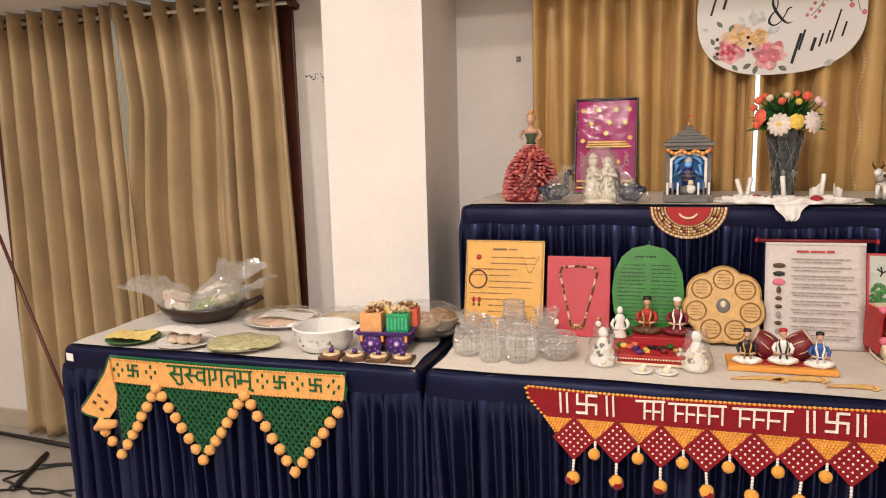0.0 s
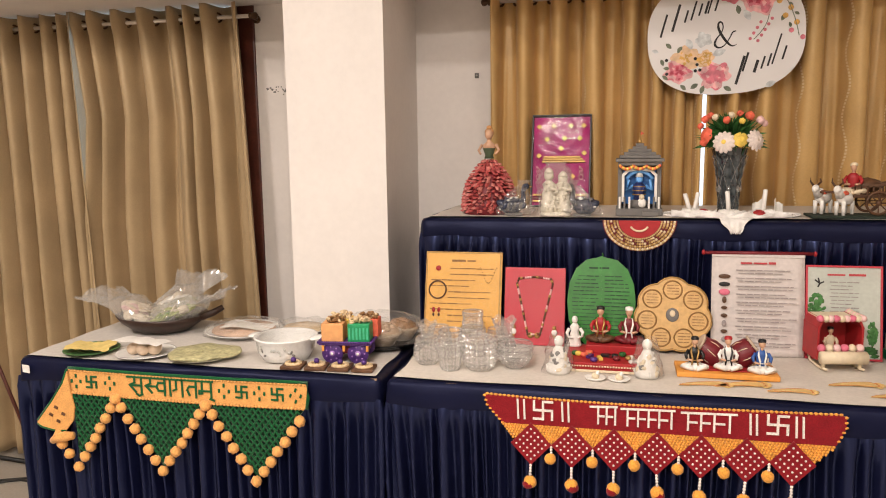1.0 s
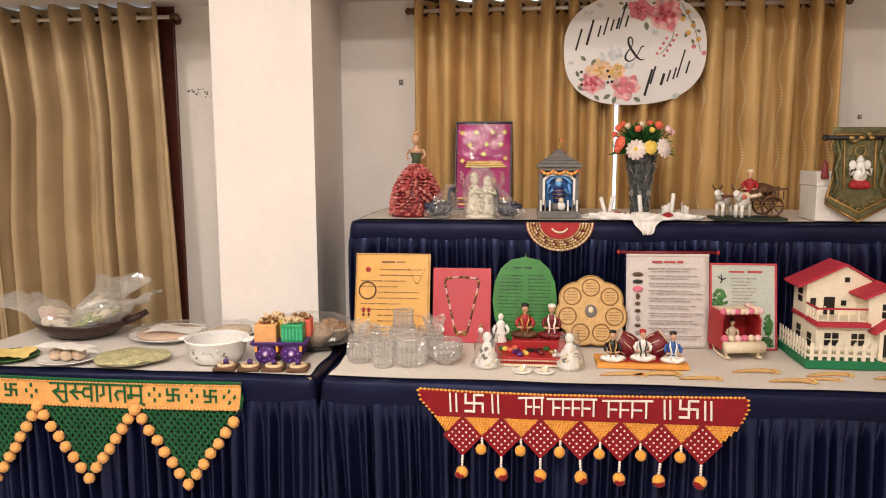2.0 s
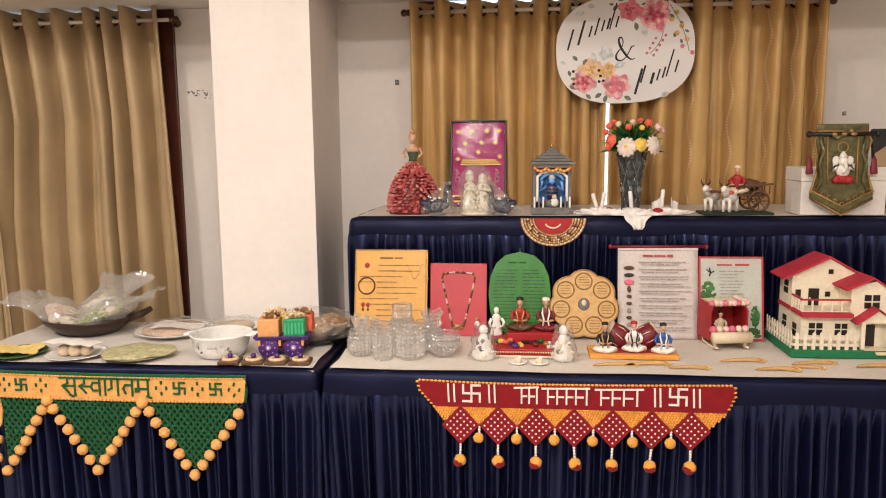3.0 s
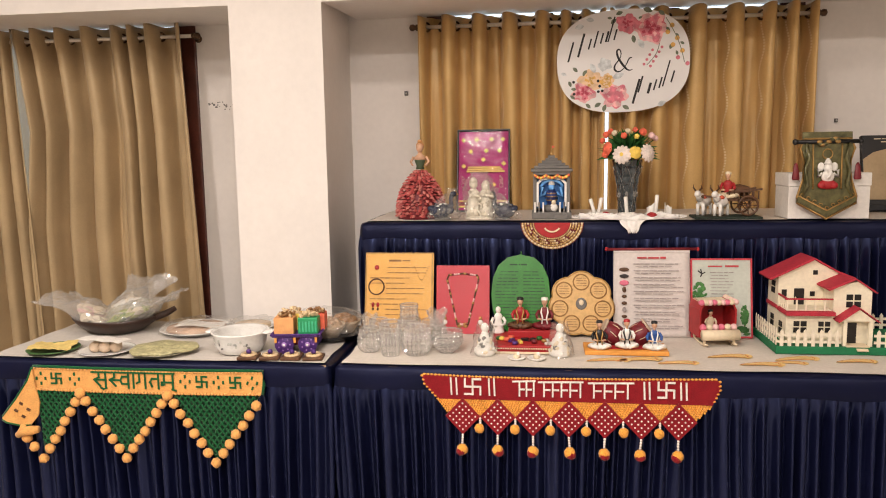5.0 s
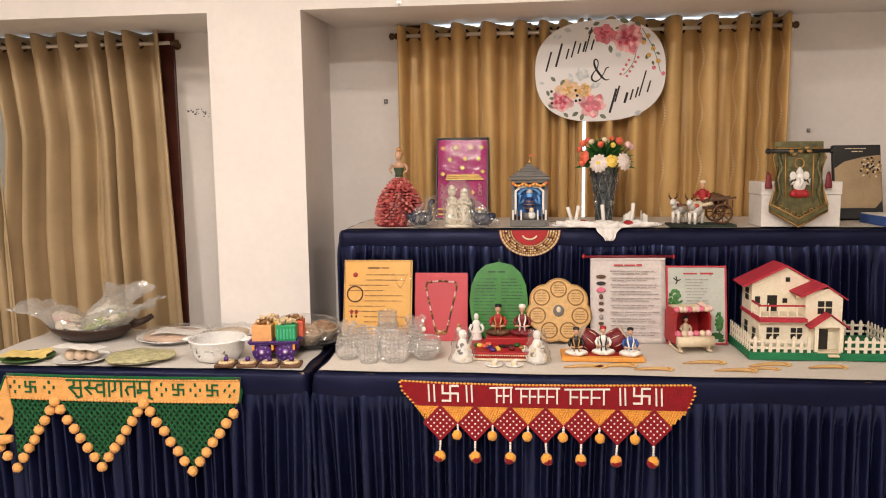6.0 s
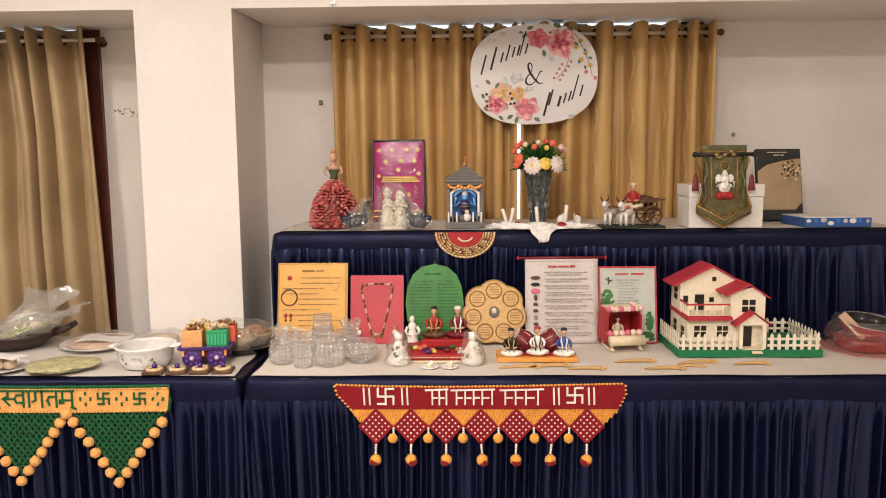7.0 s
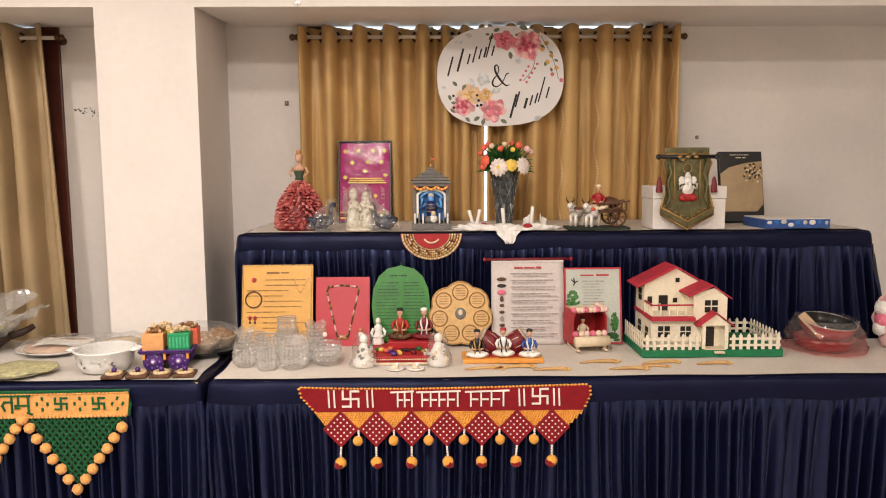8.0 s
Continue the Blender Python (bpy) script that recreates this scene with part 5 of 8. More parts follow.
def model_house():
    r = thing("model_house", pose(0.675, 2.612, TABLE + 0.003), "ivory card model house with crimson roofs and white picket fence", "model house")
    part("base_board", Mesh().box((0.241, 0.137, 0.0125), (0.482, 0.272, 0.025), GREEN, bev=0.002), r, "green felt base board")
    B = 0.0255
    X0, X1, YF, YU, YBK = 0.041, 0.302, 0.045, 0.135, 0.245
    eL, eR, pk, px = 0.238, 0.204, 0.297, 0.150
    w = Mesh()
    w.box(((X0 + 0.185) / 2, (YF + YU) / 2, B + 0.048), (0.185 - X0, YU - YF, 0.096), HOUSE_W)
    # main block with a lopsided gable
    w.prism([(X0, B), (X1, B), (X1, eR), (px, pk - 0.008), (X0, eL)], YBK - YU, HOUSE_W, pose(0, YU, 0))
    part("house_wall", w, r)
    bay = Mesh().prism([(0.185, B), (X1, B), (X1, 0.198), (0.262, 0.232), (0.185, 0.214)], YU - YF - 0.0005, HOUSE_W, pose(0, YF, 0))
    part("bay", bay, r, "ivory front bay")

    def slab(name, a, b, y0, y1, t=0.007):
        (xa, za), (xb, zb) = a, b
        n = Vector((-(zb - za), xb - xa)).normalized() * t
        part(name, Mesh().prism([(xa, za), (xb, zb), (xb + n.x, zb + n.y), (xa + n.x, za + n.y)], y1 - y0, ROOF_R, pose(0, y0, 0)), r, "crimson felt roof")
    slab("roof", (X0 - 0.030, eL - 0.017), (px, pk - 0.006), YU - 0.016, YBK + 0.006)
    slab("roof", (px, pk - 0.006), (X1 + 0.012, eR - 0.008), YU - 0.010, YBK + 0.006, 0.005)
    slab("roof", (0.165, 0.203), (0.245, 0.240), YF - 0.018, YU + 0.01)
    slab("roof", (0.245, 0.240), (X1 + 0.012, 0.193), YF - 0.010, YU + 0.01, 0.004)
    # balcony
    part("balcony_band", Mesh().box(((X0 + 0.185) / 2 - 0.003, YF + 0.024, B + 0.102), (0.185 - X0 + 0.008, YU - YF + 0.008, 0.012), ROOF_R, bev=0.001), r, "crimson band")
    part("side_band", Mesh().box((X0 - 0.002, (YU + YBK) / 2, B + 0.102), (0.005, YBK - YU, 0.012), ROOF_R), r)
    part("balcony_floor", Mesh().box(((X0 + 0.185) / 2, (YF + YU) / 2, B + 0.1095), (0.185 - X0 - 0.004, YU - YF - 0.004, 0.003), HOUSE_W), r)
    zr = B + 0.147
    part("balcony_rail", Mesh().box(((X0 + 0.185) / 2 - 0.003, YF - 0.001, zr), (0.185 - X0 + 0.004, 0.005, 0.005), ROOF_R).box((X0 + 0.002, (YF + YU) / 2, zr), (0.005, YU - YF, 0.005), ROOF_R), r, "crimson rail")
    for i in range(6):
        part("baluster", Mesh().box((X0 + 0.002 + i * 0.029, YF - 0.001, (zr + B + 0.108) / 2), (0.005, 0.004, zr - B - 0.110), HOUSE_W), r)
    for i in range(4):
        part("baluster", Mesh().box((X0 + 0.002, YF + 0.014 + i * 0.022, (zr + B + 0.108) / 2), (0.004, 0.004, zr - B - 0.110), HOUSE_W), r)

    def window4(x, y, z, w_, h_, side=False):
        m = Mesh()
        for a in (-1, 1):
            for b in (-1, 1):
                c = (x, y + a * w_ * 0.28, z + b * h_ * 0.28) if side else (x + a * w_ * 0.28, y, z + b * h_ * 0.28)
                m.box(c, (0.003, w_ * 0.44, h_ * 0.44) if side else (w_ * 0.44, 0.003, h_ * 0.44), DARKWIN)
        part("window", m, r, "dark four-pane window")
    window4(0.085, YF - 0.001, B + 0.055, 0.040, 0.038)
    window4(0.160, YF - 0.001, B + 0.055, 0.036, 0.036)
    window4(0.246, YF - 0.001, 0.168, 0.044, 0.042)
    window4(X0 - 0.001, 0.185, 0.190, 0.034, 0.042, True)
    window4(X0 - 0.001, 0.185, 0.075, 0.030, 0.040, True)
    window4(X0 - 0.001, 0.095, 0.068, 0.030, 0.040, True)
    part("window", Mesh().box((0.060, YU - 0.001, B + 0.150), (0.016, 0.003, 0.024), DARKWIN), r)
    part("window", Mesh().box((0.150, YU - 0.001, B + 0.148), (0.015, 0.003, 0.016), DARKWIN), r)
    part("window", Mesh().box((0.157, YU - 0.001, 0.246), (0.014, 0.003, 0.015), DARKWIN), r)
    d = part("balcony_door", Mesh().box((0.108, YU - 0.001, B + 0.137), (0.032, 0.003, 0.058), DARKWIN, bev=0.0005), r, "dark balcony door")
    part("door_knob", Mesh().ball((0.096, YU - 0.003, B + 0.135), 0.003, CREAM, 7, 5), d)
    # porch
    for x in (0.213, 0.291):
        part("porch_post", Mesh().box((x, 0.018, B + 0.041), (0.012, 0.012, 0.082), HOUSE_W, bev=0.001), r)
    part("porch_gable", Mesh().prism([(0.200, B + 0.082), (0.304, B + 0.082), (0.252, B + 0.122)], YF - 0.014, HOUSE_W, pose(0, 0.012, 0)), r)
    slab("porch_roof", (0.190, B + 0.078), (0.252, B + 0.124), 0.002, YF)
    slab("porch_roof", (0.252, B + 0.124), (0.314, B + 0.078), 0.002, YF, 0.003)
    fd = part("front_door", Mesh().box((0.240, YF - 0.001, B + 0.036), (0.038, 0.003, 0.070), DARKWIN, bev=0.0005), r, "dark front door")
    part("door_knob", Mesh().ball((0.226, YF - 0.003, B + 0.032), 0.0035, CREAM, 7, 5), fd)
    part("path", Mesh().box((0.250, 0.022, B + 0.0015), (0.07, 0.042, 0.003), CREAM).box((0.262, -0.004, 0.018), (0.034, 0.012, 0.003), CREAM, rot=(25, 0, 0)), r, "cream garden path")

    def fence(x0, y0, x1, y1, n):
        f = new("fence")
        f.parent = r
        a = math.degrees(math.atan2(y1 - y0, x1 - x0))
        ln = math.hypot(x1 - x0, y1 - y0)
        f.matrix_basis = pose(x0, y0, B, 0, 0, a)
        for z in (0.014, 0.036):
            part("fence_rail", Mesh().box((ln / 2, 0.003, z), (ln, 0.003, 0.008), FENCE_W), f)
        pick = Mesh().prism([(-0.0055, 0), (0.0055, 0), (0.0055, 0.048), (0, 0.056), (-0.0055, 0.048)], 0.003, FENCE_W, pose(0, -0.0015, 0))
        first = part("picket", pick, f)
        for i in range(n):
            x = ln * (i + 0.5) / n
            if i == 0:
                first.matrix_basis = pose(x, 0, 0)
                continue
            o = first.copy()
            scene.collection.objects.link(o)
            o.parent = f
            o.matrix_basis = pose(x, 0, 0, 0, random.Random(i).uniform(-2, 2), 0)
    fence(0.006, 0.006, 0.200, 0.006, 8)
    fence(0.300, 0.006, 0.476, 0.006, 7)
    fence(0.006, 0.262, 0.006, 0.012, 10)
    fence(0.476, 0.012, 0.476, 0.262, 10)
    fence(0.305, 0.262, 0.470, 0.262, 6)


model_house()




def wrap(root, profile, seed, sx=1.0, sy=1.0, name="plastic_wrap", rough=0.10, seg=40, lean=0.0):
    """A loose crumpled film round a thing, after a profile of (radius, height); lean draws it sideways as it rises."""
    rings = []
    steps = 4
    fine = [(ra + (rb - ra) * k / steps, za + (zb - za) * k / steps) for (ra, za), (rb, zb) in zip(profile, profile[1:]) for k in range(steps)] + [profile[-1]]
    high = fine[-1][1]
    for r, z in fine:
        ring = []
        for j in range(seg):
            a = 2 * math.pi * j / seg
            big = noise.noise(Vector((2.2 * math.cos(a), 2.2 * math.sin(a), z * 30 + seed)))
            small = noise.noise(Vector((7 * math.cos(a), 7 * math.sin(a), z * 90 + seed)))
            q = r * (1 + rough * (2.0 * big + 1.4 * small))
            ring.append((q * sx * math.cos(a) + lean * (z / high) ** 1.5, q * sy * math.sin(a), max(0.0005, z + r * rough * 0.9 * small)))
        rings.append(ring)
    return part(name, Mesh().loft(rings, FILM, True, False, False), root, "crumpled clear plastic film")


# ---- pan in film and flower packet at the end of the table ----
STEELPAN = mat("dark_nonstick_pan", (0.02, 0.018, 0.018), 0.22, 0.3, var=0.2, scale=20, bump=0.02)
REDFILM = clear("red_tinted_film", 0.06, 0.10, (0.90, 0.55, 0.55), 1.0, 70, 0.07)


KRAFT = mat("kraft_brown_card", (0.42, 0.28, 0.17), 0.6, var=0.1, scale=20)


def wrapped_pan():
    r = thing("cooking_pan", pose(1.355, 2.725, TABLE + 0.003), "black and red cooking pan wrapped in crumpled clear film", "pan")
    r.scale = (0.84, 0.84, 0.84)
    part("red_base", Mesh().lathe([(0.085, 0), (0.105, 0.01), (0.118, 0.045), (0.120, 0.052), (0.10, 0.05), (0.001, 0.05)], RED, seg=32), r, "red round base")
    lean = pose(-0.004, 0, 0.006, 9, 4, 0)
    b = Mesh().lathe([(0.05, 0.052), (0.085, 0.060), (0.106, 0.088), (0.112, 0.112), (0.1135, 0.116)], RED, seg=44, cap=False, m=lean)
    part("pan_outside", b, r, "red enamelled outside of the pan")
    b = Mesh().lathe([(0.1135, 0.116), (0.110, 0.114), (0.103, 0.090), (0.080, 0.066), (0.001, 0.062)], STEELPAN, seg=44, cap=False, m=lean)
    part("pan_bowl", b, r, "black non-stick inside of the pan")
    part("rim", Mesh().tube([(0.112 * math.cos(a * math.pi / 20), 0.112 * math.sin(a * math.pi / 20), 0.117) for a in range(40)], 0.0022, STEEL, 6, closed=True, m=lean), r, "bright steel rim")
    part("knob", Mesh().lathe([(0.03, 0.064), (0.028, 0.07), (0.012, 0.074), (0.016, 0.088), (0.001, 0.092)], STEELPAN, seg=18), r)
    part("card_strip", Mesh().box((-0.088, -0.066, 0.112), (0.036, 0.005, 0.125), KRAFT, rot=(-30, -38, 0), bev=0.002), r, "pale brown card strip")
    rings = []
    for k in range(13):
        f = k / 12
        q, ring = 0.160 - 0.022 * f + 0.010 * math.sin(9 * f), []
        for j in range(60):
            a = 2 * math.pi * j / 60
            d = 0.020 * noise.noise(Vector((3 * math.cos(a), 3 * math.sin(a), 3 * f))) + 0.012 * noise.noise(Vector((11 * math.cos(a), 11 * math.sin(a), 9 * f)))
            ring.append(((q + d) * math.cos(a), (q + d) * math.sin(a), 0.004 + 0.078 * f + 0.4 * d * f))
        rings.append(ring)
    part("plastic_wrap", Mesh().loft(rings, REDFILM, True, False, False), r, "crumpled red-tinted film")
    wrap(r, [(0.150, 0.05), (0.138, 0.09), (0.126, 0.120), (0.122, 0.132)], 5, rough=0.06)


wrapped_pan()


def flower_packet():
    r = thing("flower_bunch", pose(1.605, 2.74, TABLE + 0.003), "pink and white artificial flowers in clear film", "flowers")
    rnd = random.Random(13)
    for i in range(22):
        a, z = rnd.uniform(0, 6.28), rnd.uniform(0.045, 0.17)
        q = 0.055 * math.sqrt(max(0.1, 1 - ((z - 0.09) / 0.11) ** 2))
        m = Mesh()
        flower(m, (0, 0, 0), 0.030, 6, (PINK, PALE_PINK, WHITE)[i % 3], PALE_PINK, Matrix(), layers=2)
        part("flower", m, r, at=pose(q * math.cos(a), q * math.sin(a), z, 0, 0, math.degrees(a) + 90))
    part("stems", Mesh().lathe([(0.03, 0), (0.04, 0.03), (0.05, 0.09), (0.02, 0.14)], PALE_PINK, seg=14), r)


flower_packet()

# ---- on the tier ----
ZT = TIER + 0.0025
PETAL = mat("dusty_red_petal", (0.42, 0.075, 0.070), 0.55, var=0.25, scale=50)
HAIR = mat("ginger_hair", (0.50, 0.24, 0.09), 0.45, var=0.2, scale=60)


def doll():
    m = Mesh()
    rnd = random.Random(2)
    dusty = mat("dusty_pink_petals", (0.55, 0.19, 0.16), 0.6, var=0.15, scale=60)
    m.lathe([(0.090, 0), (0.086, 0.03), (0.072, 0.09), (0.046, 0.145), (0.018, 0.185)], MAROON, seg=24)
    for row in range(16):
        f = row / 15
        z = 0.012 + 0.168 * f
        q = 0.020 + 0.070 * (1 - f ** 2.6)
        n = int(42 - 22 * f)
        for j in range(n):
            a = 2 * math.pi * (j + 0.5 * (row % 2)) / n + rnd.uniform(-0.10, 0.10)
            t = pose(q * math.cos(a), q * math.sin(a), z, 0, 0, math.degrees(a) + 90) @ pose(0, 0, 0, -rnd.uniform(22, 75), rnd.uniform(-30, 30), 0)
            c = PETAL if rnd.random() < 0.62 else dusty
            m.add([(-0.010, 0.003, 0.012), (0.010, 0.003, 0.012), (0.010, -0.001, -0.006), (0, -0.005, -0.014), (-0.010, -0.001, -0.006), (0, -0.006, 0.0)],
                  [[0, 5, 1], [1, 5, 2], [2, 5, 3], [3, 5, 4], [4, 5, 0], [0, 1, 2, 3, 4]], c, False, t @ Matrix.Diagonal((0.62, 1.2, 0.85, 1)))
    m.lathe([(0.017, 0.19), (0.014, 0.202), (0.021, 0.222), (0.022, 0.226)], mat("dark_olive_bodice", (0.05, 0.07, 0.035), 0.5, var=0.2, scale=60), seg=14, sy=0.75)
    m.lathe([(0.022, 0.226), (0.023, 0.238), (0.010, 0.244), (0.007, 0.256)], SKIN, seg=14, sy=0.75)
    m.lathe([(0.022, 0.236), (0.012, 0.246), (0.0065, 0.250), (0.0065, 0.262)], SKIN, seg=12, sy=0.8)
    m.ball((0, -0.002, 0.273), (0.0145, 0.0155, 0.018), SKIN, 12, 8)
    m.ball((0, 0.008, 0.280), (0.0165, 0.013, 0.017), HAIR, 12, 8).ball((0, 0.004, 0.297), (0.010, 0.010, 0.008), HAIR, 10, 6)
    for s in (-1, 1):
        m.tube([(s * 0.024, 0, 0.238), (s * 0.036, -0.004, 0.218), (s * 0.026, -0.022, 0.206)], [0.006, 0.005, 0.004], SKIN, 8)
    m.done("doll", label="ginger-haired doll in a dusty red petal gown", category="doll", at=pose(-0.546, 3.045, ZT))


doll()


def wrapped_bird(x, y, turn, s):
    r = thing("wrapped_ornament", pose(x, y, ZT, 0, 0, turn), "dark navy and silver bird ornament in clear film", "ornament", "wrapped bird ornaments")
    DK = mat("dark_slate_glaze", (0.03, 0.035, 0.06), 0.25, var=0.3, scale=60, bump=0.05) if "dark_slate_glaze" not in bpy.data.materials else bpy.data.materials["dark_slate_glaze"]
    m = Mesh()
    m.ball((-0.01, 0, 0.032), (0.040, 0.026, 0.028), DK, 16, 10).ball((-0.04, 0, 0.038), (0.022, 0.018, 0.014), DK, 12, 8, rot=(0, 30, 0))
    m.tube([(0.018, 0, 0.036), (0.032, 0, 0.055), (0.030, 0, 0.078), (0.036, 0, 0.094)], [0.014, 0.010, 0.008, 0.010], DK, 10)
    m.ball((0.04, 0, 0.097), (0.013, 0.010, 0.010), DK, 10, 7).ball((0.055, 0, 0.095), (0.007, 0.003, 0.003), GOLD, 8, 5)
    for k in range(7):
        m.ball((-0.03 + 0.01 * k, -0.024, 0.034), (0.009, 0.004, 0.013), GREYSTONE if k % 2 else DK, 8, 5, rot=(0, 35, 0))
    m.lathe([(0.03, 0), (0.032, 0.005), (0.02, 0.009)], GREYSTONE, seg=16)
    rn = random.Random(int(turn))
    for k in range(26):
        a, e = rn.uniform(0, 6.28), rn.uniform(-0.5, 1.2)
        m.ball((-0.01 + 0.040 * math.cos(a) * math.cos(e), 0.026 * math.sin(a) * math.cos(e), 0.034 + 0.028 * math.sin(e)), (0.007, 0.005, 0.004), (GREYSTONE, WHITE, DK)[k % 3], 7, 4, rot=(rn.uniform(-40, 40), rn.uniform(-40, 40), 0))
    part("bird_body", m, r)
    wrap(r, [(0.056, 0.001), (0.062, 0.015), (0.054, 0.038), (0.038, 0.065), (0.022, 0.090), (0.012, 0.102), (0.020, 0.118)], int(100 + turn), 1.0, 0.7, rough=0.20, lean=0.036)
    r.scale = (s, s, s)


wrapped_bird(-0.448, 2.965, 12, 1.0)
wrapped_bird(-0.222, 2.955, 168, 1.0)


def white_couple():
    IV = mat("ivory_resin", (0.70, 0.64, 0.52), 0.4, var=0.12, scale=60, bump=0.1)
    m = Mesh()
    m.lathe([(0.042, 0), (0.044, 0.008), (0.036, 0.014)], IV, seg=18, sx=1.2)
    for x, h in ((-0.022, 0.150), (0.024, 0.138)):
        m.lathe([(0.026, 0.012), (0.028, 0.03), (0.024, 0.034), (0.026, 0.05), (0.022, 0.055), (0.023, 0.075), (0.016, 0.09), (0.022, 0.105), (0.008, 0.118)], IV, c=(x, 0, 0), seg=16)
        m.ball((x, 0, h - 0.017), (0.016, 0.016, 0.018), IV, 12, 8)
        m.lathe([(0.017, 0), (0.012, 0.010), (0.004, 0.018)], IV, c=(x, 0, h - 0.008), seg=12)
        m.tube([(x + 0.02, -0.005, 0.10), (x + 0.028, -0.022, 0.085), (x + 0.004, -0.03, 0.095)], 0.006, IV, 8)
    rnd = random.Random(9)
    for i in range(26):
        m.ball((rnd.uniform(-0.04, 0.04), -0.022 + rnd.uniform(-0.006, 0.006), rnd.uniform(0.02, 0.12)), 0.006, IV, 7, 5)
    r = thing("wrapped_statuette", pose(-0.308, 2.955, ZT), "ivory resin couple statuette in clear film", "statuette")
    part("statuette_body", m, r)
    wrap(r, [(0.056, 0.001), (0.060, 0.04), (0.056, 0.10), (0.050, 0.145), (0.030, 0.168), (0.036, 0.180)], 33, 1.0, 0.75, rough=0.16)


white_couple()


def saree_box():
    MAG = mat("magenta_silk", (0.37, 0.008, 0.135), 0.42, var=0.18, scale=14, grain=0.06, bump=0.35, bscale=18, spec=0.3)
    r = leaning("saree_box", "black gift box with folded magenta silk under film", "gift box", -0.323, 3.325, 15, TIER)
    w, h, d = 0.228, 0.362, 0.035
    part("box_back", Mesh().box((0, d, h / 2), (w, 0.004, h), BLACK, bev=0.001), r)
    f = Mesh()
    for c, s in (((0, d / 2, 0.003), (w, d, 0.006)), ((0, d / 2, h - 0.003), (w, d, 0.006)), ((-w / 2 + 0.003, d / 2, h / 2), (0.006, d, h - 0.012)), ((w / 2 - 0.003, d / 2, h / 2), (0.006, d, h - 0.012))):
        f.box(c, s, BLACK, bev=0.001)
    part("box_frame", f, r, "black box rim")
    fn = lambda u, v: ((u - 0.5) * (w - 0.014), 0.012 + 0.003 * math.sin(9 * u + 4 * v) - 0.002 * math.sin(23 * v + 3 * u), 0.008 + v * (h - 0.016))
    part("silk_cloth", Mesh().sheet(fn, 24, 36, MAG), r, "magenta silk cloth")
    g = Mesh()
    for x, z in ((-0.086, 0.315), (-0.03, 0.318), (0.035, 0.318), (0.084, 0.318), (-0.055, 0.265), (0.012, 0.268), (0.070, 0.268), (-0.085, 0.200), (0.088, 0.21), (0.0, 0.228), (0.046, 0.118), (-0.04, 0.11)):
        g.box((x, 0.006, z), (0.016, 0.002, 0.016), GOLD, rot=(0, 45, 0), bev=0.0006)
    part("woven_motifs", g, r, "gold woven diamond motifs")
    b = Mesh()
    for k in range(3):
        b.box((0.01 - 0.003 * k, 0.004, 0.176 + 0.009 * k), (0.165 - 0.012 * k, 0.005, 0.0075), GOLD, bev=0.001)
    part("gold_border", b, r, "gold woven border folds")
    b = Mesh()
    for k in range(3):
        b.box((0, 0.005, 0.022 + 0.012 * k), (w - 0.02, 0.004, 0.008), GOLD if k % 2 == 0 else MAROON, bev=0.001)
    part("lower_border", b, r)
    t = Mesh()
    for x in (-0.085, 0.078):
        for k in range(3):
            t.tube([(x + 0.008 * math.cos(a * 0.6 + k), 0.004, 0.115 + 0.016 * k + 0.010 * math.sin(a * 0.6)) for a in range(11)], 0.0012, PALE_PINK, 5)
    part("ribbon_ties", t, r)
    film_front(r, w - 0.004, h - 0.004, 0.002, 17)


saree_box()


SKYBLUE = mat("sky_blue_paint", (0.16, 0.42, 0.85), 0.4, var=0.15, scale=60)
INDIGO = mat("indigo_paint", (0.02, 0.03, 0.12), 0.4, var=0.2, scale=60)


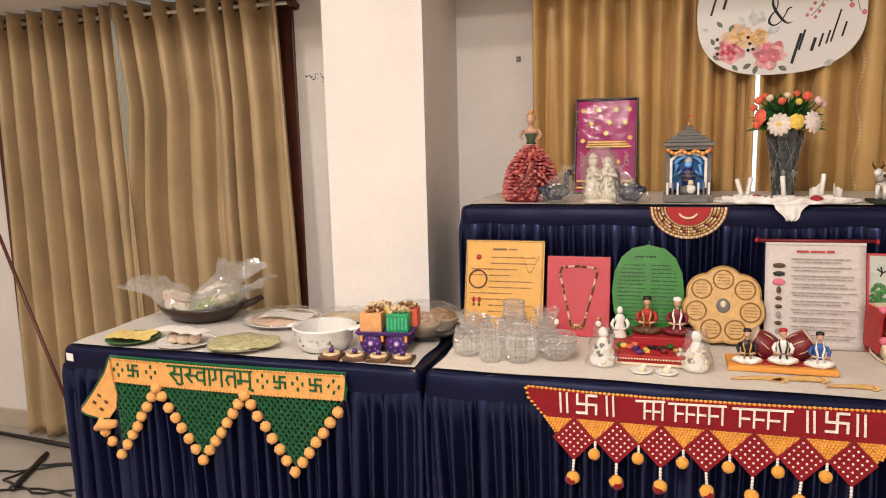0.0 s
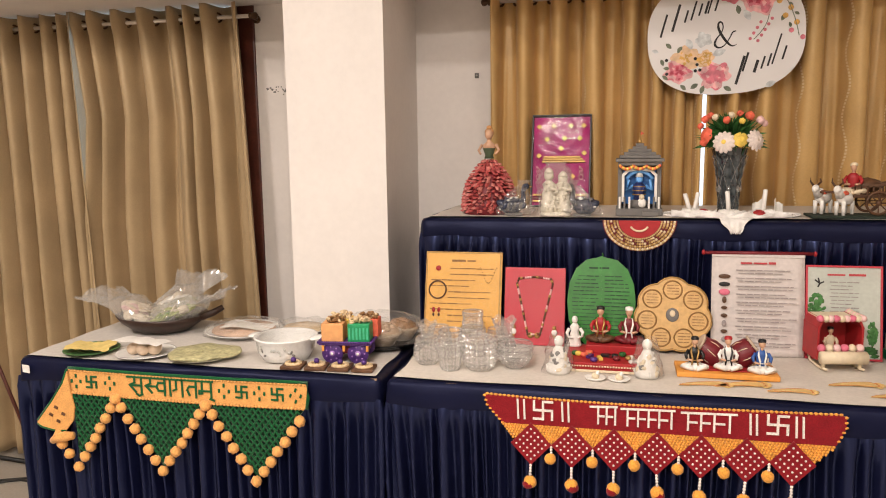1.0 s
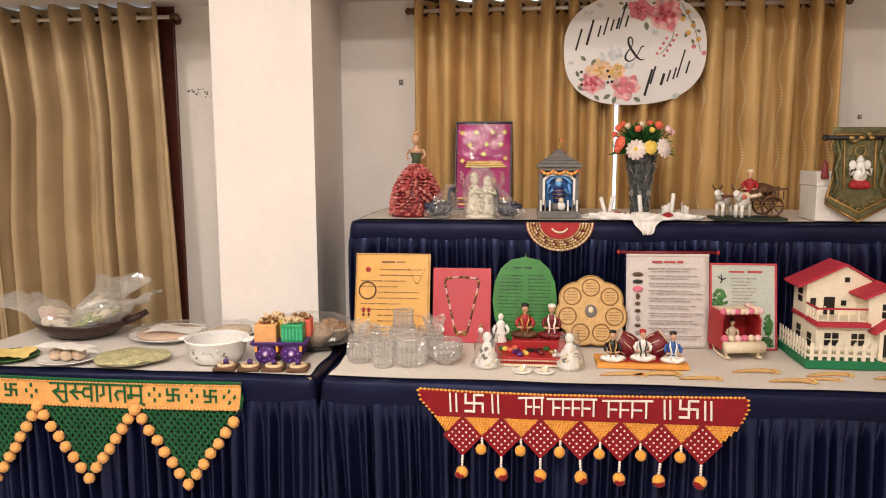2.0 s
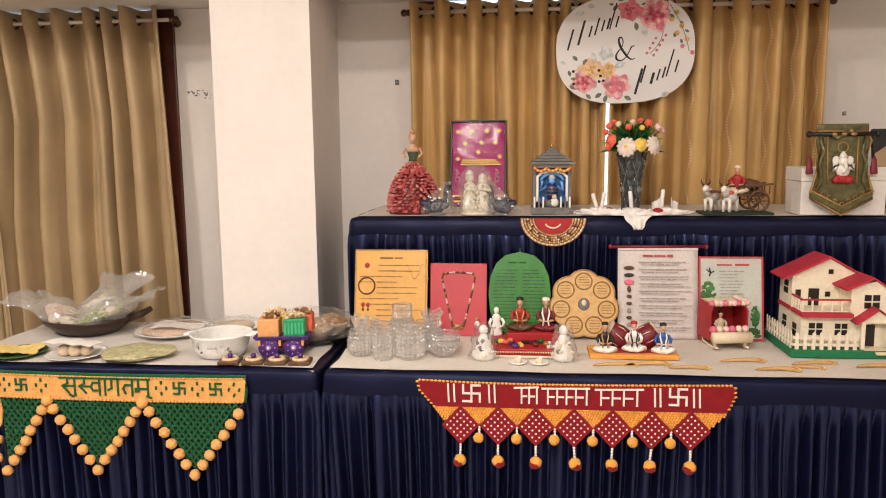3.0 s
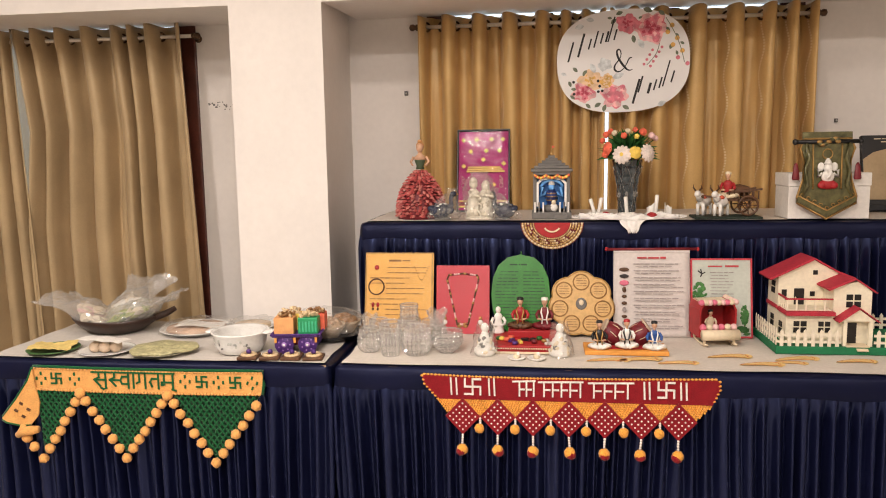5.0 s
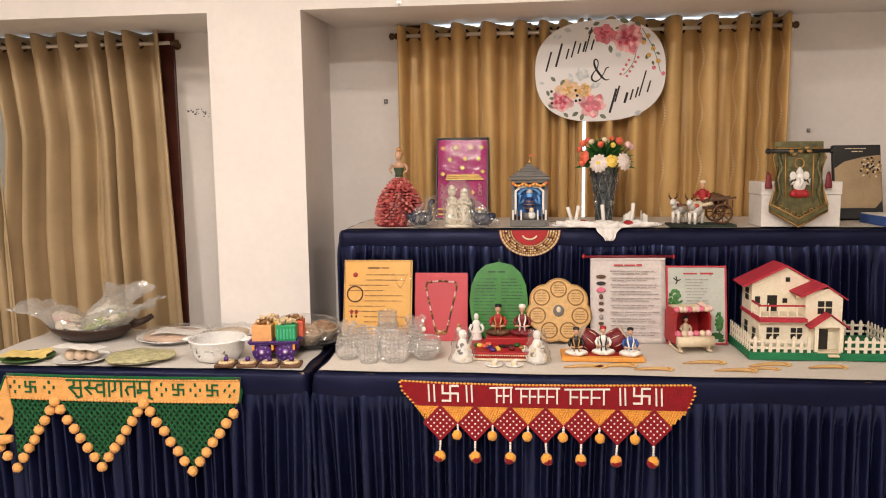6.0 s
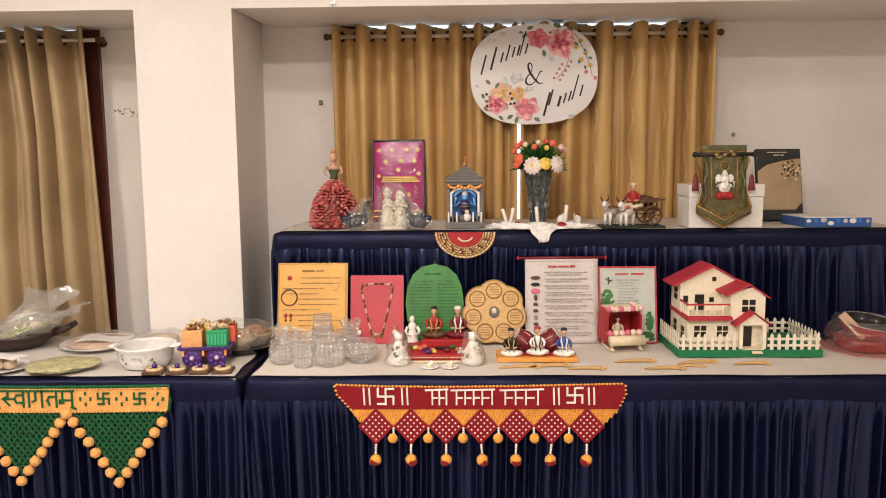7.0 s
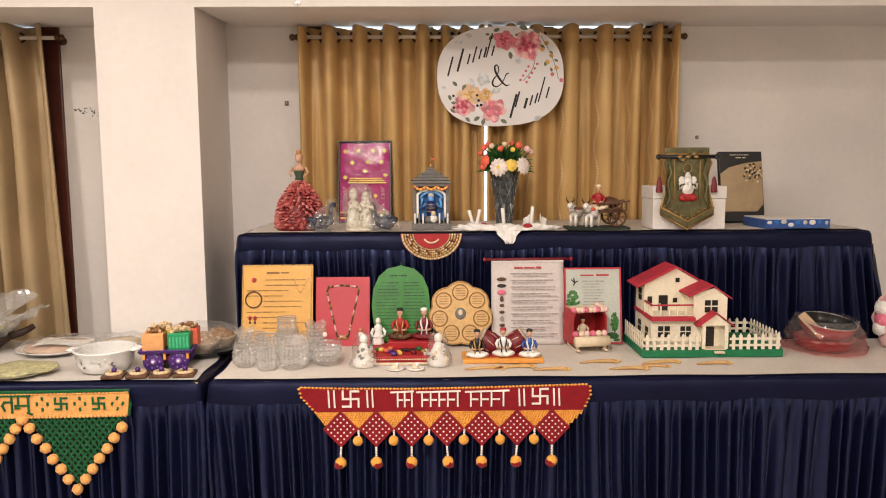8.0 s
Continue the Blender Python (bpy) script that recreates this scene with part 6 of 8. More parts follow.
def shrine():
    r = thing("model_shrine", pose(-0.038, 2.975, ZT), "grey stepped-roof model shrine with a blue idol niche", "model shrine")
    part("base", Mesh().box((0, 0.06, 0.012), (0.148, 0.13, 0.024), GREYSTONE, bev=0.002).box((0.035, -0.012, 0.008), (0.05, 0.02, 0.016), GREYSTONE, bev=0.002), r, "grey base")
    part("back_wall", Mesh().box((0, 0.115, 0.095), (0.13, 0.008, 0.142), GREYSTONE), r)
    for s in (-1, 1):
        part("side_wall", Mesh().box((s * 0.062, 0.065, 0.095), (0.014, 0.10, 0.142), GREYSTONE, bev=0.001), r)
    arch = [(-0.056, 0.045), (-0.056, 0.135), (-0.040, 0.150), (0, 0.157), (0.040, 0.150), (0.056, 0.135), (0.056, 0.045), (0.048, 0.045), (0.048, 0.130), (0.034, 0.143), (0, 0.149), (-0.034, 0.143), (-0.048, 0.130), (-0.048, 0.045)]
    part("niche", Mesh().box((0, 0.058, 0.095), (0.108, 0.006, 0.12), BRIGHT_BLUE), r, "bright blue niche")
    part("white_arch", Mesh().prism(arch, 0.006, WHITE, pose(0, 0.012, 0)), r)
    part("lintel", Mesh().box((0, 0.06, 0.170), (0.138, 0.12, 0.012), GREYSTONE, bev=0.001), r)
    for k, (w_, z) in enumerate(((0.154, 0.181), (0.130, 0.192), (0.102, 0.202), (0.074, 0.212), (0.046, 0.221), (0.026, 0.231))):
        part("roof_step", Mesh().box((0, 0.058, z), (w_, w_ * 0.86, 0.010), GREYSTONE, bev=0.0015), r)
    part("finial", Mesh().lathe([(0.006, 0.235), (0.008, 0.242), (0.002, 0.250), (0.002, 0.275)], GOLD, c=(0, 0.058, 0), seg=10), r, "gold finial")
    part("flag", Mesh().prism([(0.001, 0.262), (0.014, 0.268), (0.001, 0.275)], 0.001, CORAL, pose(0, 0.058, 0)), r, "tiny orange flag")
    g = Mesh()
    for i in range(29):
        f = i / 28
        g.ball((-0.062 + 0.124 * f, -0.002, 0.163 - 0.010 * abs(math.sin(f * math.pi * 3))), 0.0055, (ORANGE, CORAL, YELLOW)[i % 3], 7, 5)
    part("garland", g, r, "orange flower garland")
    for i in range(9):
        if 3 <= i <= 5:
            continue
        x = -0.062 + 0.0155 * i
        part("railing_bar", Mesh().box((x, 0.0, 0.043), (0.006, 0.004, 0.038), WHITE if i % 2 == 0 else GREYSTONE), r)


shrine()
m = Mesh().lathe([(0.026, 0), (0.027, 0.02), (0.020, 0.024)], GREYSTONE, seg=16)
m.lathe([(0.014, 0.02), (0.016, 0.045), (0.020, 0.065), (0.008, 0.076)], INDIGO, seg=14).ball((0, 0, 0.085), (0.011, 0.011, 0.012), SKYBLUE, 10, 7).lathe([(0.012, 0.092), (0.008, 0.104), (0.002, 0.112)], WHITE, seg=10)
for s in (-1, 1):
    m.tube([(s * 0.018, 0, 0.065), (s * 0.036, -0.006, 0.055), (s * 0.032, -0.008, 0.085)], 0.006, SKYBLUE, 7)
m.tube([(0.040 * math.cos(a), -0.004, 0.075 + 0.034 * math.sin(a)) for a in [0.3 + i * 0.42 for i in range(7)]], 0.0055, SKYBLUE, 6)
for z in (0.040, 0.052, 0.064):
    m.tube([(0.019 * math.cos(a * math.pi / 8), 0.019 * math.sin(a * math.pi / 8), z) for a in range(16)], 0.0016, GOLD, 5, closed=True)
m.done("idol", label="small blue and black idol standing in the shrine", category="idol", at=pose(-0.038, 3.005, ZT + 0.0245) @ Matrix.Scale(1.1, 4))
m = Mesh().ball((0, 0, 0.016), (0.016, 0.012, 0.016), WHITE, 12, 8).ball((0, -0.002, 0.036), (0.009, 0.009, 0.010), CREAM, 10, 6)
m.done("figurine", label="tiny white figure in front of the idol", category="figurine", at=pose(-0.030, 2.984, ZT + 0.0245))


# half-round ornament on the tier's edge
PALEGOLD = mat("pale_gold_beads", (0.62, 0.42, 0.20), 0.3, 0.35, var=0.25, scale=90, bump=0.1)


def half_round():
    r = thing("beaded_ornament", pose(-0.038, 2.876, 1.2865), "red half-round mat with gold bead rings on the cloth", "ornament")
    arc = lambda q, n=28: [(q * math.cos(math.pi + math.pi * i / n), q * 0.86 * math.sin(math.pi + math.pi * i / n)) for i in range(n + 1)]
    part("backing", Mesh().prism(arc(0.114), 0.003, MAROON, pose(0, 0.003, 0)), r)
    part("red_felt", Mesh().prism(arc(0.064), 0.003, RED, pose(0, -0.001, 0)), r, "bright red felt centre")
    part("cord", Mesh().tube([(x * 0.032 / 0.064, -0.003, z * 0.5 - 0.008) for x, z in arc(0.058)[4:25]], 0.0035, CREAM, 6), r, "cream curved cord")
    k = 0
    for q, n, s in ((0.068, 32, 0.0032), (0.077, 34, 0.0040), (0.087, 36, 0.0042), (0.097, 40, 0.0042), (0.107, 44, 0.0044)):
        b = Mesh()
        for i in range(n):
            a = math.pi + math.pi * (i + 0.5) / n
            b.ball((q * math.cos(a), -0.001, q * 0.86 * math.sin(a)), (s, s * 0.6, s), (PALEGOLD, GOLD, CREAM, PALEGOLD, MAROON)[(i * 2 + k) % (4 if k > 2 else 5)] if k else PALEGOLD, 8, 5)
        k += 1
        part("bead_ring", b, r, "gold and cream beads")


half_round()


# ---- vase with flowers ----
BLUSH = mat("blush_white_petals", (0.72, 0.62, 0.56), 0.6, var=0.15, scale=50)


def vase():
    r = thing("flower_vase", pose(0.248, 3.06, ZT), "smoky cut-glass vase filled with artificial flowers", "vase")
    rings = []
    for k in range(45):
        z = 0.215 * k / 44
        q = 0.0315 + 0.026 * (z / 0.215) ** 2.4 + 0.004 * max(0.0, 1 - z / 0.02)
        ring = []
        for j in range(72):
            a = 2 * math.pi * j / 72
            c = math.cos(6 * a + z * 95) * math.cos(6 * a - z * 95)
            w = q * (1 + (0.09 * c if 0.015 < z < 0.195 else 0.0) + 0.012 * math.cos(24 * a))
            ring.append((w * math.cos(a), w * math.sin(a), z))
        rings.append(ring)
    body = Mesh().loft(rings + [[(0.050 * math.cos(2 * math.pi * j / 72), 0.050 * math.sin(2 * math.pi * j / 72), 0.208) for j in range(72)], [(0.001 * math.cos(2 * math.pi * j / 72), 0.001 * math.sin(2 * math.pi * j / 72), 0.17) for j in range(72)]], SMOKE, True, True)
    body.s[:] = [False] * len(body.s)
    part("vase_body", body, r, "smoky cut-glass body")
    cut = Mesh()
    for k in range(7):
        for s in (-1, 1):
            a0 = 2 * math.pi * k / 7 - 0.4
            cut.tube([((0.0335 + 0.024 * f ** 2 * (0.4 + 0.6 * f)) * math.cos(a0 + s * f * 1.3) , (0.0335 + 0.024 * f ** 2 * (0.4 + 0.6 * f)) * math.sin(a0 + s * f * 1.3), 0.02 + 0.17 * f) for f in [i / 9 for i in range(10)]], 0.0009, CUTGLASS, 5)
        cut.ball((0.0345 * math.cos(a0 + 0.45), 0.0345 * math.sin(a0 + 0.45), 0.085), (0.008, 0.008, 0.014), CUTGLASS, 8, 5)
    part("glass_cutting", cut, r, "bright cut lines in the glass")
    rnd = random.Random(6)
    lv = Mesh()
    for i in range(320):
        a, e = rnd.uniform(0, 6.28), rnd.uniform(-0.1, 1.2)
        d = Vector((math.cos(a) * math.cos(e), math.sin(a) * math.cos(e), math.sin(e)))
        p0 = Vector((0, 0, 0.235)) + d * 0.030
        ln = rnd.uniform(0.040, 0.092)
        side = d.cross(Vector((rnd.uniform(-1, 1), rnd.uniform(-1, 1), rnd.uniform(-1, 1)))).normalized() * 0.009
        up = side.cross(d).normalized() * 0.004
        tip = p0 + d * ln + Vector((0, 0, -0.01))
        mid = p0 + d * ln * 0.5
        lv.add([p0, mid + side, tip, mid - side, mid + up], [[0, 1, 4], [1, 2, 4], [2, 3, 4], [3, 0, 4]], LEAF_GREEN)
    part("foliage", lv, r, "dark green leaves")
    spots = [(p[0] * 1.05, p[1], p[2], p[3] * (1.0 if p[3] > 0.022 else 0.82), *p[4:]) for p in ((-0.030, -0.095, 0.235, 0.036, BLUSH, YELLOW, 13, 1), (0.060, -0.085, 0.240, 0.035, BLUSH, CREAM, 12, 2), (0.016, -0.10, 0.243, 0.024, YELLOW, YELLOW, 8, 2), (-0.078, -0.06, 0.258, 0.026, CORAL, CORAL, 7, 2), (-0.082, -0.05, 0.235, 0.018, CORAL, CORAL, 6, 2),
             (-0.078, -0.03, 0.325, 0.018, CORAL, RED, 6, 2), (-0.05, -0.04, 0.335, 0.015, CREAM, YELLOW, 6, 2), (-0.02, -0.06, 0.318, 0.017, CORAL, RED, 6, 2), (-0.005, -0.04, 0.345, 0.015, CREAM, YELLOW, 6, 2), (0.022, -0.07, 0.312, 0.014, YELLOW, CREAM, 6, 2), (0.045, -0.05, 0.338, 0.020, CORAL, PALE_PINK, 6, 2),
             (0.075, -0.05, 0.315, 0.018, PALE_PINK, CREAM, 6, 2), (0.09, -0.03, 0.30, 0.016, PALE_PINK, CREAM, 6, 2), (0.025, 0.0, 0.352, 0.016, CORAL, RED, 6, 2), (-0.06, 0.0, 0.345, 0.016, CORAL, CREAM, 6, 2), (-0.09, -0.02, 0.29, 0.015, CORAL, RED, 6, 2))]
    for x, y, z, s, pm, hm, n, ly in spots:
        z = z if z < 0.28 else 0.28 + (z - 0.28) * 0.62
        m = Mesh()
        if s > 0.022:
            flower(m, (0, 0, 0), s, n, pm, hm, Matrix(), layers=ly)
        else:
            m.ball((0, -0.2 * s, 0), (0.62 * s, 0.8 * s, 0.62 * s), pm, 10, 7, rough=0.12)
            for q in range(5):
                a = 2 * math.pi * q / 5
                m.ball((0.42 * s * math.cos(a), -0.15 * s, 0.42 * s * math.sin(a)), (0.5 * s, 0.75 * s, 0.5 * s), pm, 8, 5, rough=0.1)
        el = 10 if z < 0.27 else 45
        part("flower", m, r, at=pose(x, y, z, 0, 0, math.degrees(math.atan2(y, x)) + 90) @ pose(0, 0, 0, -el, 0, 0))
        st = Mesh().tube([(x * 0.96, y * 0.96, z - 0.003), (x * 0.6, y * 0.6, z * 0.75 + 0.04), (x * 0.2, y * 0.2, 0.14)], 0.0018, LEAF_GREEN, 5)
        part("stem", st, r)


vase()


def doily():
    LACE = mat("white_lace", (0.80, 0.77, 0.73), 0.8, var=0.06, scale=40, bump=0.6, bscale=180)
    m = Mesh()
    pts = []
    for i in range(72):
        a = 2 * math.pi * i / 72
        q = 1 + 0.06 * abs(math.sin(6 * a))
        pts.append((0.245 + 0.205 * q * math.cos(a), 3.03 + 0.115 * q * math.sin(a)))
    v = [(0.245, 3.03, ZT + 0.002)] + [(x, y, ZT + 0.0015) for x, y in pts]
    m.add(v, [[0, 1 + i, 1 + (i + 1) % 72] for i in range(72)], LACE)
    # the corner that hangs over the edge
    fn = lambda u, v: (0.245 + (u - 0.5) * 0.115 * (1 - 0.75 * v) + 0.004 * math.sin(9 * v), 2.905 - 0.030 * min(1, v * 2.2) - 0.003 * math.sin(12 * u), ZT + 0.002 - 0.042 * max(0, v - 0.3) / 0.7 - 0.006 * abs(math.sin(14 * u)) * v)
    m.sheet(fn, 20, 8, LACE)
    for k in range(3):
        fr = lambda u, v, k=k: (0.06 + 0.36 * u + 0.004 * math.sin(25 * u + k), 2.925 + 0.020 * k - 0.030 * (1 - (2 * u - 1) ** 2) - 0.008 * v * math.sin(34 * u + 2 * k), ZT + 0.002 + 0.014 * v * (1 + 0.5 * math.sin(23 * u + k)))
        m.sheet(fr, 70, 3, LACE)
    for i in range(60):
        a = 2 * math.pi * i / 60
        m.ball((0.245 + 0.213 * math.cos(a), 3.03 + 0.120 * math.sin(a), ZT + 0.003), (0.008, 0.006, 0.003), LACE, 7, 4, rough=0.2)
    ob = m.done("lace_doily", label="white crochet lace doily draped over the tier's edge", category="doily")
    solidify(ob, 0.001)


doily()


def stick_ornament(x, y, turn, leans):
    """A small white lace ruffle from which slim rolled stems rise."""
    m = Mesh()
    for k in range(9):
        a = 2 * math.pi * k / 9
        m.ball((0.022 * math.cos(a), 0.018 * math.sin(a), 0.010), (0.014, 0.011, 0.011), WHITE, 9, 6, rough=0.25)
    for dx, lean, h in leans:
        m.tube([(dx, 0, 0.004), (dx + lean * 0.4, 0, h * 0.45), (dx + lean, 0.002, h), (dx + lean * 1.04, 0.002, h + 0.003)], [0.0075, 0.0068, 0.0072, 0.0055], WHITE, 12)
    return m.done("stem_ornament", label="slim rolled white stems in a lace ruffle", category="ornament", group="white stem ornaments", at=pose(x, y, ZT + 0.0035, 0, 0, turn))


def lace_curl(x, y, turn):
    fn = lambda u, v: (0.030 * math.cos(1 + 4.2 * u) * (0.5 + 0.5 * u), 0.012 * math.sin(9 * u), 0.002 + v * (0.030 + 0.022 * math.sin(3.1 * u)) + 0.004 * math.sin(20 * u) * v)
    ob = Mesh().sheet(fn, 28, 6, WHITE).done("lace_curl", label="stiff white lace curl standing on a doily", category="ornament", at=pose(x, y, ZT + 0.0035, 0, 0, turn))
    solidify(ob, 0.001)


stick_ornament(0.128, 2.985, 0, ((-0.004, -0.018, 0.066), (0.006, 0.012, 0.070)))
stick_ornament(0.236, 2.945, 0, ((0, -0.006, 0.076),))
stick_ornament(0.345, 2.975, 0, ((-0.004, 0.006, 0.080),))
lace_curl(0.392, 2.985, 20), lace_curl(0.328, 3.0, 140)
for x, y in ((0.172, 2.955), (0.335, 2.925)):
    m = Mesh()
    for k in range(3):
        flower(m, (0.014 * k - 0.014, 0, 0.012), 0.016, 6, RED, MAROON, pose(0, 0, 0, -40, 0, 30 * k), layers=2)
    m.done("fabric_flower", label="small red fabric flower cluster on a doily", category="flower", group="red fabric flowers", at=pose(x, y, ZT + 0.004))


# ---- bullock cart ----
def bullock_cart():
    r = thing("bullock_cart", pose(0.592, 2.985, ZT), "painted wooden model bullock cart on a green base", "model cart")
    part("base_board", Mesh().box((0, 0, 0.004), (0.235, 0.115, 0.008), mat("black_green_felt", (0.018, 0.028, 0.018), 0.8, var=0.3, scale=60), bev=0.002), r, "dark green base board")
    part("cart_bed", Mesh().box((0.055, 0.02, 0.066), (0.105, 0.075, 0.010), BROWN, bev=0.002), r)
    for s in (-0.02, 0.06):
        part("side_rail", Mesh().box((0.06, s, 0.098), (0.125, 0.004, 0.007), BROWN, rot=(0, -6, 0)), r)
        for k in range(7):
            part("rail_post", Mesh().box((0.008 + 0.017 * k, s, 0.083), (0.004, 0.004, 0.030), BROWN), r)
    part("hay_load", Mesh().ball((0.05, 0.02, 0.098), (0.045, 0.03, 0.022), BROWN, 12, 7, rough=0.2), r, "brown load")
    for s in (-0.032, 0.072):
        wl_ = Mesh().tube([(0.034 * math.cos(a * math.pi / 10), 0, 0.034 * math.sin(a * math.pi / 10)) for a in range(20)], 0.0042, BROWN, 7, closed=True)
        wl_.lathe([(0.008, -0.004), (0.008, 0.004)], BROWN, seg=10, m=pose(0, 0, 0, 90, 0, 0))
        for k in range(8):
            a = k * math.pi / 4
            wl_.tube([(0, 0, 0), (0.034 * math.cos(a), 0, 0.034 * math.sin(a))], 0.002, BROWN, 5)
        part("wheel", wl_, r, "brown spoked wheel", pose(0.072, s, 0.046))
    part("shaft", Mesh().tube([(0.03, 0.02, 0.066), (-0.03, 0.01, 0.075), (-0.085, 0.0, 0.080)], 0.004, BROWN, 7), r)
    part("yoke", Mesh().tube([(-0.088, -0.045, 0.079), (-0.082, 0.05, 0.079)], 0.004, BROWN, 7), r)
    for x, y in ((-0.076, 0.020), (-0.026, -0.026)):
        o = Mesh()
        o.ball((0.012, 0, 0.052), (0.036, 0.017, 0.019), WHITE, 14, 9).ball((-0.008, 0, 0.068), (0.012, 0.009, 0.010), WHITE, 10, 6)
        o.tube([(-0.018, 0, 0.060), (-0.034, 0, 0.076)], [0.012, 0.009], WHITE, 9).ball((-0.042, -0.003, 0.078), (0.013, 0.009, 0.010), WHITE, 10, 7, rot=(0, -25, 0))
        for a in (-0.014, 0.036):
            for b in (-0.009, 0.009):
                o.tube([(a, b, 0.045), (a, b, 0.009)], [0.006, 0.0045], WHITE, 7)
        for s in (-1, 1):
            o.tube([(-0.038, s * 0.005, 0.086), (-0.036, s * 0.014, 0.096), (-0.040, s * 0.012, 0.106)], [0.003, 0.0025, 0.001], BROWN, 6)
        o.tube([(0.047, 0, 0.055), (0.053, 0, 0.030)], 0.002, BROWN, 5)
        o.ball((-0.004, 0, 0.066), (0.020, 0.016, 0.008), CORAL, 9, 6)
        part("ox", o, r, "small white painted ox", pose(x, y, -0.0015, 0, 0, 52) @ Matrix.Scale(1.17, 4))


bullock_cart()
figure("figurine", "tiny cart driver figure in red with raised arm", 0.600, 2.990, ZT + 0.071, 0.105, CREAM, RED, CREAM, -20)


# ---- boxes and the shield ----
WBOX = mat("white_textured_carton", (0.74, 0.70, 0.65), 0.55, var=0.05, scale=10, bump=0.6, bscale=90)
SHIELD = mat("bronze_green_relief", (0.105, 0.095, 0.036), 0.28, 0.25, var=0.45, scale=35, grain=0.25, bump=0.7, bscale=70, coat=0.5)
r = thing("carton", pose(0.928, 2.925, ZT), "white embossed carton with a lift-off lid", "box")
part("carton_body", Mesh().box((0, 0.075, 0.057), (0.272, 0.15, 0.114), WBOX, bev=0.002), r)
part("lid", Mesh().box((0, 0.075, 0.138), (0.277, 0.155, 0.046), WBOX, bev=0.002), r)


def shield():
    r = thing("wall_plaque", pose(0.908, 2.888, ZT) @ pose(0, 0, 0, -4, 0, 0) @ Matrix.Diagonal((1, 1, 1.07, 1)), "bronze-green shield plaque with a white elephant-headed idol", "plaque")
    out = [(-0.078, 0.262), (-0.090, 0.232), (-0.076, 0.19), (-0.080, 0.13), (-0.098, 0.075), (-0.098, 0.055), (0, 0.003), (0.098, 0.055), (0.098, 0.075), (0.080, 0.13), (0.076, 0.19), (0.090, 0.232), (0.078, 0.262)]
    part("panel", Mesh().prism(out, 0.012, SHIELD), r)
    part("gold_edge", Mesh().tube([(x, -0.001, z) for x, z in out], 0.004, GOLD, 7, closed=True), r)
    for s in (-1, 1):
        part("side_scroll", Mesh().tube([(s * 0.070, -0.004, 0.25), (s * 0.062, -0.006, 0.20), (s * 0.072, -0.006, 0.16), (s * 0.066, -0.006, 0.115), (s * 0.082, -0.004, 0.075)], [0.006, 0.008, 0.006, 0.008, 0.005], SHIELD, 8), r)
        part("inner_line", Mesh().tube([(s * 0.048, -0.002, 0.255), (s * 0.046, -0.002, 0.10)], 0.003, GOLD, 6), r)
        part("tassel", Mesh().lathe([(0.003, 0.05), (0.008, 0.04), (0.013, 0.0), (0.011, -0.005)], MAROON, c=(s * 0.102, 0.004, 0.135), seg=12, sy=0.5), r, "maroon tassel")
    part("chevron", Mesh().prism([(-0.096, 0.078), (0, 0.030), (0.096, 0.078), (0.096, 0.060), (0, 0.010), (-0.096, 0.060)], 0.006, SHIELD, pose(0, -0.005, 0)), r)
    for x in range(-4, 5):
        z = 0.028 + 0.0505 * abs(x * 0.0205) / 0.096 - 0.002
        part("embossed_scroll", Mesh().tube([(x * 0.0205 + 0.006 * math.cos(a), -0.0065, z + 0.012 + 0.005 * math.sin(a)) for a in [q * math.pi / 4 for q in range(7)]], 0.0017, GOLD, 5), r)
    part("chevron_line", Mesh().tube([(-0.094, -0.004, 0.078), (0, -0.005, 0.030), (0.094, -0.004, 0.078)], 0.003, GOLD, 6), r)
    part("top_cloth", Mesh().box((0, 0.004, 0.272), (0.165, 0.006, 0.026), SHIELD, bev=0.002), r)
    part("rod", Mesh().tube([(-0.106, -0.004, 0.253), (0.106, -0.004, 0.253)], 0.007, BLACK, 10).ball((-0.108, -0.004, 0.253), 0.010, BLACK, 10, 6).ball((0.108, -0.004, 0.253), 0.010, BLACK, 10, 6), r, "dark rod with round ends")
    k = Mesh()
    for i in range(9):
        a = math.pi * i / 8
        k.ball((0.030 * math.cos(a), -0.012, 0.252 + 0.010 * math.sin(a * 2)), (0.010, 0.005, 0.006), SHIELD if i % 2 else GOLD, 8, 5)
    part("rod_knot", k, r)
    part("halo", Mesh().tube([(0.016 * math.cos(a * math.pi / 12), -0.003, 0.213 + 0.016 * math.sin(a * math.pi / 12)) for a in range(24)], 0.0022, GOLD, 6, closed=True), r)
    m = Mesh()
    m.ball((0, -0.006, 0.115), (0.030, 0.012, 0.016), RED, 14, 8).ball((-0.02, -0.010, 0.112), (0.014, 0.010, 0.012), RED, 10, 6).ball((0.02, -0.010, 0.112), (0.014, 0.010, 0.012), RED, 10, 6)
    m.ball((0, -0.007, 0.140), (0.022, 0.014, 0.020), WHITE, 14, 9).ball((0, -0.010, 0.168), (0.015, 0.012, 0.016), WHITE, 12, 8)
    for s in (-1, 1):
        m.ball((s * 0.022, -0.006, 0.172), (0.012, 0.004, 0.014), WHITE, 10, 6).tube([(s * 0.018, -0.008, 0.150), (s * 0.034, -0.010, 0.140), (s * 0.032, -0.010, 0.162)], 0.006, WHITE, 7)
    m.tube([(0, -0.020, 0.164), (0.003, -0.026, 0.150), (-0.002, -0.026, 0.138), (-0.010, -0.024, 0.134)], [0.007, 0.006, 0.005, 0.004], WHITE, 8)
    m.lathe([(0.014, 0.180), (0.010, 0.190), (0.003, 0.200)], WHITE, c=(0, -0.008, 0), seg=10)
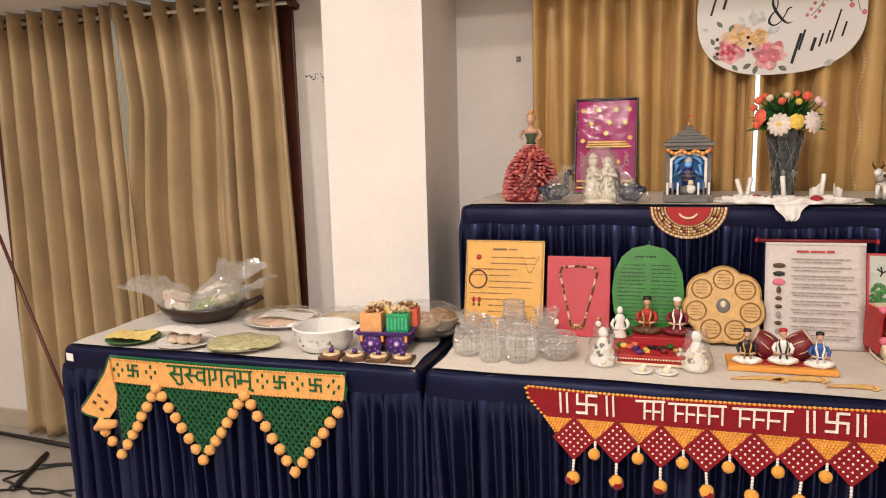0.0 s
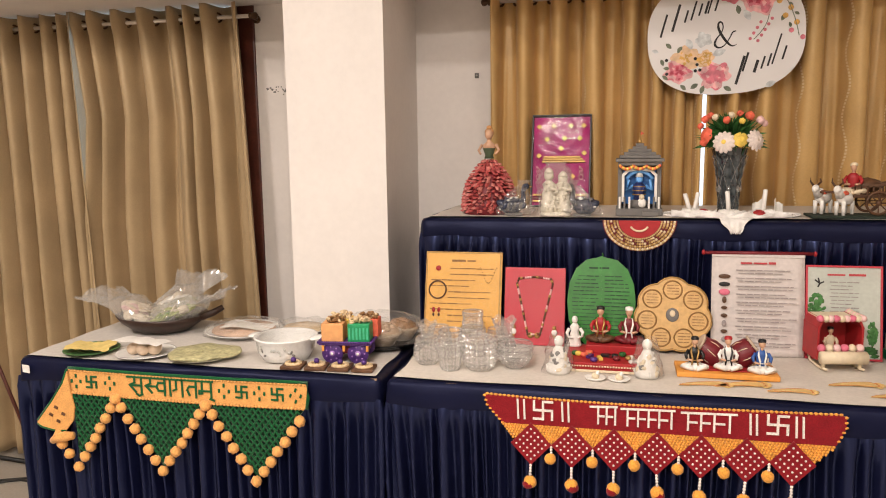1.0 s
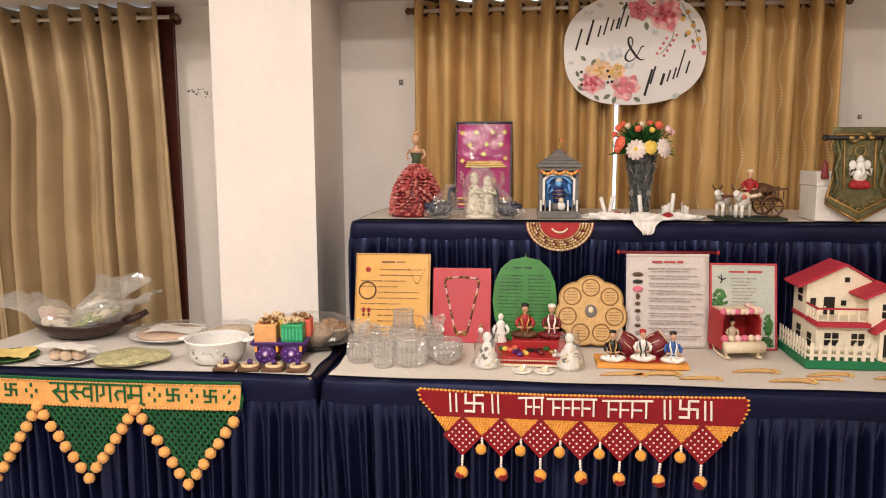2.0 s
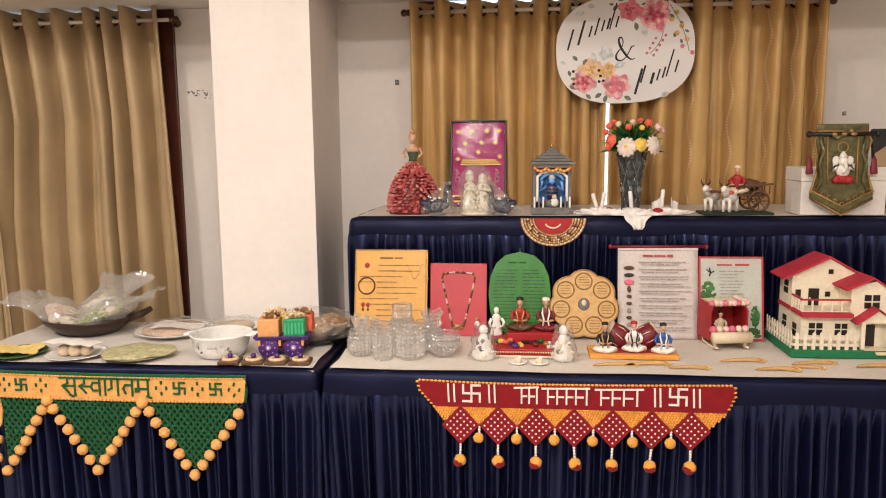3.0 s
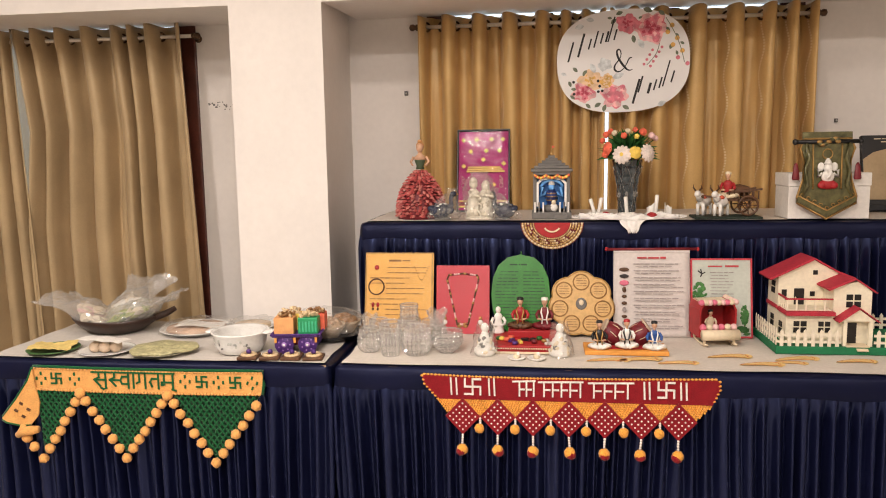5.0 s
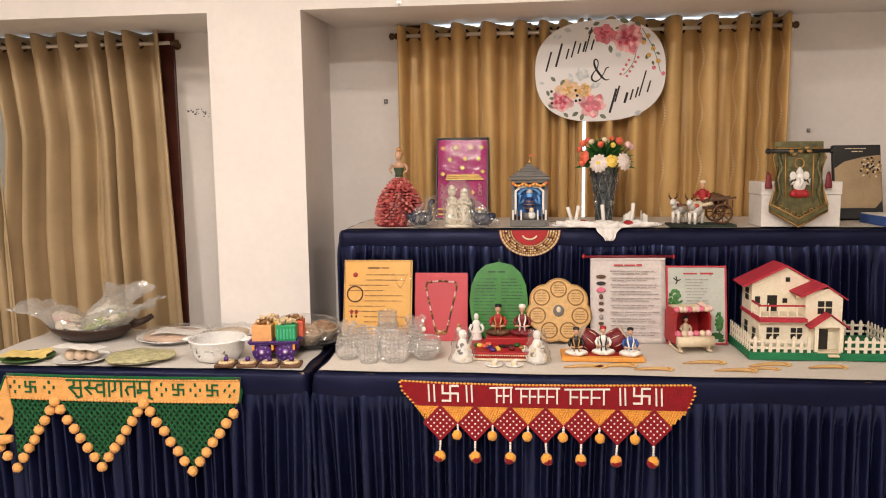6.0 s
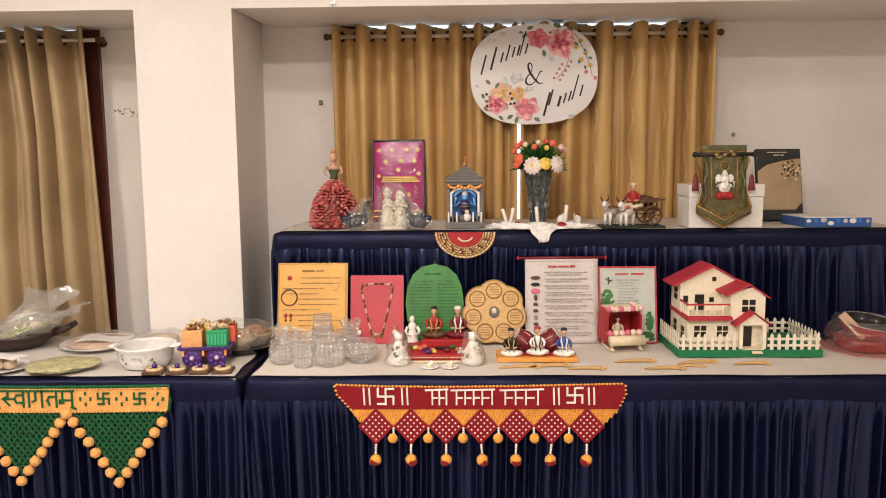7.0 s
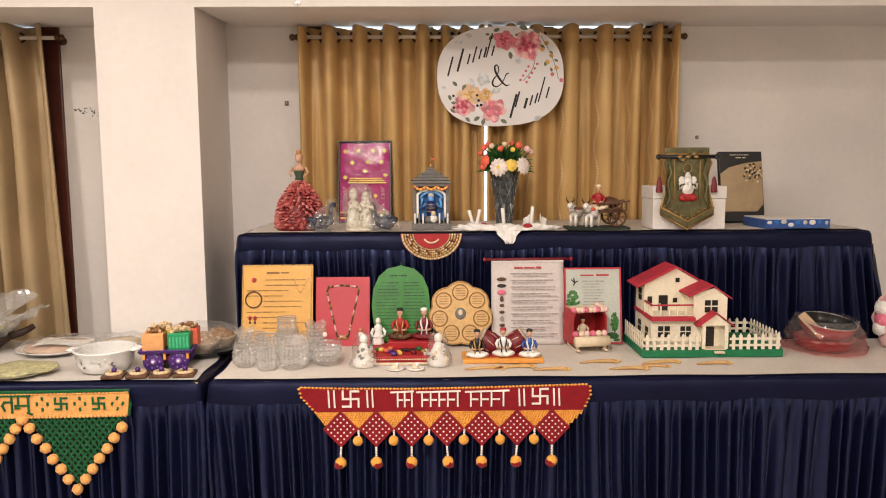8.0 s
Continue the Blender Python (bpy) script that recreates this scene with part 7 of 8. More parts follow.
    part("idol_relief", m, r, "white and red elephant-headed relief")


shield()

BRONZE = mat("bronze_gift_panel", (0.36, 0.26, 0.15), 0.35, 0.5, var=0.12, scale=10, bump=0.05)
r = leaning("gift_package", "black gift package with a rounded bronze panel", "gift package", 1.262, 3.23, 12, TIER)
part("package_board", Mesh().box((0, 0.012, 0.150), (0.182, 0.022, 0.30), BLACK, bev=0.002), r)
pan = [(-0.088, 0.045), (0.060, 0.045), (0.086, 0.075), (0.088, 0.258), (0.02, 0.250), (-0.05, 0.232), (-0.088, 0.205)]
part("bronze_panel", Mesh().prism(pan, 0.003, BRONZE, pose(0, -0.003, 0)), r, "satin bronze panel")
sp = Mesh()
rnd = random.Random(8)
for i in range(60):
    a, q = rnd.uniform(0, 6.28), math.sqrt(rnd.random())
    sp.ball((0.048 + 0.040 * q * math.cos(a), -0.004, 0.205 + 0.042 * q * math.sin(a)), (0.006, 0.0012, 0.004), (BLACK, GOLD, CREAM)[i % 3], 6, 3, rot=(0, rnd.uniform(0, 180), 0))
part("foil_print", sp, r, "dark and gold foil flecks")
words(r, -0.045, 0.04, 0.285, 0.007, CREAM, rnd, 0.0)
words(r, -0.02, 0.022, 0.273, 0.012, CREAM, rnd, 0.0)
part("foot", Mesh().box((-0.002, -0.004, 0.012), (0.20, 0.03, 0.024), BLACK, bev=0.002), r)

r = thing("flat_box", pose(1.340, 3.025, ZT, 0, 0, 2), "blue and white printed flat box lying on the paper", "box")
part("box_body", Mesh().box((0, 0.0, 0.017), (0.250, 0.19, 0.034), BLUE, bev=0.002), r)
part("white_top", Mesh().box((0, 0.0, 0.0355), (0.246, 0.186, 0.003), WBOX, bev=0.001), r, "white printed top")
for i in range(9):
    pr = Mesh().ball((-0.11 + 0.0275 * i, -0.0955, rnd.uniform(0.010, 0.026)), (rnd.uniform(0.006, 0.014), 0.001, rnd.uniform(0.005, 0.010)), (WHITE, BRIGHT_BLUE, PAPER_B)[i % 3], 9, 5)
    part("printed_patch", pr, r)
for x, y in ((-0.08, 0.03), (-0.03, -0.05), (0.03, 0.04), (0.08, -0.02)):
    part("printed_patch", Mesh().ball((x, y, 0.0372), (0.022, 0.012, 0.0008), CREAM, 10, 5), r)


# ---- the oval sign ----
def sign():
    r = thing("oval_sign", pose(0.264, 3.422, 1.914) @ pose(0, 0, 0, 0, -2, 0), "oval white wedding sign with painted pink roses", "sign")
    a_, b_ = 0.273, 0.211
    n = 64
    poly = [(a_ * math.copysign(abs(math.cos(t)) ** 0.80, math.cos(t)), b_ * math.copysign(abs(math.sin(t)) ** 0.80, math.sin(t))) for t in [2 * math.pi * i / n for i in range(n)]]
    SIGN = mat("white_sign_board", (0.80, 0.77, 0.75), 0.4, var=0.03, scale=6, grain=0, bump=0)
    part("board", Mesh().prism(poly, 0.006, SIGN), r)
    rose = [mat("rose_%s" % k, c, 0.6, var=0.3, scale=35, bump=0) for k, c in (("deep", (0.52, 0.06, 0.10)), ("mid", (0.70, 0.20, 0.25)), ("light", (0.80, 0.44, 0.44)), ("ochre", (0.70, 0.40, 0.10)), ("sage", (0.16, 0.18, 0.12)), ("mist", (0.62, 0.64, 0.64)))]
    D, M_, L, O, S, G = rose

    def painted_rose(x, z, q, mats, seed, lobes=6):
        """A flat rose as one skin: ruffled rings of paint, deep in the heart and pale at the rim."""
        rn = random.Random(seed)
        ph, m, seg, rows = [rn.uniform(0, 6.28) for _ in range(6)], Mesh(), 60, 9
        pts = [(x, -0.0024, z)]
        for k in range(1, rows + 1):
            f = k / rows
            for j in range(seg):
                a = 2 * math.pi * j / seg
                w = q * f * (1 + f * (0.12 * math.cos(lobes * a + ph[0]) + 0.08 * math.sin(3 * a + ph[1]) + 0.04 * math.sin(13 * a + ph[2])))
                pts.append((x + w * math.cos(a), -0.0006 - 0.0018 * (1 - f), z + 0.92 * w * math.sin(a)))
        pick = {}
        for k in range(rows):
            for j in range(seg):
                a, f = 2 * math.pi * j / seg, k / rows
                petal = math.sin(3 * a + 9 * f + ph[3]) + 0.7 * math.sin(5 * a - 7 * f + ph[4])
                tone = f * 2.1 + 0.55 * petal
                c = mats[0] if tone < 0.45 else mats[1] if tone < 1.35 else mats[2]
                face = [0, 1 + (j + 1) % seg, 1 + j] if k == 0 else [1 + (k - 1) * seg + j, 1 + (k - 1) * seg + (j + 1) % seg, 1 + k * seg + (j + 1) % seg, 1 + k * seg + j]
                pick.setdefault(c.name, (c, []))[1].append(face)
        m.v = [tuple(p) for p in pts]
        for c, faces in pick.values():
            m.mats.append(c)
            m.f += faces
            m.m += [len(m.mats) - 1] * len(faces)
            m.s += [True] * len(faces)
        part("painted_rose", m, r, "painted pink rose")
    W = mat("rose_peach", (0.80, 0.55, 0.34), 0.6, var=0.2, scale=35, bump=0)
    painted_rose(-0.138, -0.072, 0.046, (O, W, W), 5, 5)
    painted_rose(-0.070, -0.080, 0.034, (W, O, W), 6, 5)
    painted_rose(0.117, 0.128, 0.066, (D, M_, L), 1)
    painted_rose(0.020, 0.152, 0.042, (D, M_, M_), 2, 5)
    painted_rose(-0.165, -0.118, 0.048, (D, M_, L), 3, 5)
    painted_rose(-0.038, -0.140, 0.054, (M_, M_, L), 4)

    def leaf(x, z, ln, turn, c):
        m = Mesh()
        out = [(ln * (t / 5 - 0.5), 0.30 * ln * math.sin(math.pi * t / 5) ** 0.8) for t in range(6)]
        m.prism(out + [(a, -b * 0.8) for a, b in reversed(out[1:-1])], 0.0008, c, pose(x, -0.0009, z, 0, turn, 0))
        part("painted_leaf", m, r)
    for x, z, ln, turn, c in ((-0.010, 0.195, 0.030, -15, S), (-0.034, 0.164, 0.030, -40, S), (-0.050, 0.178, 0.020, 10, S), (0.045, 0.087, 0.034, 80, S), (0.105, 0.200, 0.040, 20, S), (0.160, 0.185, 0.032, 35, S), (0.075, 0.172, 0.018, -20, S),
                              (0.198, 0.048, 0.028, -60, S), (0.185, 0.118, 0.024, 50, S), (0.222, 0.090, 0.022, 60, S), (0.220, 0.020, 0.020, 75, S), (0.242, 0.058, 0.020, 30, S), (-0.198, -0.024, 0.028, 45, S), (-0.158, -0.040, 0.030, -55, S),
                              (-0.246, -0.040, 0.026, 20, G), (-0.222, -0.082, 0.026, 70, S), (-0.206, -0.105, 0.024, 10, S), (-0.212, -0.138, 0.026, 40, S), (-0.148, -0.178, 0.028, 45, S), (-0.108, -0.176, 0.032, -30, S), (-0.080, -0.190, 0.032, -70, S),
                              (0.008, -0.192, 0.032, 30, S), (-0.175, 0.150, 0.040, -10, G), (-0.130, 0.176, 0.034, 10, G), (0.075, 0.066, 0.045, 60, G), (-0.020, -0.060, 0.050, -20, G), (-0.125, -0.022, 0.045, 65, G), (0.155, -0.185, 0.040, -25, G)):
        leaf(x, z, ln, turn, c)
    painted_rose(-0.075, -0.010, 0.028, (G, G, G), 9, 5)
    for x0, z0, x1, z1, berries, c in ((0.150, 0.062, 0.096, -0.022, 9, M_), (0.178, 0.165, 0.248, -0.020, 7, O)):
        m = Mesh().tube([(x0 + (x1 - x0) * f + 0.012 * math.sin(3 * f), -0.0007, z0 + (z1 - z0) * f) for f in [i / 8 for i in range(9)]], 0.0014, S, 5)
        part("painted_sprig", m, r)
        for i in range(berries):
            f, sd = (i + 1) / berries, (-1) ** i * (0.016 if c is M_ else 0.014)
            q = 0.006 if c is M_ else (0.010 if i < 5 else 0.009)
            m = Mesh().ball((x0 + (x1 - x0) * f + sd, -0.0008, z0 + (z1 - z0) * f - 0.006), (q, 0.0008, q), c if i < 5 else M_, 10, 4)
            part("painted_berry", m, r)
    for x, z in ((-0.104, -0.076), (-0.098, -0.098), (-0.104, -0.120), (-0.088, -0.118), (-0.206, -0.075), (-0.206, -0.125)):
        part("painted_berry", Mesh().ball((x, -0.0028, z), (0.006, 0.0006, 0.006), INK_K, 8, 4), r)
    # names as plain upright bars, the sign between them lettered
    for x, z, wd, ht in ((-0.214, 0.050, 0.010, 0.085), (-0.170, 0.075, 0.012, 0.100), (-0.134, 0.078, 0.009, 0.045), (-0.108, 0.096, 0.009, 0.070), (-0.084, 0.098, 0.009, 0.045), (-0.062, 0.104, 0.011, 0.045), (-0.044, 0.132, 0.008, 0.105), (-0.028, 0.110, 0.009, 0.045),
                         (0.052, -0.128, 0.013, 0.105), (0.070, -0.100, 0.010, 0.070), (0.106, -0.118, 0.014, 0.046), (0.130, -0.106, 0.009, 0.046), (0.152, -0.098, 0.009, 0.046), (0.176, -0.062, 0.008, 0.110), (0.202, -0.076, 0.009, 0.050)):
        part("name_bar", Mesh().box((x, -0.001, z), (wd * 0.72, 0.001, ht), INK_K, rot=(0, 17, 0), bev=0.0003), r, "black bar of a hidden name")
    pts = [(0.036, 0.012), (0.024, 0.010), (0.016, -0.010), (-0.002, -0.036), (-0.022, -0.043), (-0.036, -0.030), (-0.030, -0.010), (-0.010, 0.010), (-0.005, 0.034), (-0.014, 0.049), (-0.024, 0.040), (-0.020, 0.016), (0.002, -0.020), (0.022, -0.040), (0.038, -0.034)]
    wide = [0.002, 0.003, 0.002, 0.002, 0.003, 0.005, 0.003, 0.002, 0.002, 0.003, 0.004, 0.005, 0.005, 0.003, 0.001]
    for _ in range(3):
        pts = pts[:1] + [(a[0] * (1 - f) + b[0] * f, a[1] * (1 - f) + b[1] * f) for a, b in zip(pts, pts[1:]) for f in (0.25, 0.75)] + pts[-1:]
        wide = wide[:1] + [a * (1 - f) + b * f for a, b in zip(wide, wide[1:]) for f in (0.25, 0.75)] + wide[-1:]
    part("ampersand", Mesh().tube([(x, 0, z) for x, z in pts], wide, INK_K, 6, m=pose(0, -0.0012, 0) @ Matrix.Diagonal((1.05, 0.15, 1.05, 1))), r, "black ampersand lettering")
    part("hanging_cord", Mesh().tube([(-0.05, 0.004, b_ - 0.004), (-0.02, 0.025, b_ + 0.0), (0.02, 0.04, b_ - 0.02)], 0.0012, CREAM, 5), r)


sign()

# ---- food and crafts on the second table ----
ZL = TABLE + 0.0025
MILK = mat("white_opal_glass", (0.80, 0.79, 0.76), 0.12, var=0.02, scale=10, bump=0, coat=0.5)


def casserole():
    r = thing("casserole_bowl", pose(-1.100, 2.535, ZL), "white opal glass casserole with blue-grey leaf print", "casserole")
    r.scale = (0.94, 0.94, 0.94)
    part("bowl", Mesh().lathe([(0.066, 0), (0.078, 0.004), (0.092, 0.030), (0.098, 0.068), (0.104, 0.074), (0.104, 0.078), (0.096, 0.078), (0.092, 0.070), (0.085, 0.032), (0.070, 0.010), (0.001, 0.008)], MILK, seg=48), r)
    for s in (-1, 1):
        part("handle", Mesh().ball((s * 0.108, 0, 0.074), (0.022, 0.036, 0.0055), MILK, 16, 7), r)
    dec = Mesh()
    LP = mat("blue_grey_print", (0.46, 0.46, 0.42), 0.3, var=0.3, scale=60, bump=0)
    rn = random.Random(3)
    for i in range(15):
        a = -math.pi / 2 + rn.uniform(-0.9, 0.9)
        z = 0.042 + rn.uniform(-0.014, 0.014)
        q = 0.0945 + (z - 0.03) * 0.13
        dec.ball((0, 0, 0), (0.0065, 0.0008, 0.004), LP if i % 4 else GREYSTONE, 8, 4, m=pose(q * math.cos(a), q * math.sin(a), z, 0, 0, math.degrees(a) + 90) @ pose(0, 0, 0, 0, rn.uniform(0, 180), 0))
    part("leaf_print", dec, r, "blue-grey leaf print")
    part("film_cover", Mesh().sheet(lambda u, v: (0.098 * (2 * v) * math.cos(2 * math.pi * u) / 2, 0.098 * (2 * v) * math.sin(2 * math.pi * u) / 2, 0.080 + 0.003 * math.sin(9 * u * 6.28) * v * (1 - v)), 30, 6, FILM), r, "clear film over the bowl")


casserole()

NUT = mat("brown_nuts", (0.24, 0.12, 0.045), 0.5, var=0.35, scale=80)
CASHEW = mat("pale_nuts", (0.62, 0.46, 0.27), 0.5, var=0.2, scale=80)


LILAC = mat("lilac_paper", (0.36, 0.20, 0.48), 0.5, var=0.2, scale=60)
PEACH = mat("peach_paper", (0.70, 0.34, 0.13), 0.6, var=0.08, scale=30)
EMERALD = mat("emerald_paper", (0.015, 0.27, 0.10), 0.4, var=0.12, scale=40)
MINT = mat("mint_foil", (0.06, 0.42, 0.22), 0.35, var=0.15, scale=60)


def toy_train():
    r = thing("toy_wagon", pose(-0.892, 2.500, ZL, 0, 0, 7), "purple toy wagon carrying coloured boxes of nuts", "toy wagon")
    part("wagon_tray", Mesh().box((0, 0.06, 0.070), (0.178, 0.135, 0.008), PURPLE, bev=0.002), r)
    e = Mesh()
    path = [(-0.09, -0.008), (0.09, -0.008), (0.09, 0.128), (-0.09, 0.128)]
    for (xa, ya), (xb, yb) in zip(path, path[1:] + path[:1]):
        n = int(math.hypot(xb - xa, yb - ya) / 0.007)
        for k in range(n):
            e.ball((xa + (xb - xa) * k / n, ya + (yb - ya) * k / n, 0.076), (0.0048, 0.0048, 0.005), PURPLE, 7, 4)
    part("beaded_rim", e, r, "purple beaded rim")
    part("chassis", Mesh().box((0, 0.06, 0.050), (0.135, 0.09, 0.034), MAROON, bev=0.002), r, "maroon chassis")
    for x in (-0.045, 0.042):
        for y in (0.006, 0.114):
            w_ = Mesh().lathe([(0.034, -0.005), (0.036, -0.003), (0.036, 0.003), (0.034, 0.005)], PURPLE, seg=26, m=pose(0, 0, 0, 90, 0, 0))
            w_.ball((0, -0.006, 0), (0.010, 0.005, 0.010), LILAC, 10, 6).ball((0, -0.010, 0), (0.005, 0.003, 0.005), WHITE, 8, 5)
            for k in range(7):
                a = 2 * math.pi * k / 7
                w_.ball((0.022 * math.cos(a), -0.005, 0.022 * math.sin(a)), (0.0030, 0.0015, 0.0030), LILAC, 7, 4)
            part("wheel", w_, r, "purple glittery wheel", pose(x, y, 0.037))
    r.scale = (0.9, 0.9, 0.9)
    for x in (-0.075, -0.004, 0.075):
        part("gold_post", Mesh().box((x, -0.004, 0.056), (0.008, 0.004, 0.020), ORANGE), r)
    rn = random.Random(12)
    for x, y, c, nut, nm in ((-0.045, 0.036, PEACH, NUT, "peach"), (0.045, 0.034, EMERALD, CASHEW, "green"), (-0.035, 0.105, YELLOW, CASHEW, "yellow"), (0.060, 0.106, CORAL, NUT, "coral")):
        b = part("nut_box", Mesh().box((x, y, 0.106), (0.074, 0.062, 0.062), c, bev=0.003), r, "%s paper box" % nm)
        m = Mesh()
        for i in range(34):
            m.ball((x + rn.uniform(-0.030, 0.030), y + rn.uniform(-0.025, 0.025), 0.138 + rn.uniform(0, 0.016)), (0.010, 0.006, 0.005), nut if rn.random() < 0.8 else CASHEW, 7, 4, rot=(rn.uniform(0, 60), rn.uniform(0, 60), rn.uniform(0, 180)))
        tagged(part("nuts", m, b, "heaped nuts"), kind="stuff")
        if nm == "green":
            m = Mesh()
            for k in range(6):
                m.box((x - 0.030 + 0.012 * k, y - 0.0315, 0.104), (0.006, 0.003, 0.040), MINT, bev=0.0008)
            part("ribs", m, b)


toy_train()


def sweet_tile(i):
    m_at = pose(-1.037 + 0.0725 * i, 2.447 + 0.004 * i, ZL, 0, 0, 6 + 3 * math.sin(i * 2))
    if i == 0:
        r = thing("clay_tile_lamp", m_at, "square brown tile with cream swirl and purple bead", "decorative tile", "square tiles in a row")
        part("tile", Mesh().box((0, 0, 0.005), (0.064, 0.064, 0.010), BROWN, bev=0.002), r)
        s = Mesh().tube([((0.020 + 0.0022 * math.cos(k * math.pi)) * math.cos(k * math.pi / 12), (0.020 + 0.0022 * math.cos(k * math.pi)) * math.sin(k * math.pi / 12), 0.012) for k in range(24)], [0.0066 if k % 2 else 0.0050 for k in range(24)], CASHEW, 8, closed=True)
        part("cream_ring", s, r)
        part("bead", Mesh().lathe([(0.012, 0.010), (0.010, 0.014), (0.004, 0.016)], GOLD, seg=12).ball((0, 0, 0.022), 0.0085, PURPLE, 12, 8), r, "purple bead")
        sweet_tile.first = r
    else:
        copy_thing(sweet_tile.first, m_at)


for i in range(4):
    sweet_tile(i)


def plate(name, label, x, y, R, material, extra, turn=0, depth=0.010):
    r = thing(name, pose(x, y, ZL, 0, 0, turn), label, "plate")
    part("dish", Mesh().lathe([(R * 0.62, 0), (R * 0.70, 0.002), (R, depth), (R * 1.005, depth + 0.002), (R * 0.97, depth + 0.0015), (R * 0.68, 0.005), (0.001, 0.0045)], material, seg=40), r)
    extra(r, R)
    return r


def cloth_top(r, R):
    YC = mat("pale_yellow_cloth", (0.66, 0.50, 0.17), 0.8, var=0.12, scale=40, bump=0.4, bscale=120)
    part("yellow_sheet", Mesh().sheet(lambda u, v: ((u - 0.5) * 1.7 * R + 0.004 * math.sin(13 * v), (v - 0.5) * 1.35 * R + 0.004 * math.sin(11 * u), 0.020 + 0.004 * math.sin(5 * u + 3 * v) + 0.0015 * math.sin(31 * u)), 20, 16, YC), r, "pale yellow flat sweet")


def sweets_top(r, R):
    rn = random.Random(5)
    DOUGH = mat("beige_dough_balls", (0.55, 0.42, 0.30), 0.6, var=0.15, scale=40)
    for i, (x, y) in enumerate(((-0.030, -0.02), (0.006, -0.026), (0.040, -0.018), (-0.02, 0.02), (0.02, 0.022))):
        part("sweet_ball", Mesh().ball((x, y, 0.024), (0.021, 0.021, 0.019), DOUGH, 14, 9), r)
    part("paper_cover", Mesh().sheet(lambda u, v: ((u - 0.5) * 0.155 - 0.005, -0.062 + v * 0.10, 0.052 + 0.006 * math.sin(3.3 * u + 1) - 0.010 * v * v + 0.002 * math.sin(17 * u)), 18, 10, WHITE), r, "folded white tissue")


def green_top(r, R):
    GP = mat("pale_olive_leaf_tiles", (0.40, 0.37, 0.20), 0.5, var=0.3, scale=45, grain=0.15, bump=0.4, bscale=70)
    outline = []
    for k in range(44):
        a = 2 * math.pi * k / 44
        q = R * (1.04 + 0.10 * math.cos(2 * a - 0.5) + 0.06 * math.sin(3 * a + 1.0) + 0.02 * math.sin(11 * a))
        outline.append((q * math.cos(a), q * math.sin(a)))
    rings = [[(x * f, y * f, z + 0.002 * math.sin(5 * x / R + 4 * y / R)) for x, y in outline] for f, z in ((0.90, 0.0125), (1.0, 0.014), (1.0, 0.019), (0.97, 0.021), (0.5, 0.022), (0.02, 0.022))]
    part("flat_sweet", Mesh().loft(rings, GP, True, True), r, "pale olive leaf-shaped flat sweet")


LEAFPLATE = mat("green_leaf_plate", (0.06, 0.15, 0.045), 0.5, var=0.25, scale=30)
GREYPLATE = mat("grey_green_plate", (0.33, 0.31, 0.22), 0.5, var=0.15, scale=20)
plate("leaf_plate", "green leaf plate with a pale yellow sheet of sweet", -1.762, 2.487, 0.086, LEAFPLATE, cloth_top, 12)
plate("sweet_plate", "white plate of beige sweet balls under tissue", -1.562, 2.487, 0.092, MILK, sweets_top, 5)
plate("round_platter", "grey-green platter with a pale olive leaf-shaped sweet", -1.358, 2.490, 0.098, GREYPLATE, green_top, 0, 0.012)


def far_top(r, R):
    TERR = mat("pinkish_flat_breads", (0.56, 0.38, 0.27), 0.7, var=0.2, scale=25, bump=0.2)
    part("breads", Mesh().lathe([(R * 0.7, 0.008), (R * 0.82, 0.014), (R * 0.80, 0.020), (0.001, 0.022)], TERR, seg=30), r)
    part("paper_cover", Mesh().sheet(lambda u, v: ((u - 0.5) * 0.17 + 0.02, (v - 0.5) * 0.11, 0.028 + 0.006 * math.sin(4 * u + 2 * v) + 0.002 * math.sin(19 * v)), 16, 12, WHITE), r, "white paper sheet")
    wrap(r, [(R * 1.02, 0.010), (R * 0.95, 0.030), (R * 0.6, 0.042), (R * 0.2, 0.046)], 71, rough=0.06)


plate("bread_plate", "pale plate of flat breads under paper and film", -1.385, 2.800, 0.135, MILK, far_top, 0, 0.016)


def steel_plate(r, R):
    wrap(r, [(R * 1.0, 0.012), (R * 0.9, 0.030), (R * 0.3, 0.034)], 73, rough=0.08)
    part("sweet_layer", Mesh().lathe([(R * 0.75, 0.006), (R * 0.75, 0.016), (0.001, 0.018)], CASHEW, seg=26), r)


plate("film_plate", "pale plate wrapped in clear film", -1.19, 2.87, 0.095, MILK, steel_plate, 0)


def nut_tray():
    r = thing("serving_tray", pose(-0.858, 2.735, ZL, 0, 0, 8), "black serving tray wrapped in clear film", "tray")
    part("tray_base", Mesh().lathe([(0.10, 0), (0.12, 0.004), (0.150, 0.022), (0.152, 0.025), (0.145, 0.022), (0.115, 0.008), (0.001, 0.007)], STEELPAN, seg=40, sx=1.0, sy=0.78), r)
    wrap(r, [(0.150, 0.024), (0.146, 0.05), (0.125, 0.085), (0.08, 0.105)], 81, 1.0, 0.8, rough=0.07)


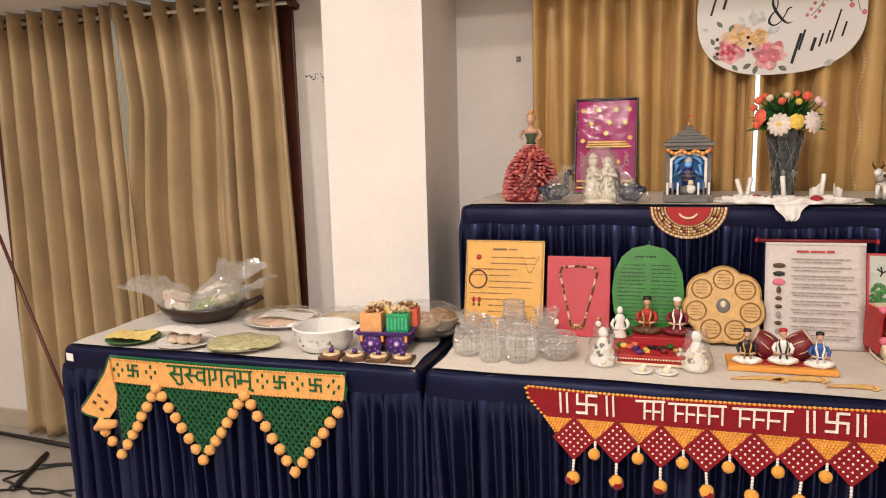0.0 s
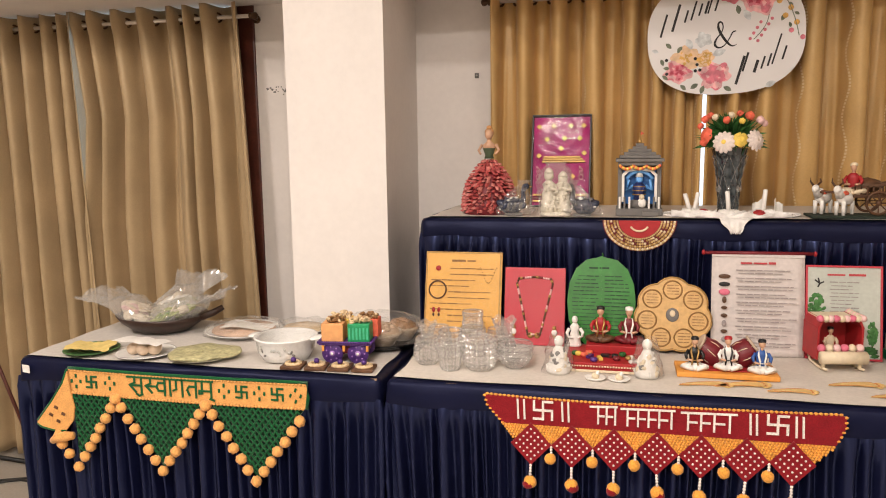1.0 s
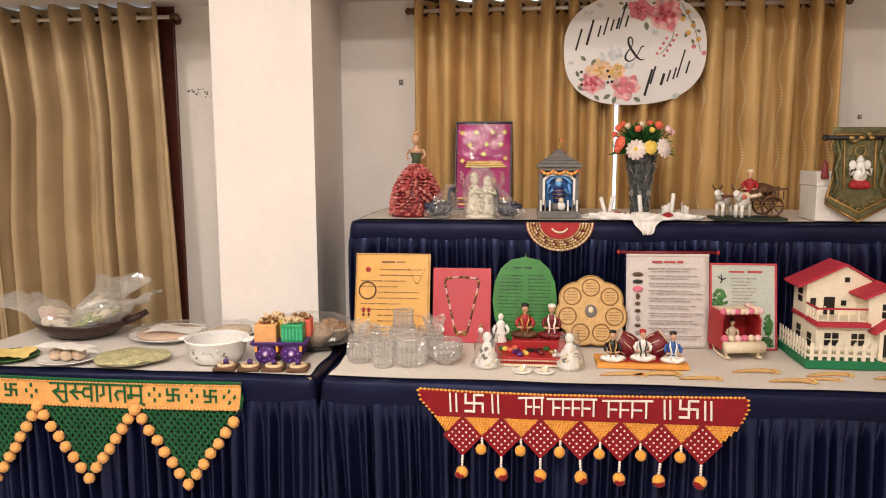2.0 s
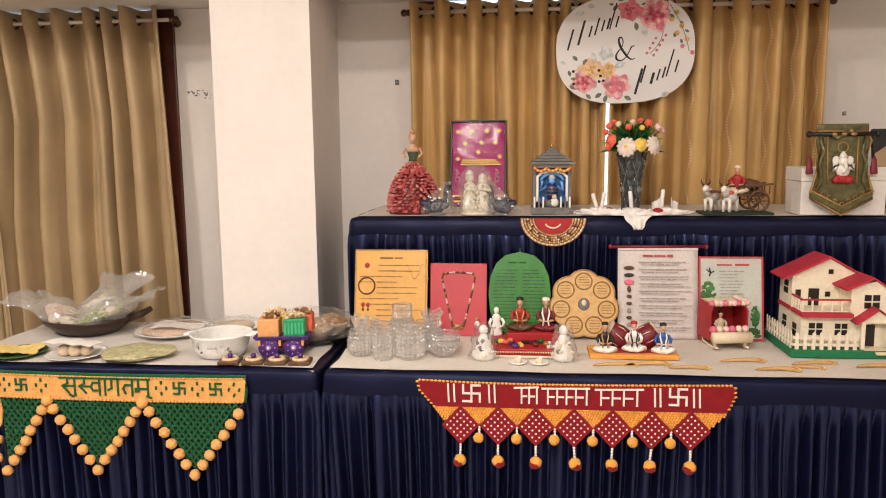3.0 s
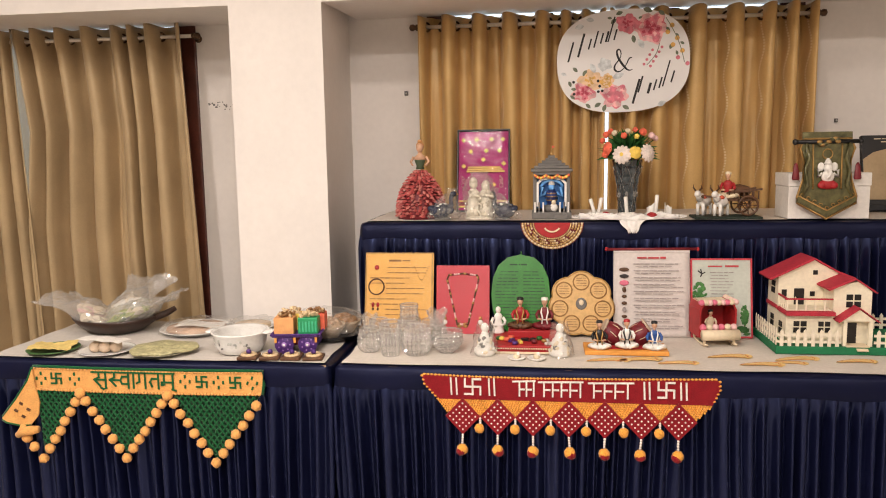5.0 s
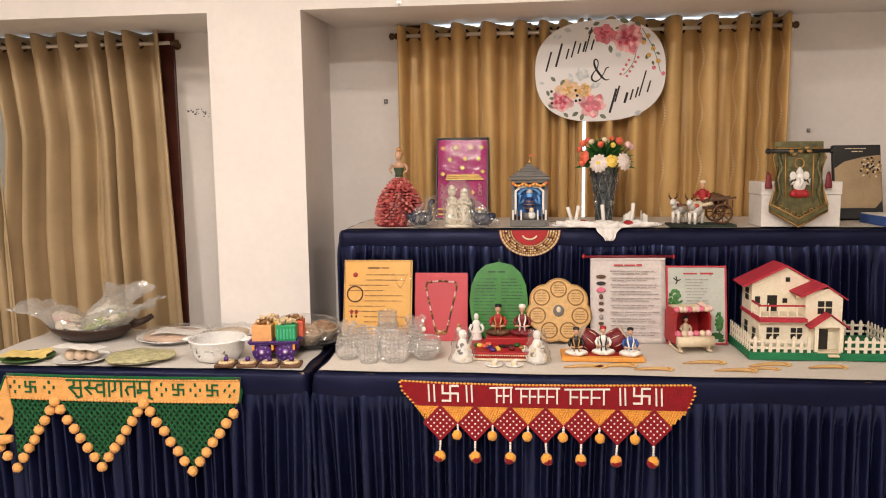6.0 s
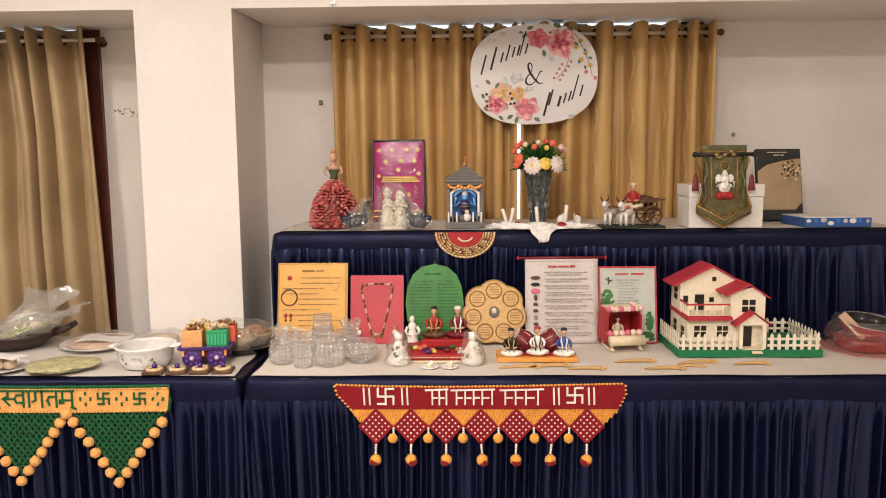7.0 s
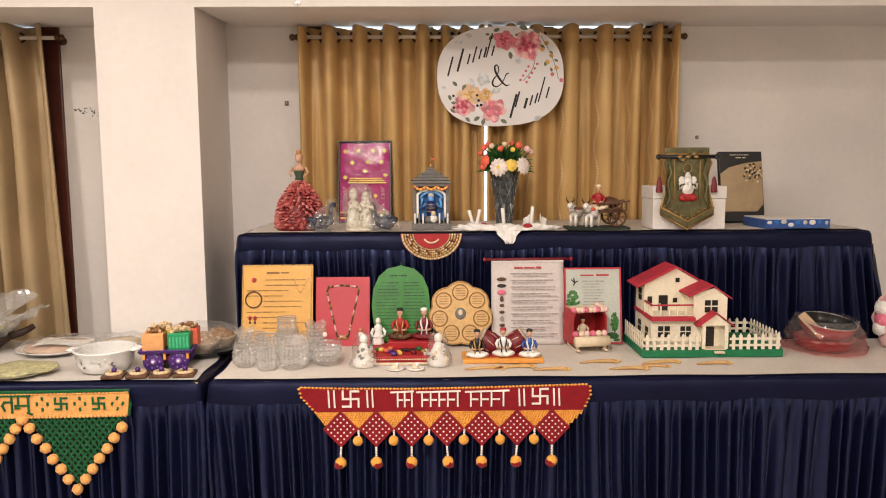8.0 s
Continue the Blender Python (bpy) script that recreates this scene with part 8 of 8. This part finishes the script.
nut_tray()
BOWLC = mat("beige_leaf_bowl", (0.42, 0.32, 0.22), 0.5, var=0.15, scale=30, coat=0.3)
FLOURY = mat("pale_brown_sweets", (0.46, 0.33, 0.22), 0.7, var=0.2, scale=60, bump=0.4, bscale=120)
for x, y, s, c in ((-0.838, 2.690, 1.0, FLOURY), (-0.800, 2.785, 0.92, NUT), (-0.950, 2.745, 0.8, FLOURY)):
    r = thing("sweet_bowl", pose(x, y, ZL + 0.0085), "beige bowl heaped with pale brown sweets", "bowl", "bowls of sweets on the tray")
    part("bowl", Mesh().lathe([(0.030, 0), (0.036, 0.003), (0.062, 0.040), (0.066, 0.052), (0.063, 0.052), (0.055, 0.038), (0.028, 0.010), (0.001, 0.008)], BOWLC, seg=30), r)
    m = Mesh()
    rn = random.Random(int(x * -1000))
    m.ball((0, 0, 0.045), (0.054, 0.054, 0.030), c, 18, 10, rough=0.05)
    for i in range(20):
        a, q = rn.uniform(0, 6.28), rn.uniform(0, 0.042)
        m.ball((q * math.cos(a), q * math.sin(a), 0.062 + 0.012 * (1 - q / 0.042)), (0.012, 0.010, 0.008), c, 8, 5, rot=(0, 0, rn.uniform(0, 180)))
    part("heap", m, r)
    r.scale = (s, s, s)


DARKWOOD = mat("black_brown_wood", (0.034, 0.016, 0.010), 0.35, var=0.3, scale=30)


def basket():
    r = thing("black_bowl", pose(-1.705, 2.795, ZL) @ Matrix.Diagonal((1.03, 1.03, 1.0, 1)), "wide black wooden bowl with a side handle", "bowl")
    part("bowl", Mesh().lathe([(0.085, 0), (0.10, 0.004), (0.145, 0.036), (0.162, 0.060), (0.158, 0.060), (0.138, 0.040), (0.09, 0.012), (0.001, 0.010)], DARKWOOD, seg=44, sy=0.82), r)
    part("handle", Mesh().tube([(0.150, 0.0, 0.052), (0.185, 0.02, 0.064), (0.215, 0.04, 0.082)], [0.014, 0.013, 0.010], DARKWOOD, 10), r, "dark side handle")


basket()


def packet(x, y, z, turn, tilt, label, mats, s=1.0, seed=1):
    """A plump clear bag lying in the bowl, its flat sealed end sticking out and up."""
    r = thing("food_packet", pose(x, y, TABLE + z, 0, 0, turn) @ pose(0, 0, 0, 0, -tilt, 0), label, "food packet", "clear packets in the black bowl")
    rn = random.Random(seed)
    m = Mesh()
    for i in range(46):
        a, q = rn.uniform(0, 6.28), math.sqrt(rn.random())
        m.ball((0.056 * q * math.cos(a), 0.044 * q * math.sin(a), rn.uniform(-0.016, 0.020) * (1.15 - q)), (0.019, 0.016, 0.0045), mats[i % len(mats)], 10, 5, rot=(rn.uniform(-30, 30), rn.uniform(-30, 30), rn.uniform(0, 180)), rough=0.08)
    part("contents", m, r)
    rings = []
    for k in range(31):
        f = k / 30
        px = -0.085 + 0.250 * f
        e = math.sin(math.pi * min(1.0, f / 0.72)) ** 0.55 if f < 0.72 else 0.0
        flat = max(0.0, f - 0.6) / 0.4
        wide = 0.046 + 0.018 * min(1.0, e + flat) + 0.030 * flat
        high = 0.0025 + 0.032 * e
        ring = []
        for j in range(44):
            a = 2 * math.pi * j / 44
            n1 = noise.noise(Vector((math.cos(a) * 1.8, f * 6 + seed, math.sin(a) * 1.8))) * 0.013
            n2 = noise.noise(Vector((math.cos(a) * 6, f * 17 + seed, math.sin(a) * 6))) * 0.007
            fold = 0.011 * math.sin(4 * math.cos(a) + seed + f * 4) * flat
            ring.append((px + n1 * 0.8 + n2, wide * math.cos(a) * (1 + n1 * 7), (high + n1 * (0.3 + e) + n2) * math.sin(a) + fold + n2 * flat))
        rings.append(ring)
    bag = Mesh().loft(rings, BAGFILM, True, False)
    bag.s[:] = [False] * len(bag.s)
    part("bag", bag, r, "crumpled clear plastic bag")
    r.scale = (s, s, s)


PALEP = mat("pale_wafers", (0.72, 0.62, 0.48), 0.7, var=0.15, scale=40)
GREENP = mat("green_sweets", (0.12, 0.24, 0.05), 0.6, var=0.25, scale=40)
LETTUCE = mat("yellow_green_sweets", (0.36, 0.42, 0.10), 0.6, var=0.25, scale=40)
packet(-1.772, 2.765, 0.068, 172, 22, "clear bag of pink and pale wafers", (PALE_PINK, PALEP, PALEP, PALEP), 1.22, 4)
packet(-1.690, 2.835, 0.072, 82, 30, "clear bag of pale wafers with its end standing up", (PALEP, WHITE), 1.25, 12)
packet(-1.640, 2.765, 0.068, 8, 22, "clear bag of green, yellow and white sweets", (LETTUCE, GREENP, PALEP, LETTUCE), 1.25, 8)

# ---- light stand and cables beside the table ----
r = thing("light_stand", pose(-2.75, 3.15, 0), "black metal light stand with splayed legs", "light stand")
inv = pose(2.75, -3.15, 0)
part("leg", Mesh().tube([(-3.02, 3.06, 1.46), (-2.667, 3.06, 0.508), (-2.483, 3.06, 0.012)], 0.0075, FRAME, 10, m=inv), r)
part("leg", Mesh().tube([(-2.86, 2.95, 0.014), (-3.0, 3.28, 0.016)], 0.013, BLACK, 10, m=inv), r)
part("leg", Mesh().tube([(-3.95, 3.40, 0.02), (-3.46, 3.435, 0.018), (-2.70, 3.36, 0.016)], 0.011, BLACK, 10, m=inv), r)
part("column", Mesh().tube([(-3.02, 3.06, 1.44), (-3.03, 3.08, 1.70)], 0.014, BLACK, 10, m=inv), r)
part("foot", Mesh().ball((-2.86, 2.95, 0.014), (0.022, 0.022, 0.014), BLACK, 10, 6, m=inv), r)
for k, pts in enumerate((((-3.25, 3.05), (-3.0, 3.10), (-2.80, 3.22), (-2.62, 3.18), (-2.55, 3.02), (-2.75, 2.94), (-2.98, 3.02), (-2.95, 3.18), (-2.72, 3.26), (-2.45, 3.2)), ((-3.3, 2.86), (-3.0, 2.90), (-2.75, 2.98), (-2.5, 2.96)), ((-3.1, 2.78), (-2.85, 2.84), (-2.6, 2.86)))):
    fine = []
    for (xa, ya), (xb, yb) in zip(pts, pts[1:]):
        for f in (0, 0.25, 0.5, 0.75):
            fine.append((xa + (xb - xa) * f + 0.01 * math.sin(9 * f + xa * 7), ya + (yb - ya) * f + 0.008 * math.cos(xa * 5 + f * 4), 0.006))
    Mesh().tube(fine, 0.0055, BLACK, 7).done("cable", label="black power cable lying on the floor", category="cable", group="cables on the floor")

# ---- small things on the walls ----
for x, z, s in ((-0.685, 1.815, 0.013), (1.175, 1.655, 0.010)):
    m = Mesh().box((0, -0.004, 0), (s * 1.3, 0.008, s * 1.6), GREYSTONE, bev=0.001).ball((0, -0.010, 0), 0.004, STEEL, 8, 5)
    m.done("wall_hook", label="small grey hook screwed to the cream wall", category="hook", group="wall hooks", at=pose(x, BACK, z))
m = Mesh().box((0, -0.003, 0), (0.02, 0.006, 0.012), STEEL, bev=0.001).tube([(0, -0.004, 0), (0, -0.014, -0.004), (0.002, -0.012, -0.016)], 0.0018, STEEL, 6)
m.done("wall_hook", label="small steel hook under the beam's edge", category="hook", group="wall hooks", at=pose(-0.524, FRONT, SOFFIT + 0.014))

rn = random.Random(17)
m = Mesh()
for i in range(26):
    m.ball((-1.66 + 0.20 * rn.random(), BACK, 1.785 + rn.uniform(-0.012, 0.012) - (0.03 * rn.random() if i % 5 == 0 else 0)), (rn.uniform(0.002, 0.008), 0.001, rn.uniform(0.0015, 0.004)), GREYSTONE, 6, 4, rot=(0, rn.uniform(0, 180), 0))
m.done("plaster_flaw", label="flaked plaster specks beside the window", category="wall flaw", kind="structure")
